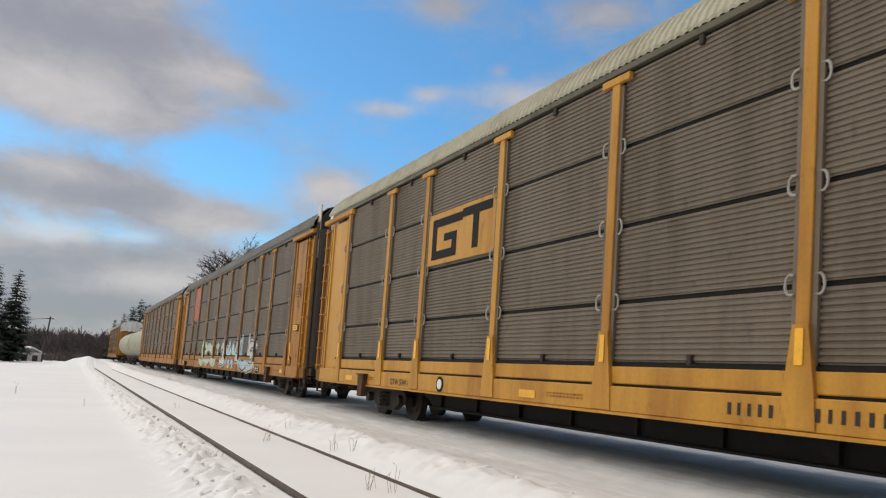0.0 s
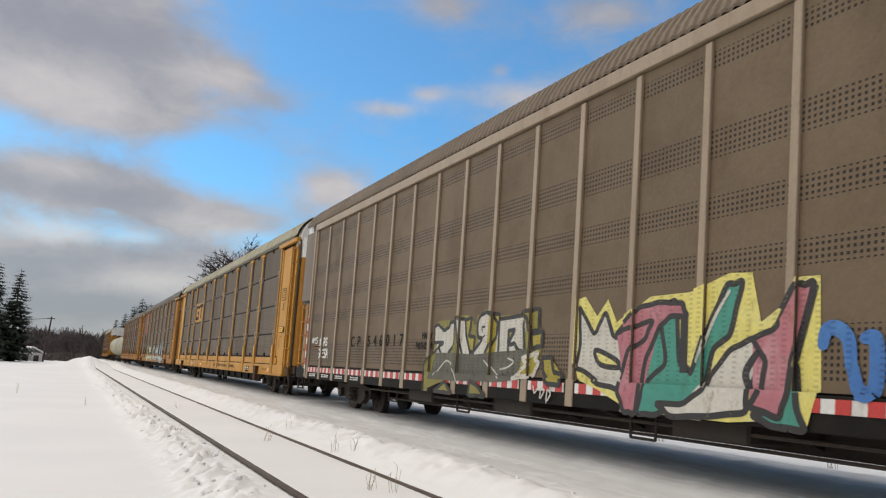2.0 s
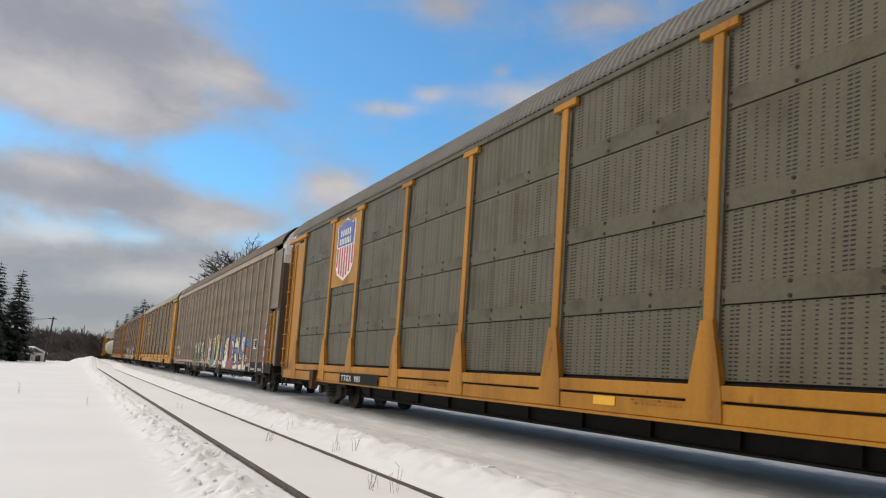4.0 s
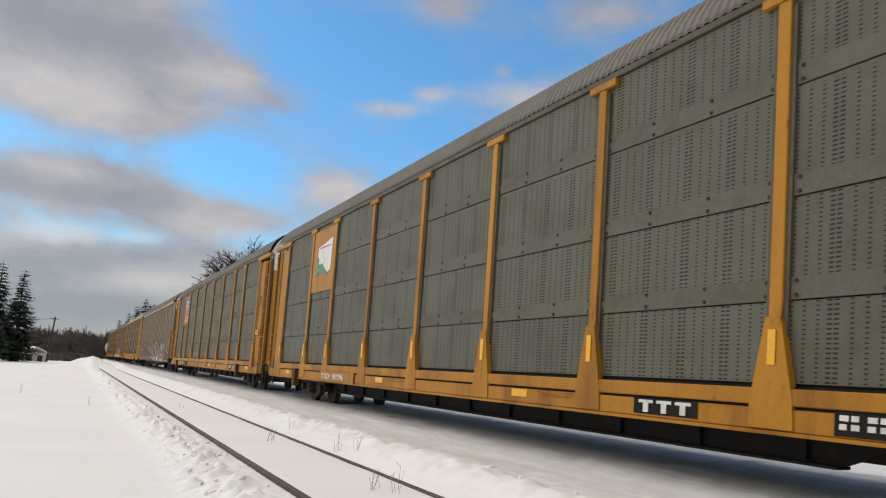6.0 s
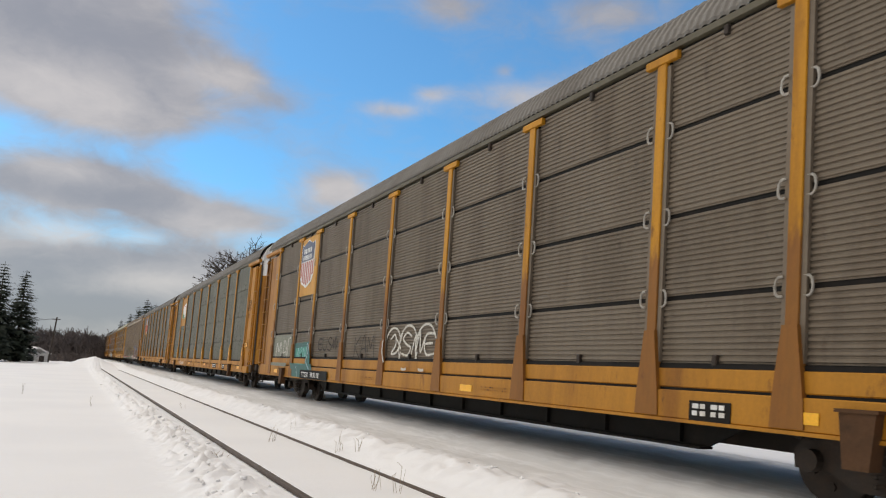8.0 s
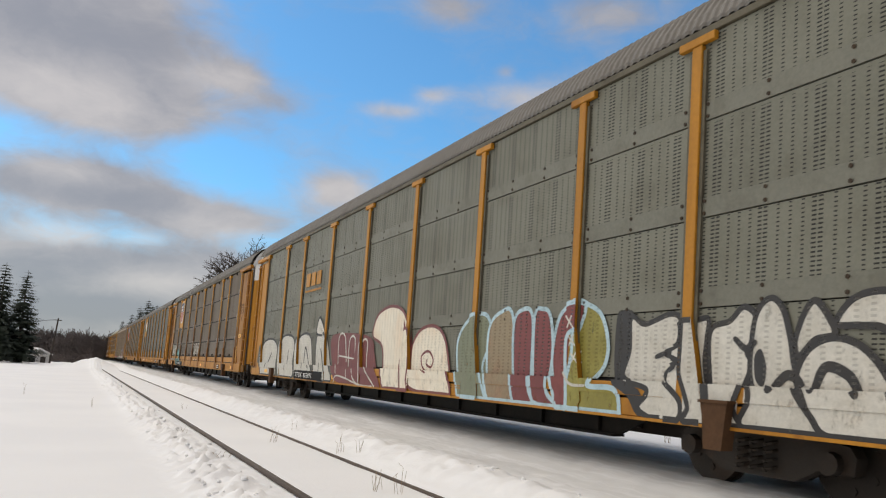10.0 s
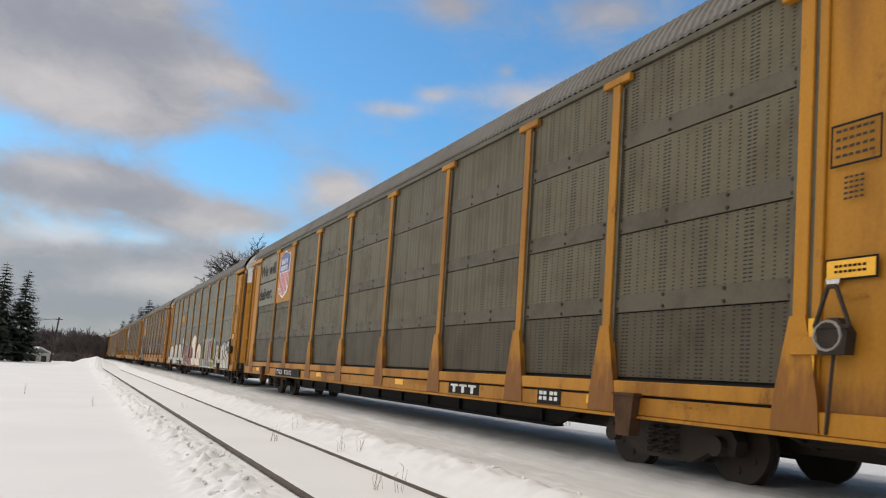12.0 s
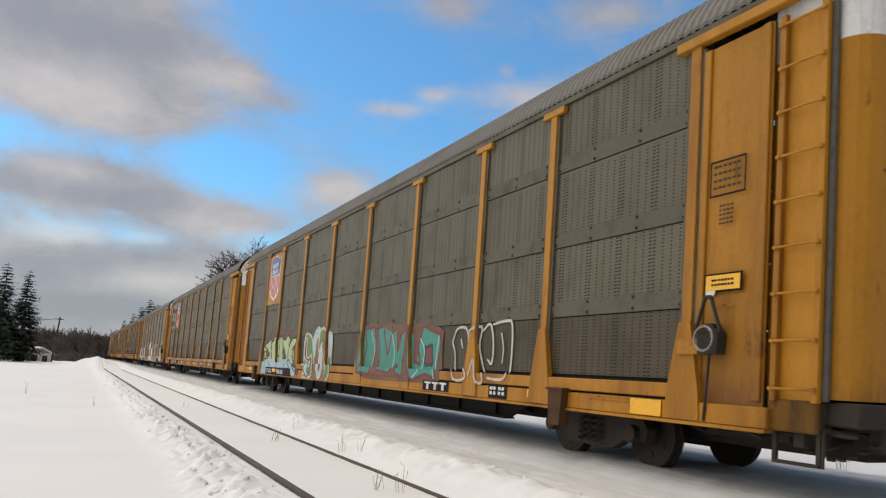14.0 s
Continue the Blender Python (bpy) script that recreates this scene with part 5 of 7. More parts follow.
for i, c in enumerate((car_1, car_3, car_4, car_5, car_6, car_7, car_8, car_b)):
    end_stencils(c, i, 0.45 if c is car_4 else 0.0)
    sill_marks(c, i + 5)
    jack_bracket(c, 9.75)
    jack_bracket(c, -9.75)
    for y in RIBBED_POSTS if i == 0 else POSTS:
        if i in (0, 2):
            plate(c, "reflector", rect(-y - 0.045, -y + 0.045, 1.32, 1.66), YELLOW_BRIGHT, -1.653, "bright yellow reflector on the post foot")
for c in (car_4, car_6, car_7, car_8):
    writing(c, "EXCESS HEIGHT CAR", 0, 0, 0.09, BLACK, 0, 1.0, "warning_lettering").matrix_basis = pose(-1.16, -13.99, 4.62, 0, 0, 90)

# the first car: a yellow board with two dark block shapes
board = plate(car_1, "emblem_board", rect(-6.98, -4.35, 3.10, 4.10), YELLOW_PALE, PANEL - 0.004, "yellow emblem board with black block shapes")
for r in (rect(-6.75, -5.55, 3.82, 3.98), rect(-6.75, -6.57, 3.25, 3.98), rect(-6.75, -5.75, 3.20, 3.36), rect(-5.93, -5.75, 3.20, 3.62), rect(-6.25, -5.75, 3.52, 3.66), rect(-5.55, -4.50, 3.86, 4.02), rect(-5.15, -4.95, 3.25, 3.90)):
    plate(board, "block", r, BLACK, PANEL - 0.012)
writing(car_1, "GTW 504111", -8.24, 0.78, 0.13, SOOT, -1.634, 1.0, "number")
plate(car_1, "round_plate", [(-5.94 + 0.14 * math.cos(k * 0.524), 0.87 + 0.14 * math.sin(k * 0.524)) for k in range(12)], BLACK, -1.636, "round black and white plate")
plate(car_1, "round_plate", [(-5.94 + 0.09 * math.cos(k * 0.524), 0.87 + 0.09 * math.sin(k * 0.524)) for k in range(12)], WHITE, -1.643)
bars(car_1, "letter_bar", 0.6, 5.6, 0.82, 0.12, 40, SOOT, -1.634, fill=0.45)

# the taupe car
writing(car_2, "CP 546017", -8.95, 1.58, 0.25, BLACK, -1.570, 1.15, "number", 0.004, 1.88)
writing(car_2, "HAPPY", -4.86, 1.70, 0.125, BLACK, -1.570, 0.9, "graffiti", 0.006)
writing(car_2, "BIRTHDAY!!", -5.12, 1.50, 0.125, BLACK, -1.570, 0.85, "graffiti", 0.006)
tag(car_2, -12.2, -11.65, 1.68, 1.85, WHITE, (6, 4, 2), 0.035, "white scrawled spray tag", 0.003, "modern")
tag(car_2, -11.5, -10.8, 1.62, 1.82, WHITE, (2, 3, 0, 2), 0.05, "white scrawled spray tag", 0.003, "modern")
tag(car_2, -11.4, -10.7, 1.30, 1.52, WHITE, (2, 5, 2, 0), 0.05, "white scrawled spray tag", 0.003, "modern")
tag(car_2, -13.4, -12.7, 2.85, 3.1, SOOT, (0, 3, 4, 0), 0.03, "faint dark scrawl", 0.003, "modern")
piece(car_2, (-3.2, 1.0, 0.7, 2.2), "white and olive arrow-shaped spray-painted letters", "modern", (
    ("fill", OLIVE, None, [(-0.307, 0.313), (-0.325, 0.413), (-0.228, 0.561), (-0.278, 0.813), (-0.223, 0.881), (-0.066, 0.88), (-0.055, 0.933), (0.051, 0.914), (0.071, 0.793), (0.114, 0.787), (0.116, 0.894), (0.186, 0.965), (0.309, 0.883), (0.448, 0.878), (0.455, 0.921), (0.562, 0.927), (0.569, 0.727), (0.59, 0.691), (0.583, 0.507), (0.563, 0.406), (0.538, 0.269), (0.339, 0.206), (-0.072, 0.193), (-0.327, 0.011)]),
    ("fill", SPRAY_WHITE, SPRAY_BLACK, [(-0.269, 0.812), (-0.235, 0.833), (-0.17, 0.761), (-0.126, 0.795), (-0.115, 0.85), (-0.065, 0.857), (-0.059, 0.603), (-0.118, 0.489), (-0.158, 0.323), (-0.234, 0.293), (-0.183, 0.441), (-0.214, 0.561), (-0.174, 0.608), (-0.258, 0.622)]),
    ("fill", SPRAY_WHITE, SPRAY_BLACK, [(-0.054, 0.901), (0.018, 0.867), (0.034, 0.687), (0.071, 0.511), (0.076, 0.297), (-0.003, 0.289), (0.005, 0.467), (-0.022, 0.601), (-0.038, 0.739)]),
    ("fill", YELLOW_SPRAY, SPRAY_BLACK, [(0.018, 0.867), (0.069, 0.88), (0.065, 0.771), (0.056, 0.685), (0.105, 0.659), (0.1, 0.489), (0.071, 0.511), (0.034, 0.687)]),
    ("blob", SPRAY_WHITE, SPRAY_BLACK, [(0.131, 0.679), (0.128, 0.849), (0.167, 0.918), (0.226, 0.915), (0.275, 0.805), (0.277, 0.667), (0.225, 0.509), (0.197, 0.429), (0.219, 0.309), (0.17, 0.325), (0.116, 0.426), (0.1, 0.489), (0.163, 0.635)]),
    ("fill", YELLOW_SPRAY, SPRAY_BLACK, [(0.231, 0.922), (0.291, 0.882), (0.289, 0.509), (0.226, 0.429), (0.203, 0.429), (0.224, 0.53), (0.277, 0.667), (0.278, 0.805)]),
    ("fill", SPRAY_WHITE, SPRAY_BLACK, [(0.292, 0.843), (0.471, 0.866), (0.493, 0.844), (0.48, 0.775), (0.491, 0.508), (0.439, 0.508), (0.406, 0.582), (0.366, 0.565), (0.372, 0.248), (0.303, 0.278), (0.268, 0.391), (0.295, 0.509)]),
    ("fill", YELLOW_SPRAY, SPRAY_BLACK, [(0.363, 0.717), (0.404, 0.719), (0.365, 0.584)]),
    ("fill", OLIVE, SPRAY_BLACK, [(0.452, 0.899), (0.555, 0.911), (0.561, 0.711), (0.517, 0.699), (0.498, 0.825)]),
    ("fill", YELLOW_SPRAY, SPRAY_BLACK, [(0.517, 0.675), (0.585, 0.685), (0.581, 0.557), (0.527, 0.535)]),
    ("fill", GREY_SPRAY, None, [(-0.24, 0.489), (-0.055, 0.489), (0.105, 0.468), (0.207, 0.429), (0.298, 0.501), (0.52, 0.525), (0.55, 0.371), (0.524, 0.25), (0.339, 0.187), (0.0, 0.167), (-0.287, 0.166)]),
    ("fill", YELLOW_SPRAY, SPRAY_WHITE, [(0.485, 0.437), (0.562, 0.491), (0.549, 0.423), (0.57, 0.389), (0.538, 0.269), (0.42, 0.236), (0.508, 0.369)]),
    ("line", SPRAY_WHITE, 0.03, [(-0.231, 0.221), (-0.128, 0.395), (-0.05, 0.285), (-0.011, 0.156)]),
    ("line", SPRAY_WHITE, 0.03, [(0.197, 0.429), (0.321, 0.223)]),
    ("line", SPRAY_WHITE, 0.03, [(0.368, 0.434), (0.409, 0.399), (0.37, 0.341), (0.319, 0.317)]),
    ("line", SPRAY_BLACK, 0.035, [(0.143, 0.636), (0.201, 0.693), (0.196, 0.764), (0.164, 0.768), (0.167, 0.717)]),
    ("fill", YELLOW_SPRAY, SPRAY_BLACK, [(0.595, 0.441), (0.646, 0.442), (0.666, 0.316), (0.711, 0.29), (0.712, 0.198), (0.643, 0.202), (0.604, 0.309)]),
    ("fill", OLIVE, SPRAY_BLACK, [(-0.211, 0.023), (-0.116, 0.141), (-0.047, -0.019), (-0.169, -0.031)]),
    ("fill", OLIVE, SPRAY_BLACK, [(0.107, 0.173), (0.17, 0.133), (0.231, 0.013), (0.105, -0.003)]),
    ("line", SPRAY_WHITE, 0.03, [(0.564, 0.171), (0.574, 0.107), (0.593, 0.161)]),
    ("line", SPRAY_WHITE, 0.03, [(0.608, 0.066), (0.613, 0.148), (0.632, 0.136), (0.614, 0.067)]),
    ("line", SPRAY_WHITE, 0.03, [(0.646, 0.028), (0.65, 0.139), (0.669, 0.112), (0.652, 0.045)]),
    ("line", SPRAY_BLACK, 0.05, [(-0.327, 0.011), (-0.323, 0.362), (-0.213, 0.551)]),
))
piece(car_2, (0.0, 4.4, 0.7, 2.2), "pink and teal spray-painted letters with a yellow glow", "modern", (
    ("fill", PALE_YELLOW, None, [(0.011, 0.413), (0.025, 0.613), (0.015, 0.969), (0.05, 0.988), (0.11, 0.805), (0.157, 0.943), (0.2, 0.746), (0.334, 0.932), (0.476, 0.937), (0.489, 0.756), (0.475, 0.51), (0.566, 0.986), (0.599, 1.045), (0.664, 1.03), (0.66, 0.849), (0.638, 0.699), (0.693, 0.693), (0.764, 0.829), (0.783, 0.968), (0.837, 0.964), (0.827, 0.713), (0.81, 0.507), (0.791, 0.438), (0.847, 0.272), (0.824, 0.033), (0.741, 0.063), (0.618, 0.008), (0.417, 0.028), (0.29, -0.043), (0.14, 0.18), (0.03, 0.265)]),
    ("fill", SPRAY_WHITE, SPRAY_BLACK, [(0.025, 0.891), (0.1, 0.659), (0.148, 0.824), (0.191, 0.629), (0.298, 0.578), (0.25, 0.194), (0.139, 0.227), (0.07, 0.317), (0.021, 0.363), (0.035, 0.563)]),
    ("blob", PALE_YELLOW, SPRAY_BLACK, [(0.11, 0.513), (0.195, 0.442), (0.222, 0.373), (0.134, 0.393)]),
    ("fill", TEAL, SPRAY_BLACK, [(0.367, 0.859), (0.428, 0.871), (0.448, 0.427), (0.497, 0.347), (0.545, 0.709), (0.592, 0.96), (0.637, 0.969), (0.607, 0.625), (0.557, 0.509), (0.528, 0.191), (0.473, 0.121), (0.376, 0.007), (0.312, -0.007), (0.328, 0.248), (0.398, 0.425)]),
    ("fill", PINK, SPRAY_BLACK, [(0.202, 0.652), (0.291, 0.849), (0.367, 0.881), (0.448, 0.859), (0.466, 0.759), (0.411, 0.766), (0.371, 0.684), (0.323, 0.423), (0.301, -0.019), (0.256, -0.029), (0.226, 0.191), (0.265, 0.511), (0.319, 0.6), (0.342, 0.739)]),
    ("fill", SPRAY_BLACK, None, [(0.447, 0.762), (0.472, 0.759), (0.475, 0.346), (0.45, 0.344)]),
    ("fill", SPRAY_WHITE, SPRAY_BLACK, [(0.552, 0.331), (0.609, 0.509), (0.672, 0.583), (0.697, 0.435), (0.67, 0.249), (0.665, 0.101), (0.566, 0.053), (0.437, 0.004), (0.384, 0.106), (0.473, 0.121), (0.536, 0.231)]),
    ("fill", TEAL, SPRAY_BLACK, [(0.771, 0.402), (0.789, 0.403), (0.798, 0.163), (0.818, -0.002), (0.741, 0.029), (0.688, 0.087), (0.761, 0.138)]),
    ("fill", PINK, SPRAY_BLACK, [(0.672, 0.583), (0.731, 0.653), (0.784, 0.914), (0.822, 0.912), (0.784, 0.438), (0.774, 0.227), (0.755, 0.085), (0.68, 0.14), (0.7, 0.253), (0.708, 0.435)]),
    ("fill", SPRAY_BLACK, None, [(0.819, 0.905), (0.835, 0.902), (0.794, 0.438), (0.775, 0.437)]),
    ("line", SPRAY_BLACK, 0.09, [(0.67, 0.249), (0.657, 0.359), (0.686, 0.49)]),
    ("line", SPRAY_WHITE, 0.04, [(0.514, 0.429), (0.553, 0.708), (0.601, 0.918)]),
    ("line", SPRAY_WHITE, 0.03, [(0.043, 0.763), (0.101, 0.619), (0.14, 0.728)]),
    ("line", SKYBLUE, 0.14, [(0.849, 0.541), (0.857, 0.629), (0.882, 0.633), (0.905, 0.565), (0.912, 0.409)]),
    ("line", SKYBLUE, 0.14, [(0.94, 0.577), (0.962, 0.557), (0.962, 0.287), (0.93, 0.277), (0.916, 0.41)]),
))
piece(car_2, (4.4, 9.8, 0.7, 2.3), "cream and rust-red spray-painted letters on blue", "modern", (
    ("blob", SKYBLUE, None, [(0.022, 0.305), (0.029, 0.667), (0.111, 0.838), (0.208, 0.966), (0.379, 0.878), (0.451, 0.788), (0.555, 0.699), (0.633, 0.855), (0.658, 0.999), (0.723, 0.919), (0.714, 0.772), (0.828, 0.754), (0.915, 0.801), (0.984, 0.69), (0.96, 0.556), (0.869, 0.479), (0.876, 0.134), (0.571, 0.101), (0.475, -0.024), (0.306, -0.019), (0.07, 0.044)]),
    ("fill", ORANGE_RED, SPRAY_BLACK, [(0.822, 0.606), (0.951, 0.596), (0.955, 0.361), (0.979, 0.344), (1.023, 0.246), (0.982, 0.21), (0.942, 0.204), (0.889, 0.358), (0.814, 0.513)]),
    ("blob", CREAM, SPRAY_BLACK, [(0.036, 0.128), (0.029, 0.306), (0.096, 0.474), (0.13, 0.612), (0.101, 0.709), (0.07, 0.574), (0.042, 0.534), (0.031, 0.619), (0.07, 0.771), (0.127, 0.876), (0.182, 0.873), (0.206, 0.755), (0.195, 0.598), (0.19, 0.372), (0.187, 0.091), (0.142, 0.016), (0.078, 0.028)]),
    ("blob", ORANGE_RED, SPRAY_BLACK, [(0.24, 0.088), (0.223, 0.373), (0.208, 0.597), (0.233, 0.819), (0.247, 0.873), (0.287, 0.702), (0.307, 0.376), (0.343, 0.457), (0.356, 0.599), (0.395, 0.473), (0.388, 0.327), (0.422, 0.126), (0.406, 0.037), (0.306, -0.014), (0.249, 0.003)]),
    ("blob", CREAM, SPRAY_BLACK, [(0.31, 0.743), (0.368, 0.784), (0.466, 0.719), (0.513, 0.789), (0.477, 0.885), (0.502, 0.911), (0.558, 0.772), (0.587, 0.663), (0.57, 0.568), (0.478, 0.582), (0.431, 0.549), (0.424, 0.431), (0.464, 0.352), (0.413, 0.247), (0.365, 0.326), (0.395, 0.473), (0.368, 0.609)]),
    ("blob", CREAM, SPRAY_BLACK, [(0.45, 0.356), (0.499, 0.462), (0.544, 0.385), (0.585, 0.198), (0.675, 0.11), (0.665, 0.001), (0.598, -0.024), (0.487, -0.001), (0.454, 0.131), (0.494, 0.186), (0.533, 0.162)]),
    ("fill", CREAM, SPRAY_BLACK, [(0.475, 0.134), (0.57, 0.158), (0.602, 0.004), (0.49, -0.006)]),
    ("blob", ORANGE_RED, SPRAY_BLACK, [(0.579, 0.529), (0.624, 0.561), (0.657, 0.389), (0.701, 0.292), (0.781, 0.329), (0.812, 0.382), (0.823, 0.311), (0.764, 0.194), (0.704, 0.159), (0.678, 0.004), (0.639, 0.004), (0.65, 0.16), (0.612, 0.341)]),
    ("blob", CREAM, SPRAY_BLACK, [(0.596, 0.766), (0.623, 0.866), (0.657, 0.836), (0.668, 0.664), (0.688, 0.481), (0.712, 0.347), (0.763, 0.402), (0.746, 0.305), (0.68, 0.272), (0.641, 0.434), (0.608, 0.575)]),
    ("fill", CREAM, SPRAY_BLACK, [(0.678, 0.164), (0.795, 0.182), (0.803, -0.001), (0.7, -0.027)]),
    ("blob", CREAM, SPRAY_BLACK, [(0.712, 0.614), (0.713, 0.749), (0.749, 0.864), (0.8, 0.853), (0.832, 0.732), (0.83, 0.58), (0.796, 0.509), (0.856, 0.458), (0.911, 0.399), (0.937, 0.289), (0.879, 0.194), (0.891, 0.017), (0.833, 0.002), (0.819, 0.228), (0.829, 0.354), (0.778, 0.454), (0.731, 0.516)]),
    ("fill", CREAM, SPRAY_BLACK, [(0.896, 0.178), (0.956, 0.175), (0.936, 0.005), (0.89, 0.004)]),
    ("line", SPRAY_BLACK, 0.045, [(0.795, 0.557), (0.77, 0.61), (0.765, 0.685), (0.786, 0.717), (0.804, 0.659), (0.79, 0.6)]),
    ("line", SPRAY_BLACK, 0.035, [(0.112, 0.626), (0.145, 0.658), (0.157, 0.726), (0.12, 0.766)]),
    ("line", SPRAY_BLACK, 0.03, [(0.868, 0.397), (0.898, 0.338), (0.873, 0.316), (0.916, 0.271)]),
    ("line", CREAM, 0.04, [(0.229, 0.373), (0.312, 0.227), (0.395, 0.379)]),
))
label = plate(car_2, "data_plate", rect(10.45, 10.95, 1.56, 1.92), WHITE, -1.570, "white framed data plate")
plate(label, "black_field", rect(10.70, 10.92, 1.60, 1.89), BLACK, -1.577)
bars(label, "letter_bar", 10.48, 10.67, 1.82, 0.05, 2, BLACK, -1.577, 3)
for u in (-12.0, 11.5):
    strip = plate(car_2, "label_strip", rect(u, u + 0.75, 1.56, 1.63), YELLOW, -1.570, "narrow yellow label")
    plate(strip, "face", rect(u + 0.02, u + 0.73, 1.575, 1.615), BLACK, -1.577)
for k in (-11, -10, -9, -8, 9, 10):
    bars(car_2, "stencil", k * 1.127 + 0.28, k * 1.127 + 0.86, 0.83, 0.03, 5, WHITE, -1.602, 2)

# the first shield
shield(car_3, -8.80, -7.45, 3.30, 4.92)
number_plate(car_3, "TTGX  985", -7.55, -5.0)

# the flag emblem
board = plate(car_4, "emblem_board", rect(-9.12, -7.15, 3.16, 4.96), YELLOW, PANEL - 0.01, "yellow emblem board with a green and white flag shape")
plate(board, "flag", [(-8.75, 3.62), (-8.62, 4.45), (-7.35, 4.62), (-7.42, 3.75), (-7.9, 3.58), (-8.3, 3.72)], WHITE, PANEL - 0.018)
plate(board, "green_field", [(-8.75, 3.62), (-8.66, 4.2), (-7.65, 3.65), (-7.9, 3.58), (-8.3, 3.72)], GREEN, PANEL - 0.026)
plate(board, "block", [(-8.45, 3.95), (-8.45, 4.12), (-8.0, 4.12), (-8.0, 3.95)], WHITE, PANEL - 0.034)
plate(board, "red_line", rect(-8.5, -7.5, 4.40, 4.44), RED, PANEL - 0.026)
number_plate(car_4, "TTGX  987796", -7.30, -4.65, YELLOW)
brand_plate(car_4, 5.15, 6.15)

# the rusty ribbed car
shield(car_5, -8.85, -7.45, 3.42, 4.88, NAVY, FADED_RED, YELLOW_PALE)
number_plate(car_5, "TTGX  993118", -7.70, -5.1)
piece(car_5, (-12.0, -7.0, 0.7, 2.0), "washed-out grey letters and a teal patch of spray paint", "punched", (
    ("fill", WASH_SPRAY, None, [(0.073, 1.016), (0.554, 1.003), (0.528, 0.652), (0.52, 0.365), (0.493, 0.236), (0.097, 0.245)]),
    ("line", SPRAY_WHITE, 0.06, [(0.165, 0.332), (0.175, 0.798), (0.238, 0.597), (0.278, 0.821), (0.305, 0.377)]),
    ("line", SPRAY_WHITE, 0.06, [(0.348, 0.38), (0.364, 0.842), (0.413, 0.776), (0.443, 0.417)]),
    ("line", SPRAY_WHITE, 0.06, [(0.467, 0.478), (0.464, 0.861), (0.522, 0.94)]),
    ("line", SPRAY_WHITE, 0.04, [(0.352, 0.565), (0.425, 0.595)]),
    ("fill", DARK_TEAL, None, [(0.642, 0.794), (0.97, 0.814), (0.99, 0.66), (0.959, 0.426), (1.052, 0.23), (1.082, 0.201), (0.91, 0.161), (0.887, -0.04), (0.662, -0.051), (0.6, 0.323), (0.654, 0.408)]),
    ("fill", TEAL, None, [(0.659, 0.672), (0.962, 0.72), (0.947, 0.448), (0.872, 0.299), (0.671, 0.316)]),
    ("line", PALE_BLUE, 0.03, [(0.7, 0.345), (0.723, 0.67), (0.765, 0.351), (0.786, 0.699)]),
    ("line", PALE_BLUE, 0.03, [(0.826, 0.356), (0.833, 0.666), (0.883, 0.422), (0.904, 0.712), (0.941, 0.366)]),
    ("line", PALE_BLUE, 0.04, [(0.954, 0.396), (0.987, 0.66), (0.96, 0.779)]),
    ("line", PALE_BLUE, 0.03, [(0.752, 0.255), (0.775, 0.007)]),
    ("line", PALE_BLUE, 0.03, [(0.955, 0.367), (1.025, 0.203)]),
))
tag(car_5, -6.4, -4.7, 1.5, 1.85, SOOT, (5, 1, 2, 6), 0.04, "dark scrawl")
tag(car_5, -3.4, -2.0, 1.3, 1.85, SOOT, (3, 0, 4), 0.03, "dark scrawl")
bm = bmesh.new()
for a, b, k in ((-0.9, 1.55, 0.42), (-0.1, 1.55, 0.45), (0.75, 1.55, 0.45)):
    stroke_mesh(bm, [(a + k * 1.05 * math.cos(t), b + k * math.sin(t)) for t in [j * math.pi / 5 + 0.4 for j in range(10)]], 0.05, 0.003, 0.1, "punched", 1)
part("graffiti", bm, SPRAY_WHITE, car_5, "white outlined bubble letters")
tag(car_5, -1.0, 1.2, 1.38, 1.85, SPRAY_WHITE, (7, 2, 6, 5), 0.05, "white scrawl")

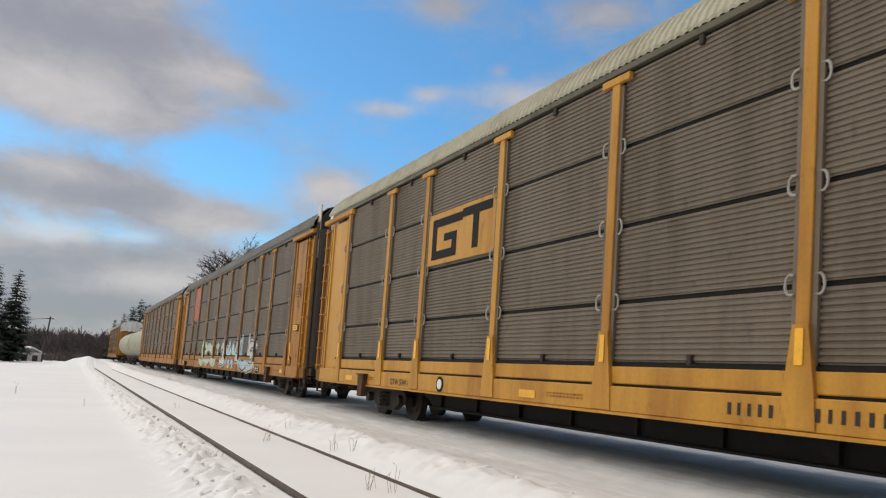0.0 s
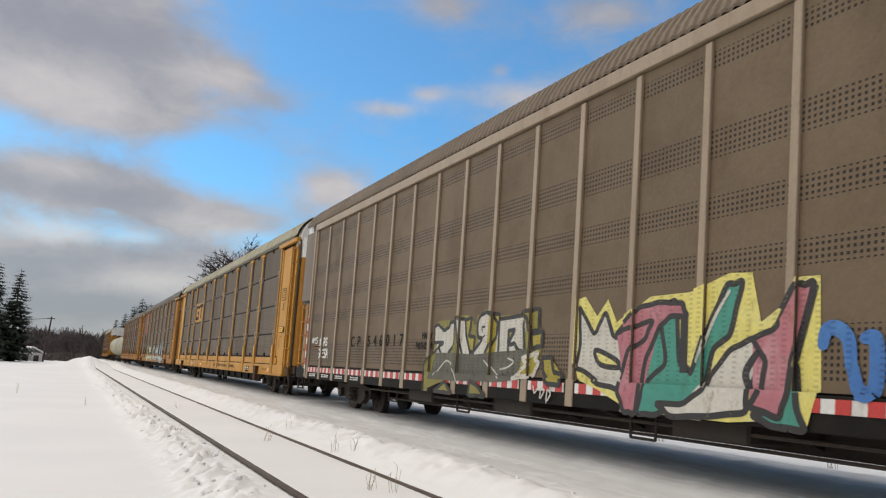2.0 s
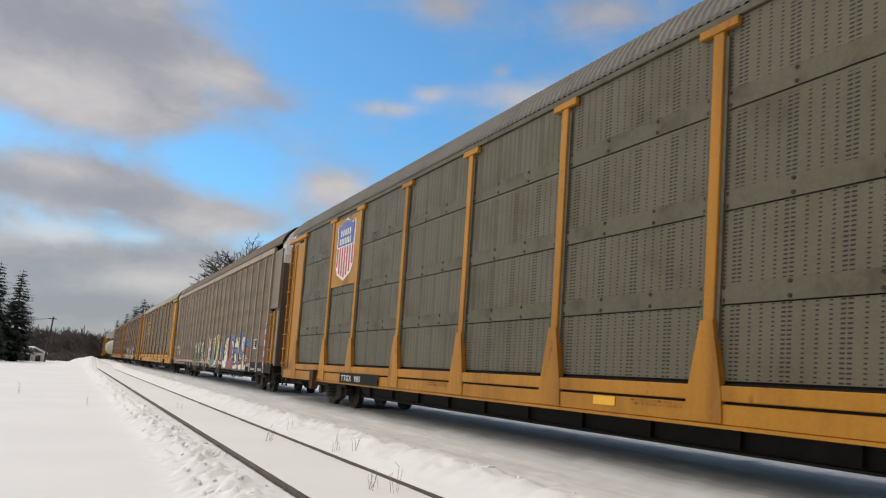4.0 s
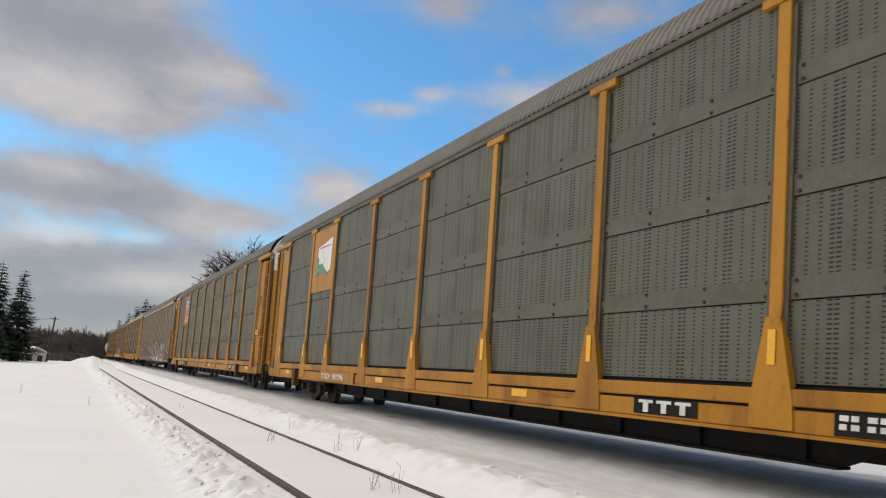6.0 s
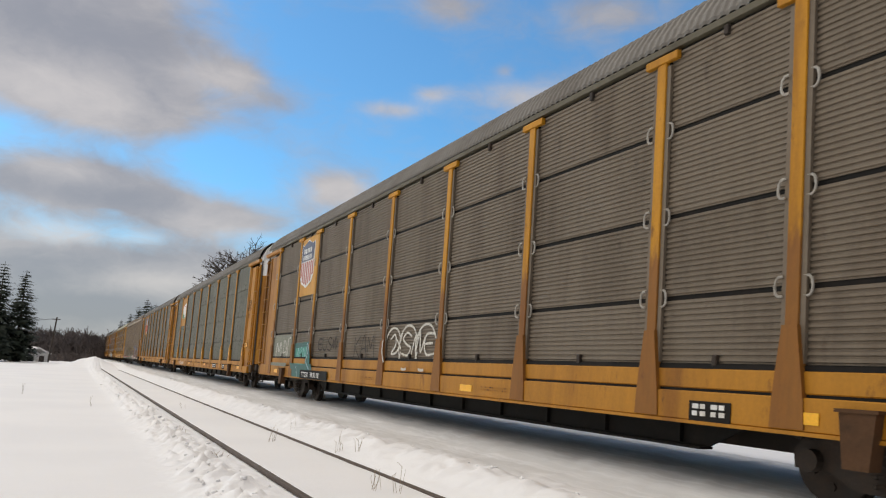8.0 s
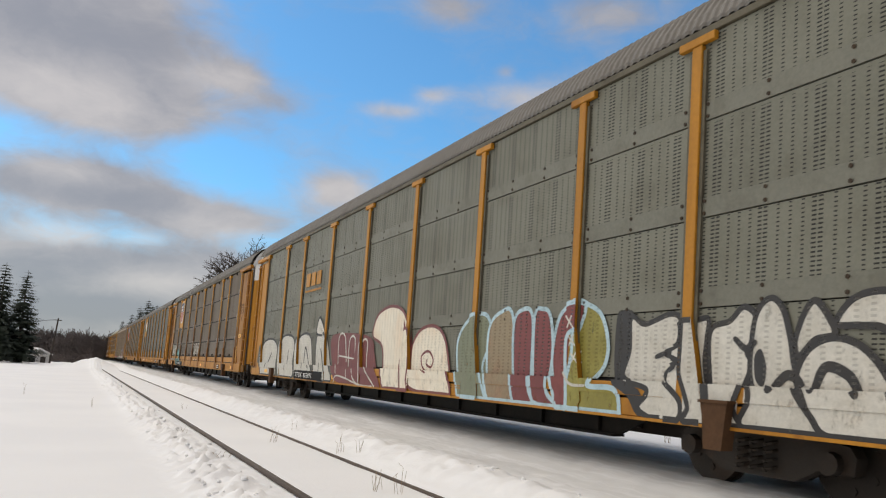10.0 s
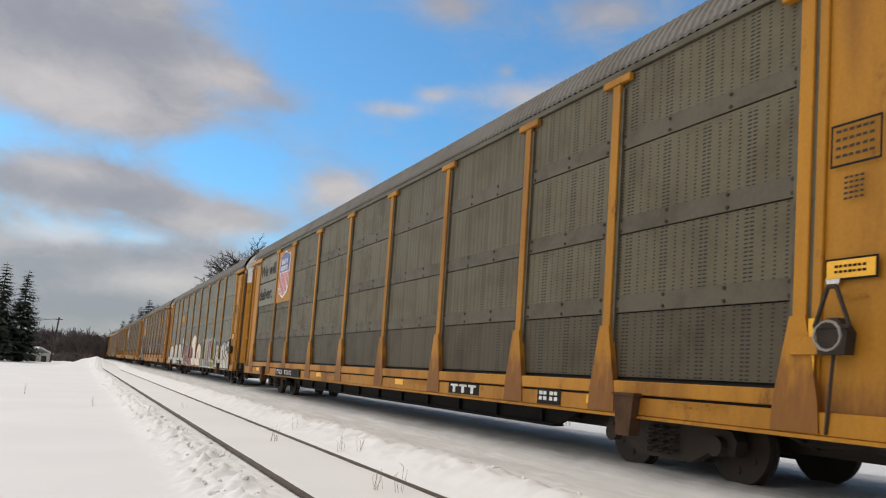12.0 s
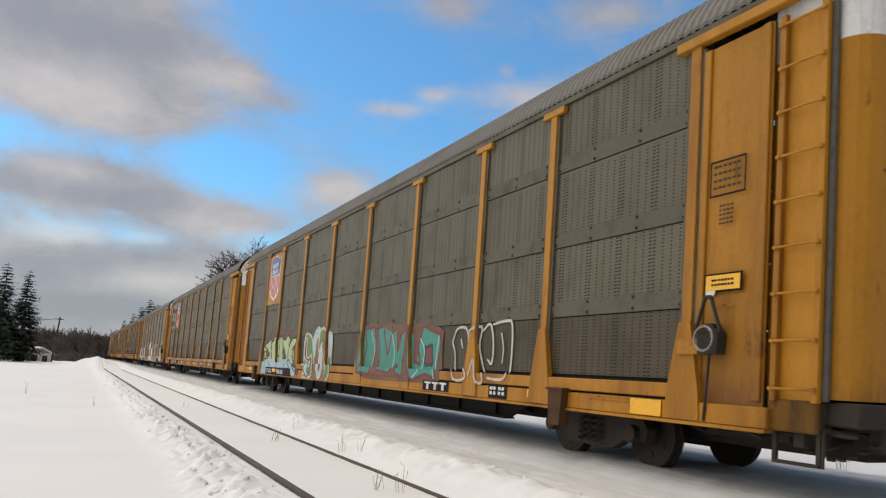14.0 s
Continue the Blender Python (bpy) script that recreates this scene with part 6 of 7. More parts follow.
# the graffiti-covered car
board = plate(car_6, "emblem_board", rect(-6.75, -5.1, 3.28, 3.34), YELLOW, PANEL, "yellow block lettering shapes")
for k in range(3):
    plate(board, "block", rect(-6.7 + k * 0.55, -6.28 + k * 0.55, 3.45, 3.85), YELLOW, PANEL)
number_plate(car_6, "TTGX  853071", -6.9, -4.1)
piece(car_6, (-12.3, 0.2, 0.7, 2.3), "grey, maroon and cream spray-painted letters", "punched", (
    ("blob", GREY_SPRAY, None, [(-0.01, 0.542), (0.136, 0.759), (0.378, 0.772), (0.636, 0.83), (0.706, 0.334), (0.71, -0.104), (0.52, -0.187), (0.099, -0.106)]),
    ("blob", SPRAY_WHITE, SPRAY_BLACK, [(0.05, 0.008), (0.037, 0.643), (0.135, 0.783), (0.21, 0.594), (0.23, -0.052), (0.14, -0.097)]),
    ("blob", SPRAY_WHITE, SPRAY_BLACK, [(0.266, -0.043), (0.253, 0.744), (0.366, 0.784), (0.403, 0.312), (0.403, -0.033)]),
    ("blob", SPRAY_WHITE, SPRAY_BLACK, [(0.43, -0.047), (0.418, 0.712), (0.518, 0.792), (0.559, 0.224), (0.591, -0.124), (0.499, -0.132)]),
    ("blob", SPRAY_WHITE, SPRAY_BLACK, [(0.6, -0.121), (0.575, 0.742), (0.641, 0.81), (0.687, 0.332), (0.71, -0.104)]),
    ("line", SPRAY_BLACK, 0.07, [(0.099, 0.165), (0.151, 0.476)]),
    ("line", SPRAY_BLACK, 0.07, [(0.323, 0.138), (0.333, 0.531)]),
    ("line", SPRAY_BLACK, 0.07, [(0.486, 0.059), (0.489, 0.578), (0.532, 0.22)]),
    ("line", SPRAY_BLACK, 0.07, [(0.628, 0.041), (0.623, 0.619), (0.666, 0.143)]),
    ("blob", SPRAY_WHITE, SPRAY_BLACK, [(0.572, 0.823), (0.588, 1.099), (0.633, 0.811)]),
    ("blob", MAROON, None, [(0.683, 0.661), (0.736, 0.792), (0.921, 0.699), (0.951, 0.353), (0.998, -0.026), (0.962, -0.232), (0.77, -0.208), (0.72, 0.152)]),
    ("line", SPRAY_WHITE, 0.05, [(0.746, 0.158), (0.738, 0.718), (0.774, 0.74), (0.794, 0.341)]),
    ("line", SPRAY_WHITE, 0.05, [(0.813, 0.083), (0.805, 0.647), (0.837, 0.686), (0.846, 0.176), (0.883, -0.065)]),
    ("line", SPRAY_WHITE, 0.05, [(0.889, 0.019), (0.878, 0.597), (0.908, 0.636), (0.913, 0.268), (0.97, -0.036)]),
    ("line", SPRAY_WHITE, 0.04, [(0.748, 0.428), (0.837, 0.386)]),
    ("line", SPRAY_WHITE, 0.04, [(0.737, -0.114), (0.759, 0.115), (0.9, -0.14), (0.959, -0.117)]),
    ("blob", CREAM, MAROON, [(0.935, 0.713), (0.951, 0.992), (1.008, 1.104), (1.065, 1.033), (1.094, 0.796), (1.077, 0.639), (1.109, -0.003), (1.011, -0.037), (0.985, 0.549)]),
    ("blob", CREAM, MAROON, [(1.079, 0.638), (1.105, 0.736), (1.117, 0.014), (1.09, 0.004)]),
    ("blob", CREAM, MAROON, [(1.115, 0.294), (1.118, 0.577), (1.149, 0.761), (1.198, 0.784), (1.234, 0.631), (1.256, 0.249), (1.268, -0.212), (1.219, -0.222), (1.156, -0.122), (1.116, 0.083)]),
    ("line", MAROON, 0.05, [(1.183, 0.236), (1.161, 0.299), (1.156, 0.436), (1.18, 0.49), (1.198, 0.397), (1.192, 0.304), (1.175, 0.335), (1.176, 0.389)]),
))
piece(car_6, (0.2, 7.0, 0.7, 2.3), "olive and maroon letters with pale blue edges", "punched", (
    ("blob", DULL_GREEN, PALE_BLUE, [(0.534, 0.011), (0.502, 0.563), (0.562, 0.836), (0.649, 0.862), (0.679, 0.612), (0.643, 0.324), (0.684, -0.097), (0.733, -0.139), (0.652, -0.164), (0.562, -0.09)]),
    ("blob", TAN_SPRAY, PALE_BLUE, [(0.667, 0.73), (0.717, 0.877), (0.772, 0.826), (0.802, 0.068), (0.777, -0.178), (0.693, -0.151), (0.665, 0.325)]),
    ("blob", MAROON, PALE_BLUE, [(0.779, 0.742), (0.805, 0.874), (0.855, 0.811), (0.864, 0.184), (0.89, -0.155), (0.808, -0.152), (0.785, 0.333)]),
    ("blob", MAROON, PALE_BLUE, [(0.864, 0.798), (0.896, 0.87), (0.925, 0.797), (0.94, 0.493), (0.934, 0.145), (0.981, -0.143), (0.909, -0.149), (0.874, 0.134)]),
    ("blob", OLIVE, PALE_BLUE, [(1.016, 0.886), (1.057, 0.866), (1.098, 0.764), (1.12, 0.535), (1.11, 0.356), (1.075, 0.208), (1.154, 0.186), (1.17, -0.024), (1.161, -0.176), (1.02, -0.203), (1.0, 0.11), (1.021, 0.492)]),
    ("blob", MAROON, PALE_BLUE, [(0.941, 0.543), (0.96, 0.791), (1.003, 0.889), (1.045, 0.869), (1.03, 0.681), (1.0, 0.564), (1.008, -0.124), (0.976, -0.087), (0.943, 0.294)]),
    ("line", SPRAY_WHITE, 0.03, [(0.996, 0.784), (1.021, 0.683)]),
    ("line", SPRAY_WHITE, 0.03, [(1.015, 0.78), (1.002, 0.685)]),
    ("line", SPRAY_WHITE, 0.03, [(1.007, 0.612), (1.031, 0.529)]),
    ("line", SPRAY_WHITE, 0.03, [(1.026, 0.62), (1.012, 0.53)]),
    ("line", SPRAY_WHITE, 0.03, [(1.018, 0.468), (1.041, 0.388)]),
    ("line", SPRAY_WHITE, 0.03, [(1.038, 0.482), (1.023, 0.388)]),
    ("line", SPRAY_WHITE, 0.04, [(0.996, 0.3), (1.021, 0.208), (1.067, 0.201)]),
))
piece(car_6, (6.8, 11.9, 0.65, 2.4), "large white spray-painted letters with heavy black edges", "punched", (
    ("blob", SPRAY_BLACK, None, [(0.227, 0.699), (0.254, 0.761), (0.294, 0.711), (0.287, 0.398), (0.254, 0.258), (0.331, 0.209), (0.366, -0.045), (0.396, -0.163), (0.33, -0.147), (0.282, 0.195), (0.23, 0.268)]),
    ("blob", SPRAY_WHITE, SPRAY_BLACK, [(0.282, 0.705), (0.33, 0.652), (0.413, 0.71), (0.454, 0.654), (0.453, 0.51), (0.402, 0.456), (0.45, 0.402), (0.405, 0.306), (0.464, 0.155), (0.46, -0.055), (0.405, -0.167), (0.368, -0.125), (0.33, 0.095), (0.36, 0.213), (0.265, 0.287), (0.281, 0.475)]),
    ("fill", SPRAY_WHITE, SPRAY_BLACK, [(0.462, 0.66), (0.525, 0.663), (0.519, 0.404), (0.535, 0.133), (0.547, -0.071), (0.477, -0.075), (0.489, 0.125), (0.46, 0.331)]),
    ("blob", SPRAY_WHITE, SPRAY_BLACK, [(0.531, 0.576), (0.583, 0.646), (0.617, 0.724), (0.65, 0.658), (0.644, 0.535), (0.629, 0.465), (0.64, 0.375), (0.609, 0.147), (0.627, -0.078), (0.549, -0.09), (0.54, 0.201)]),
    ("blob", SPRAY_WHITE, SPRAY_BLACK, [(0.646, 0.658), (0.678, 0.762), (0.708, 0.703), (0.728, 0.531), (0.743, 0.35), (0.787, 0.122), (0.804, -0.053), (0.635, -0.079), (0.647, 0.201), (0.637, 0.375)]),
    ("blob", SPRAY_BLACK, None, [(0.647, 0.433), (0.662, 0.478), (0.676, 0.377), (0.67, 0.27), (0.651, 0.306)]),
    ("blob", SPRAY_WHITE, SPRAY_BLACK, [(0.738, 0.515), (0.754, 0.657), (0.777, 0.731), (0.805, 0.643), (0.817, 0.55), (0.779, 0.523), (0.748, 0.44)]),
    ("blob", SPRAY_WHITE, SPRAY_BLACK, [(0.751, 0.405), (0.779, 0.499), (0.823, 0.532), (0.875, 0.474), (0.921, 0.309), (0.937, 0.103), (0.931, -0.105), (0.821, -0.072), (0.785, 0.121), (0.745, 0.285)]),
    ("blob", SPRAY_WHITE, SPRAY_BLACK, [(0.82, 0.607), (0.852, 0.728), (0.909, 0.755), (0.975, 0.699), (0.994, 0.518), (0.942, 0.494), (0.904, 0.577), (0.864, 0.591)]),
    ("blob", SPRAY_WHITE, SPRAY_BLACK, [(0.934, 0.415), (0.986, 0.467), (1.044, 0.322), (1.063, 0.043), (1.034, -0.133), (0.958, -0.118), (0.947, 0.106)]),
    ("line", SPRAY_BLACK, 0.10, [(0.692, 0.254), (0.722, 0.334), (0.747, 0.306), (0.772, 0.177)]),
    ("line", SPRAY_BLACK, 0.10, [(0.782, 0.265), (0.803, 0.383), (0.847, 0.343), (0.868, 0.249)]),
    ("line", SPRAY_BLACK, 0.06, [(0.402, 0.456), (0.373, 0.43)]),
    ("line", SPRAY_BLACK, 0.06, [(0.405, 0.306), (0.446, 0.366)]),
    ("line", SPRAY_BLACK, 0.07, [(0.599, 0.538), (0.628, 0.478), (0.648, 0.516)]),
))
hand_brake(car_6)

# the slogan car
for z0, z1 in ((4.09, 4.97), (3.20, 4.03)):
    plate(car_7, "sign_panel", rect(-11.90, -9.33, z0, z1), SLOGAN, PANEL - 0.008, "pale sign panel with a dark slogan")
writing(car_7, "We will", -11.85, 4.30, 0.44, BLACK, PANEL - 0.016, 1.22, "slogan", 0.011)
writing(car_7, "deliver.", -11.85, 3.42, 0.44, BLACK, PANEL - 0.016, 1.18, "slogan", 0.011)
shield(car_7, -8.88, -7.55, 3.30, 4.92)
number_plate(car_7, "TTGX   973610", -7.88, -4.95)
brand_plate(car_7, 4.9, 6.0)
hand_brake(car_7)

# the last car in view
shield(car_8, -8.85, -7.50, 3.30, 4.92)
number_plate(car_8, "TTGX        986688", -8.05, -4.75)
plate(car_8, "reflector", rect(-7.05, -6.6, 0.79, 0.90), YELLOW_BRIGHT, -1.672, "orange-yellow reflector")
piece(car_8, (-8.98, -4.28, 0.75, 2.1), "pale green and blue spray-painted letters", "punched", (
    ("blob", FAINT_RED, None, [(-0.016, -0.057), (-0.046, 0.393), (-0.018, 0.773), (0.224, 0.952), (0.343, 1.016), (0.557, 1.01), (0.742, 1.004), (0.954, 0.908), (0.972, 0.587), (0.94, 0.429), (1.038, 0.18), (1.02, 0.0), (-0.002, -0.144)]),
    ("fill", LIME, SPRAY_BLACK, [(0.0, 0.696), (0.212, 0.84), (0.25, 0.265), (0.33, 0.058), (0.029, 0.024), (0.163, 0.315), (0.038, 0.381), (0.017, 0.53), (0.136, 0.558)]),
    ("fill", LIME, SPRAY_BLACK, [(0.232, 0.753), (0.354, 0.905), (0.365, 0.595), (0.334, 0.272), (0.361, 0.062), (0.258, 0.046), (0.27, 0.404)]),
    ("fill", LIME, SPRAY_BLACK, [(0.339, 0.894), (0.499, 0.937), (0.414, 0.804), (0.459, 0.424), (0.511, 0.426), (0.512, 0.087), (0.376, 0.065), (0.325, 0.406)]),
    ("fill", LIME, SPRAY_BLACK, [(0.479, 0.907), (0.551, 0.897), (0.598, 0.416), (0.667, 0.181), (0.605, 0.071), (0.545, 0.339), (0.498, 0.084)]),
    ("fill", LIME, SPRAY_BLACK, [(0.555, 0.865), (0.646, 0.822), (0.703, 0.934), (0.777, 0.835), (0.754, 0.653), (0.78, 0.185), (0.723, 0.12), (0.685, 0.419), (0.627, 0.611), (0.66, 0.347)]),
    ("blob", LIME, SPRAY_BLACK, [(0.76, 0.641), (0.829, 0.828), (0.936, 0.846), (0.914, 0.698), (0.851, 0.581), (0.868, 0.426), (0.926, 0.216), (1.011, 0.176), (1.023, 0.066), (0.874, 0.09), (0.784, 0.242), (0.752, 0.422)]),
    ("fill", PALE_BLUE, None, [(0.05, 0.322), (0.246, 0.369), (0.337, 0.306), (0.51, 0.381), (0.642, 0.328), (0.767, 0.365), (0.867, 0.344), (0.921, 0.204), (1.016, 0.156), (1.028, 0.047), (0.997, -0.021), (0.768, 0.014), (0.304, -0.081), (-0.014, -0.101), (0.007, 0.096)]),
    ("line", SPRAY_WHITE, 0.025, [(0.212, 0.84), (0.25, 0.265), (0.306, 0.067)]),
    ("line", SPRAY_WHITE, 0.025, [(0.414, 0.804), (0.452, 0.424), (0.512, 0.413)]),
    ("line", SPRAY_WHITE, 0.025, [(0.551, 0.884), (0.608, 0.416), (0.664, 0.181)]),
    ("line", SPRAY_WHITE, 0.025, [(0.754, 0.653), (0.78, 0.196)]),
    ("line", SPRAY_BLACK, 0.05, [(-0.014, -0.101), (0.007, 0.096), (0.055, 0.307), (0.038, 0.381)]),
    ("line", SPRAY_BLACK, 0.05, [(0.25, 0.265), (0.33, 0.058)]),
    ("line", SPRAY_BLACK, 0.05, [(0.502, 0.413), (0.513, 0.074)]),
    ("line", SPRAY_BLACK, 0.05, [(0.865, 0.426), (0.926, 0.216), (1.027, 0.067)]),
    ("blob", MAROON, SPRAY_BLACK, [(0.09, 0.456), (0.137, 0.529), (0.2, 0.472), (0.142, 0.399)]),
    ("line", SPRAY_BLACK, 0.05, [(0.708, 0.118), (0.733, 0.277), (0.787, 0.339), (0.859, 0.153)]),
))
piece(car_8, (-4.08, 1.42, 0.7, 2.3), "green, pale blue and brown spray-painted letters", "punched", (
    ("blob", BROWN_SPRAY, None, [(0.087, 0.563), (0.117, 0.804), (0.203, 0.768), (0.273, 0.847), (0.338, 0.913), (0.454, 0.868), (0.516, 0.834), (0.582, 0.712), (0.593, 0.073), (0.526, -0.067), (0.365, -0.099), (0.232, -0.057), (0.123, -0.014), (0.152, 0.206), (0.109, 0.32)]),
    ("blob", GREEN_SPRAY, SPRAY_WHITE, [(0.093, 0.359), (0.083, 0.687), (0.116, 0.813), (0.204, 0.756), (0.251, 0.591), (0.276, 0.406), (0.293, 0.193), (0.275, 0.038), (0.191, -0.06), (0.123, -0.003), (0.155, 0.207), (0.115, 0.241)]),
    ("blob", MAROON, SPRAY_WHITE, [(0.099, 0.4), (0.098, 0.644), (0.126, 0.721), (0.141, 0.418), (0.195, 0.365), (0.235, 0.42), (0.244, 0.221), (0.166, 0.294)]),
    ("blob", PALE_BLUE, SPRAY_WHITE, [(0.244, 0.61), (0.251, 0.718), (0.287, 0.851), (0.338, 0.909), (0.364, 0.825), (0.353, 0.68), (0.335, 0.761), (0.306, 0.651), (0.296, 0.407), (0.271, 0.435)]),
    ("blob", GREEN_SPRAY, SPRAY_WHITE, [(0.364, 0.818), (0.404, 0.89), (0.446, 0.844), (0.459, 0.671), (0.414, 0.584), (0.376, 0.478), (0.355, 0.548)]),
    ("blob", PALE_BLUE, SPRAY_WHITE, [(0.375, 0.206), (0.376, 0.478), (0.402, 0.606), (0.441, 0.608), (0.471, 0.477), (0.479, 0.225), (0.47, 0.098), (0.443, 0.033), (0.4, 0.039)]),
    ("blob", MAROON, SPRAY_WHITE, [(0.413, 0.148), (0.409, 0.411), (0.426, 0.484), (0.449, 0.38), (0.454, 0.157), (0.433, 0.104)]),
    ("blob", PALE_BLUE, BROWN_SPRAY, [(0.144, 0.166), (0.21, 0.348), (0.227, 0.218), (0.202, 0.131), (0.229, 0.089), (0.208, 0.028)]),
    ("line", SPRAY_WHITE, 0.035, [(0.475, 0.846), (0.514, 0.804), (0.525, 0.538), (0.503, 0.414), (0.525, 0.173)]),
    ("line", MAROON, 0.05, [(0.309, 0.408), (0.323, 0.198), (0.356, 0.067)]),
    ("blob", PALE_BLUE, SPRAY_WHITE, [(0.516, 0.788), (0.573, 0.744), (0.578, 0.418), (0.541, 0.41), (0.526, 0.599)]),
    ("blob", GREEN_SPRAY, SPRAY_WHITE, [(0.529, 0.354), (0.576, 0.388), (0.592, 0.13), (0.544, -0.001)]),
))
piece(car_8, (1.2, 8.6, 0.7, 2.1), "teal letters with brown edges beside white outlined ones", "punched", (
    ("blob", FAINT_RED, None, [(0.037, 0.913), (0.18, 1.001), (0.333, 0.905), (0.444, 0.928), (0.514, 0.956), (0.62, 0.835), (0.626, 0.682), (0.616, 0.251), (0.621, 0.134), (0.38, 0.109), (0.037, 0.175)]),
    ("fill", TEAL, MAROON, [(0.06, 0.927), (0.135, 0.935), (0.167, 0.621), (0.146, 0.326), (0.13, 0.181), (0.017, 0.209), (0.061, 0.378), (0.079, 0.625)]),
    ("fill", TEAL, MAROON, [(0.166, 0.916), (0.212, 0.946), (0.23, 0.731), (0.261, 0.504), (0.285, 0.834), (0.319, 0.892), (0.334, 0.559), (0.361, 0.819), (0.411, 0.835), (0.406, 0.557), (0.396, 0.194), (0.353, 0.21), (0.334, 0.348), (0.292, 0.214), (0.196, 0.263), (0.194, 0.561)]),
    ("fill", TEAL, MAROON, [(0.42, 0.849), (0.446, 0.803), (0.455, 0.41), (0.495, 0.366), (0.478, 0.604), (0.505, 0.896), (0.606, 0.773), (0.617, 0.661), (0.604, 0.336), (0.613, 0.179), (0.55, 0.229), (0.456, 0.135), (0.427, 0.359)]),
    ("fill", MAROON, SPRAY_BLACK, [(0.521, 0.601), (0.564, 0.626), (0.574, 0.376), (0.53, 0.361)]),
    ("line", PALE_BLUE, 0.035, [(0.115, 0.866), (0.15, 0.562), (0.13, 0.264)]),
    ("line", PALE_BLUE, 0.035, [(0.281, 0.835), (0.314, 0.506), (0.3, 0.29)]),
    ("line", PALE_BLUE, 0.035, [(0.49, 0.723), (0.519, 0.555), (0.509, 0.321), (0.47, 0.172)]),
    ("line", PALE_BLUE, 0.035, [(0.604, 0.751), (0.592, 0.378), (0.605, 0.185)]),
    ("line", SPRAY_WHITE, 0.05, [(0.682, 0.667), (0.703, 0.827), (0.748, 0.831), (0.764, 0.666), (0.758, 0.397), (0.774, 0.223), (0.712, 0.206), (0.699, 0.511), (0.682, 0.655)]),
    ("line", SPRAY_WHITE, 0.05, [(0.772, 0.734), (0.793, 0.812), (0.826, 0.826), (0.82, 0.586), (0.856, 0.21), (0.823, 0.2), (0.809, 0.44), (0.789, 0.245)]),
    ("line", SPRAY_WHITE, 0.05, [(0.834, 0.794), (0.864, 0.864), (0.881, 0.651), (0.879, 0.411), (0.86, 0.444)]),
    ("line", SPRAY_WHITE, 0.05, [(0.878, 0.859), (0.933, 0.887), (0.957, 0.834), (0.96, 0.421), (0.945, 0.235), (0.88, 0.235)]),
    ("line", SPRAY_WHITE, 0.04, [(0.726, 0.702), (0.737, 0.59)]),
    ("line", SPRAY_WHITE, 0.04, [(0.915, 0.747), (0.926, 0.58), (0.923, 0.416)]),
))
brand_plate(car_8, 5.2, 6.3)
plate(car_8, "reflector", rect(11.2, 11.72, 0.72, 0.90), YELLOW_BRIGHT, -1.64, "orange-yellow reflector")
hand_brake(car_8)

# the car ahead
graffiti(car_b, -5.1, -0.5, 0.80, 1.9, (2, 8, 1), LIME, PALE_BLUE, None, "pale green spray-painted letters", 0.25, 6, SPRAY_WHITE, None)
graffiti(car_b, 0.8, 7.6, 0.80, 1.95, (7, 6, 0, 1, 5), SPRAY_WHITE, SPRAY_BLACK, PALE_BLUE, "white and grey spray-painted letters", 0.3, 8, PALE_BLUE, None)
plate(car_b, "end_board", rect(13.40, 13.74, 4.20, 5.80), FADED_WHITE, -1.44, "tall rust-stained white board at the end", 0.03)
plate(car_b, "emblem_board", rect(-9.12, -7.15, 3.16, 4.96), ORANGE_RED, PANEL - 0.01, "faded orange emblem board")

# ---- cars further up the train ----
def tank_car(label):
    car = thing("tank_car", label, "freight car", "cars of the train")
    bm = bmesh.new()
    rod(bm, (0, -8.3, 2.55), (0, 8.3, 2.55), 1.5, 28)
    for s in (-1, 1):
        rod(bm, (0, s * 8.3, 2.55), (0, s * 8.75, 2.55), 1.5, 28, 1.0)
    part("tank", bm, ROOF_CREAM, car, "dirty cream tank")
    part("walkway", boxed(-0.9, 0.9, -1.6, 1.6, 4.05, 4.12), SOOT, car)
    bm = bmesh.new()
    rod(bm, (0, 0, 4.0), (0, 0, 4.5), 0.4, 16)
    part("dome", bm, WHITE, car)
    for x in (-0.9, 0.9):
        bm = bmesh.new()
        for y in (-1.6, 0, 1.6):
            rod(bm, (x, y, 4.1), (x, y, 4.95), 0.03, 6)
        for z in (4.5, 4.95):
            rod(bm, (x, -1.6, z), (x, 1.6, z), 0.03, 6)
        part("railing", bm, WHITE, car)
    part("underframe", boxed(-0.35, 0.35, -8.8, 8.8, 0.75, 1.15), SOOT, car)
    add_trucks(car, 6.3)
    return car


place(tank_car("dirty white tank car with a railed walkway"), GAPS[0] + 57.4 + 9.2)
place(tank_car("dirty white tank car with a railed walkway"), GAPS[0] + 57.4 + 9.2 + 18.4)
car_d = place(copy_thing(car_c, pose(0, 0, 0)), GAPS[0] + 57.4 + 36.8 + 14.3)
repaint(car_d, "roof", ROOF_CREAM)
tagged(car_d, "far yellow-brown car carrier with a cream roof")


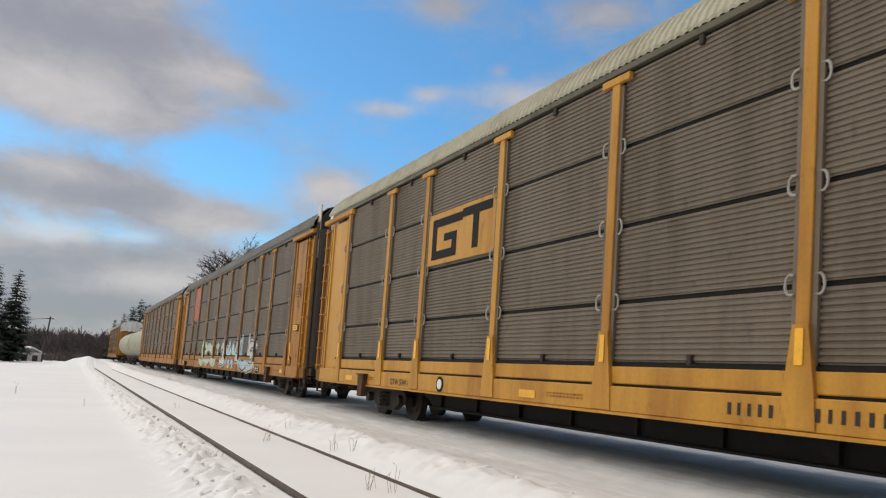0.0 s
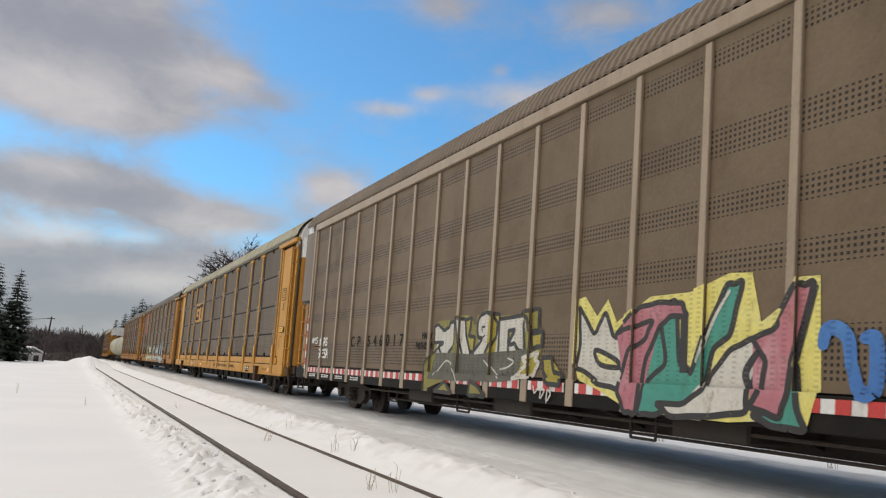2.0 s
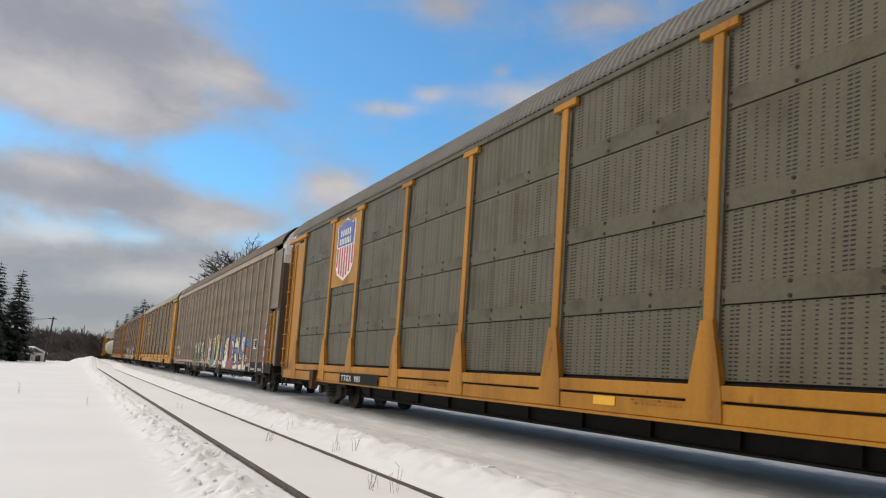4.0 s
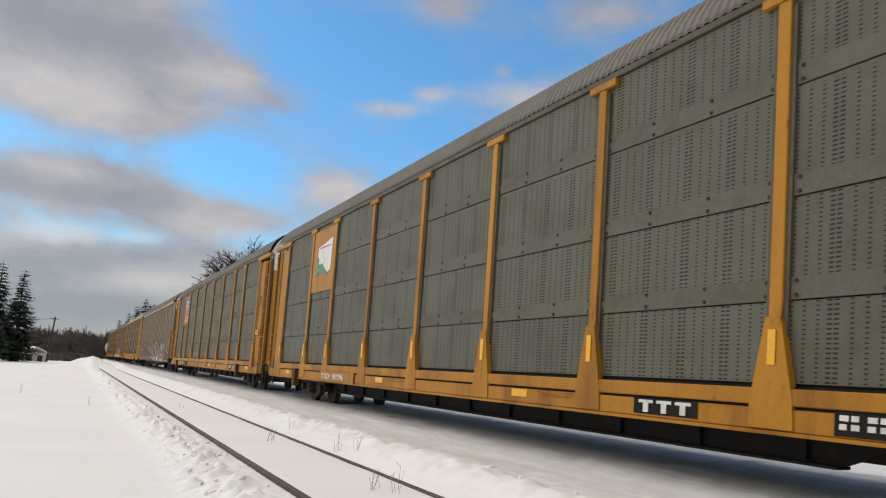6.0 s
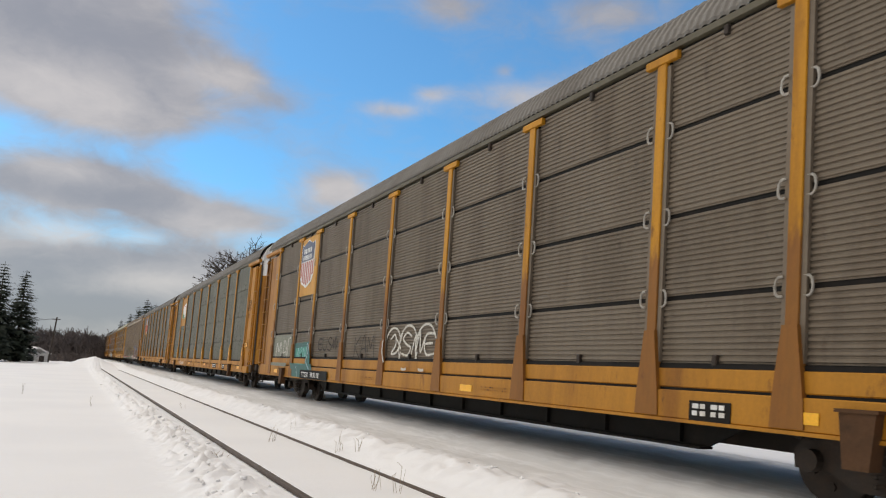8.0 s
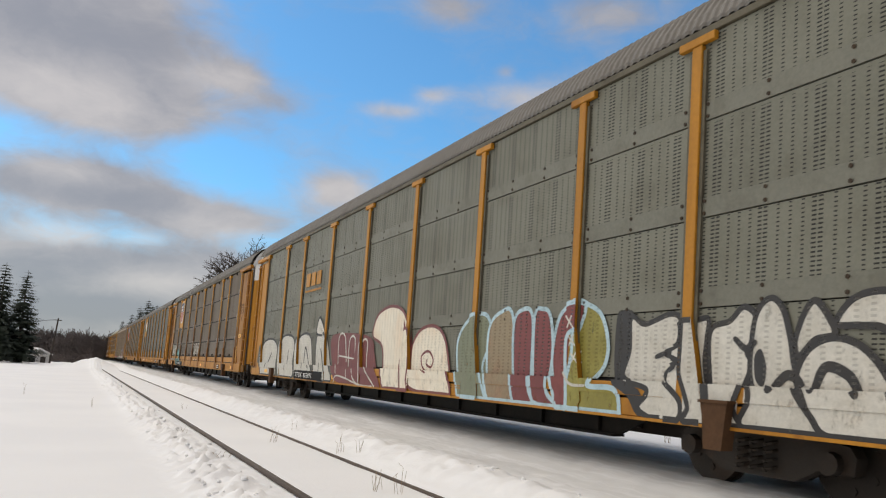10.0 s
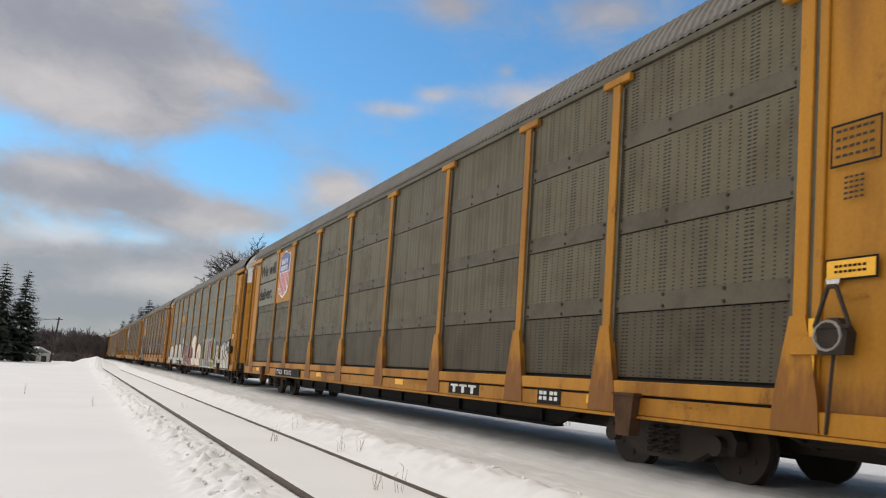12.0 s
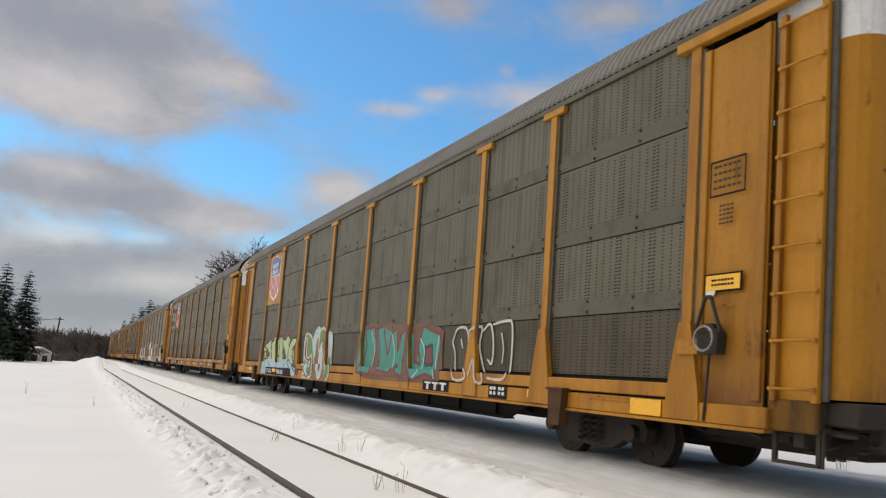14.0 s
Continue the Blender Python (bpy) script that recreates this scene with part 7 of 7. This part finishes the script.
# ---- trees, pole and house ----
def spruce(x, y, z, height, seed, label):
    rnd = random.Random(seed)
    tree = thing("spruce_tree", label, "tree", "spruce trees")
    bm = bmesh.new()
    rod(bm, (0, 0, -0.5), (0, 0, height), 0.022 * height, 8, 0.02)
    part("trunk", bm, BARK, tree)
    bm = bmesh.new()
    k = 0
    h = height * 0.10
    while h < height * 0.985:
        f = 1 - h / height
        reach = height * (0.045 + 0.24 * f ** 0.85)
        for _ in range(8 + int(6 * f)):
            a = rnd.uniform(0, 2 * math.pi)
            r = reach * rnd.uniform(0.6, 1.15)
            d = Vector((math.cos(a), math.sin(a), 0))
            n = Vector((-d.y, d.x, 0))
            steps = 4
            for s in range(steps):
                c = d * (r * (0.2 + 0.8 * (s + 0.5) / steps)) + Vector((0, 0, h - 0.22 * r * ((s + 0.5) / steps) + 0.16 * r * ((s + 0.5) / steps) ** 2))
                w = r * 0.36 * (1.15 - s / steps)
                for _ in range(3):
                    o = Vector((rnd.uniform(-0.12, 0.12) * r, rnd.uniform(-0.12, 0.12) * r, rnd.uniform(-0.05, 0.05) * r))
                    tip = c + o + d * w * rnd.uniform(0.4, 0.9) + n * w * rnd.uniform(-1, 1) + Vector((0, 0, -w * rnd.uniform(0.15, 0.6)))
                    bm.faces.new([bm.verts.new(v) for v in (c + o + n * w * 0.35, c + o - n * w * 0.35, tip)])
        h += height * rnd.uniform(0.018, 0.034)
    part("crown", bm, NEEDLES, tree)
    tree.matrix_basis = pose(x, y, z, 0, 0, rnd.uniform(0, 360))
    return tree


spruce(-6.95, 110, -0.9, 12.4, 1, "tall dark spruce beside the snowy field")
spruce(-9.35, 108, -0.9, 13.0, 2, "tall dark spruce beside the snowy field")
spruce(-11.4, 116, -0.9, 12.0, 12, "tall dark spruce beside the snowy field")
for i, (x, y, h) in enumerate(((12.6, 170, 14.2), (11.0, 168, 12.4), (9.7, 172, 10.9), (14.0, 176, 13.4), (8.3, 178, 9.6), (15.2, 180, 13.8))):
    spruce(x, y, -0.8, h, 20 + i, "dark spruce far behind the train")


def limb(bm, a, b, r, r2, sides=4):
    d = (b - a).normalized()
    n = d.orthogonal().normalized()
    m = d.cross(n)
    rows = [[bm.verts.new(p + (n * math.cos(k * 2 * math.pi / sides) + m * math.sin(k * 2 * math.pi / sides)) * q) for k in range(sides)] for p, q in ((a, r), (b, r2))]
    for k in range(sides):
        bm.faces.new((rows[0][k], rows[0][(k + 1) % sides], rows[1][(k + 1) % sides], rows[1][k]))


def bare_tree(x, y, z, lengths, seed, label):
    rnd = random.Random(seed)
    tree = thing("bare_tree", label, "tree", "bare trees")
    bm, tw = bmesh.new(), bmesh.new()

    def grow(p, d, r, depth):
        length = lengths[depth] * rnd.uniform(0.75, 1.2)
        mid = p + (d + Vector((rnd.uniform(-0.15, 0.15), rnd.uniform(-0.15, 0.15), 0))).normalized() * length * 0.5
        q = mid + (d + Vector((rnd.uniform(-0.25, 0.25), rnd.uniform(-0.25, 0.25), rnd.uniform(-0.1, 0.1)))).normalized() * length * 0.5
        to = bm if depth < 3 else tw
        limb(to, p, mid, r, r * 0.85, 7 if depth < 2 else 4)
        limb(to, mid, q, r * 0.85, r * 0.68, 7 if depth < 2 else 4)
        if depth + 1 >= len(lengths):
            return
        for k in range((5, 4, 3, 3, 3, 2, 2)[depth]):
            nd = (d * 0.75 + Vector((rnd.uniform(-1, 1), rnd.uniform(-1, 1), rnd.uniform(-0.35, 0.55))) * (0.85 if depth else 0.7)).normalized()
            grow(mid.lerp(q, rnd.uniform(0.3, 1.0)), nd, max(0.018, r * 0.58), depth + 1)
    grow(Vector((0, 0, -0.5)), Vector((0.03, 0, 1)), 0.42, 0)
    part("trunk", bm, BARK, tree)
    part("twig_crown", tw, BARK, tree)
    tree.matrix_basis = pose(x, y, z)
    return tree


bare_tree(15.4, 76, 0.0, (6.7, 3.2, 2.3, 1.8, 1.2, 0.8, 0.5), 6, "large bare leafless tree behind the train")


def far_woods(name, x0, x1, y, low, high, count, seed, label):
    """A distant belt of bare woods: thin trunks with fans of twigs."""
    rnd = random.Random(seed)
    bm = bmesh.new()
    for _ in range(count):
        x, yy, h = rnd.uniform(x0, x1), y + rnd.uniform(-14, 14), rnd.uniform(low, high)
        for k in range(34):
            b = h * rnd.uniform(0.02, 0.72)
            a = rnd.uniform(-1.2, 1.2)
            s = h * rnd.uniform(0.14, 0.3)
            root = Vector((x + rnd.uniform(-0.5, 0.5), yy, b))
            tip = root + Vector((math.sin(a) * s, rnd.uniform(-0.5, 0.5), math.cos(a) * s))
            wd = 0.10
            bm.faces.new([bm.verts.new(v) for v in (root + Vector((-wd, 0, 0)), root + Vector((wd, 0.2, 0)), tip + Vector((wd * 0.7, 0, 0)), tip + Vector((-wd * 0.5, 0, 0)))])
    ob = new(name, mesh_of(bm, name, TWIGS))
    ob.location = (0, 0, -1.0)
    return tagged(ob, label, "woods", kind="stuff")


far_woods("far_woods", -30, 11, 200, 4.5, 8.6, 520, 3, "dark bare woods beyond the snowy field")
far_woods("far_woods", -60, 60, 330, 7, 11.0, 420, 4, "dark bare woods far up the line")
far_woods("far_woods", 30, 260, 210, 6, 10.0, 500, 5, "dark bare woods behind the train")


far_woods("shrub_belt", -28, 2.5, 152, 0.9, 2.4, 420, 8, "brown bare shrubs along the field's edge")


def utility_pole():
    pole = thing("utility_pole", "leaning wooden utility pole with a crossarm", "pole")
    bm = bmesh.new()
    rod(bm, (-0.3, 0, -0.3), (0.12, 0, 6.9), 0.13, 10, 0.10)
    part("mast", bm, BARK, pole)
    part("crossarm", boxed(-0.5, 0.6, -0.05, 0.05, 6.55, 6.67), BARK, pole)
    bm = bmesh.new()
    pts = [Vector((-0.4 - 26 * t, -4 * t, 6.6 - 3.0 * t * (1 - t) - 1.2 * t)) for t in [i / 10 for i in range(11)]]
    for a, b in zip(pts, pts[1:]):
        rod(bm, a, b, 0.03, 5)
    part("cable", bm, BLACK, pole)
    pole.matrix_basis = pose(-3.1, 120, -0.9)


utility_pole()


def shed():
    house = thing("shed", "small white shed with a snow-covered roof", "house")
    part("wall", boxed(-1.5, 1.5, -1.8, 1.8, -0.3, 1.7), WHITE, house)
    bm = bmesh.new()
    extrude(bm, [(-1.8, 1.65), (0, 2.45), (1.8, 1.65), (1.8, 1.82), (0, 2.65), (-1.8, 1.82)], -2.1, 2.1, axis="y")
    part("roof", bm, SNOW, house, "snow-covered roof")
    door = part("door", boxed(0.3, 1.0, -1.84, -1.80, -0.2, 1.4), BARK, house)
    part("window", boxed(-1.1, -0.4, -1.84, -1.80, 0.5, 1.2), BLACK, house)
    house.matrix_basis = pose(-5.6, 122, -1.0, 0, 0, 24)


shed()
wall = thing("low_building", "low dark building with a snow-covered flat roof", "house")
part("wall", boxed(-5, 5, -2, 2, -0.3, 1.6), BARK, wall)
part("roof", boxed(-5.3, 5.3, -2.3, 2.3, 1.6, 1.95, bevel=0.05), SNOW, wall, "snow-covered roof")
wall.matrix_basis = pose(-14.5, 132, -1.0)


# ---- dry stalks that stand out of the snow ----
def stalks(x, y, seed, n, height):
    rnd = random.Random(seed)
    bm = bmesh.new()
    for _ in range(n):
        a = Vector((rnd.uniform(-0.08, 0.08), rnd.uniform(-0.08, 0.08), -0.05))
        b = a + Vector((rnd.uniform(-0.07, 0.07), rnd.uniform(-0.07, 0.07), height * rnd.uniform(0.6, 1.1)))
        c = b + Vector((rnd.uniform(-0.05, 0.05), rnd.uniform(-0.05, 0.05), height * rnd.uniform(0.1, 0.3)))
        rod(bm, a, b, 0.0028, 4)
        rod(bm, b, c, 0.002, 4)
    ob = new("dry_weed", mesh_of(bm, "dry_weed", DRY))
    ob.location = (x, y, ground_height(x, y))
    tagged(ob, "thin dry weed stalks standing out of the snow", "weed", "weeds beside the track")


for i, (x, y, n, h) in enumerate(((3.32, 13.4, 6, 0.26), (3.3, 8.2, 6, 0.24), (3.95, 11.6, 5, 0.28), (4.15, 11.2, 4, 0.2), (4.1, 15.0, 2, 0.3), (2.0, 11.0, 5, 0.14), (1.95, 14.6, 4, 0.14), (3.5, 8.0, 4, 0.3), (2.9, 22, 4, 0.2), (0.6, 24, 3, 0.3), (-1.5, 30, 3, 0.35))):
    stalks(x, y, i, n, h)
for i in range(26):
    stalks(11.5 + (i * 37 % 11) * 0.6, 4 + i * 1.6, 50 + i, 9, 0.55)



def motions():
    for car, y in train:
        walk(car, [(0.0, pose(TRACK_X, y, 0)), (7.0, pose(TRACK_X, y + 7 * SPEED, 0)), (14.0, pose(TRACK_X, y + 14 * SPEED, 0))])
        for truck in [o for o in car.children if o.name.startswith("truck")]:
            for ws in [o for o in truck.children if o.name.startswith("wheelset")]:
                at = ws.matrix_basis.translation.copy()
                turn = math.degrees(SPEED / 0.42) / FPS
                walk(ws, [(i / FPS, pose(at.x, at.y, at.z, -(turn * i) % 360)) for i in range(14 * FPS + 1)])


motions()
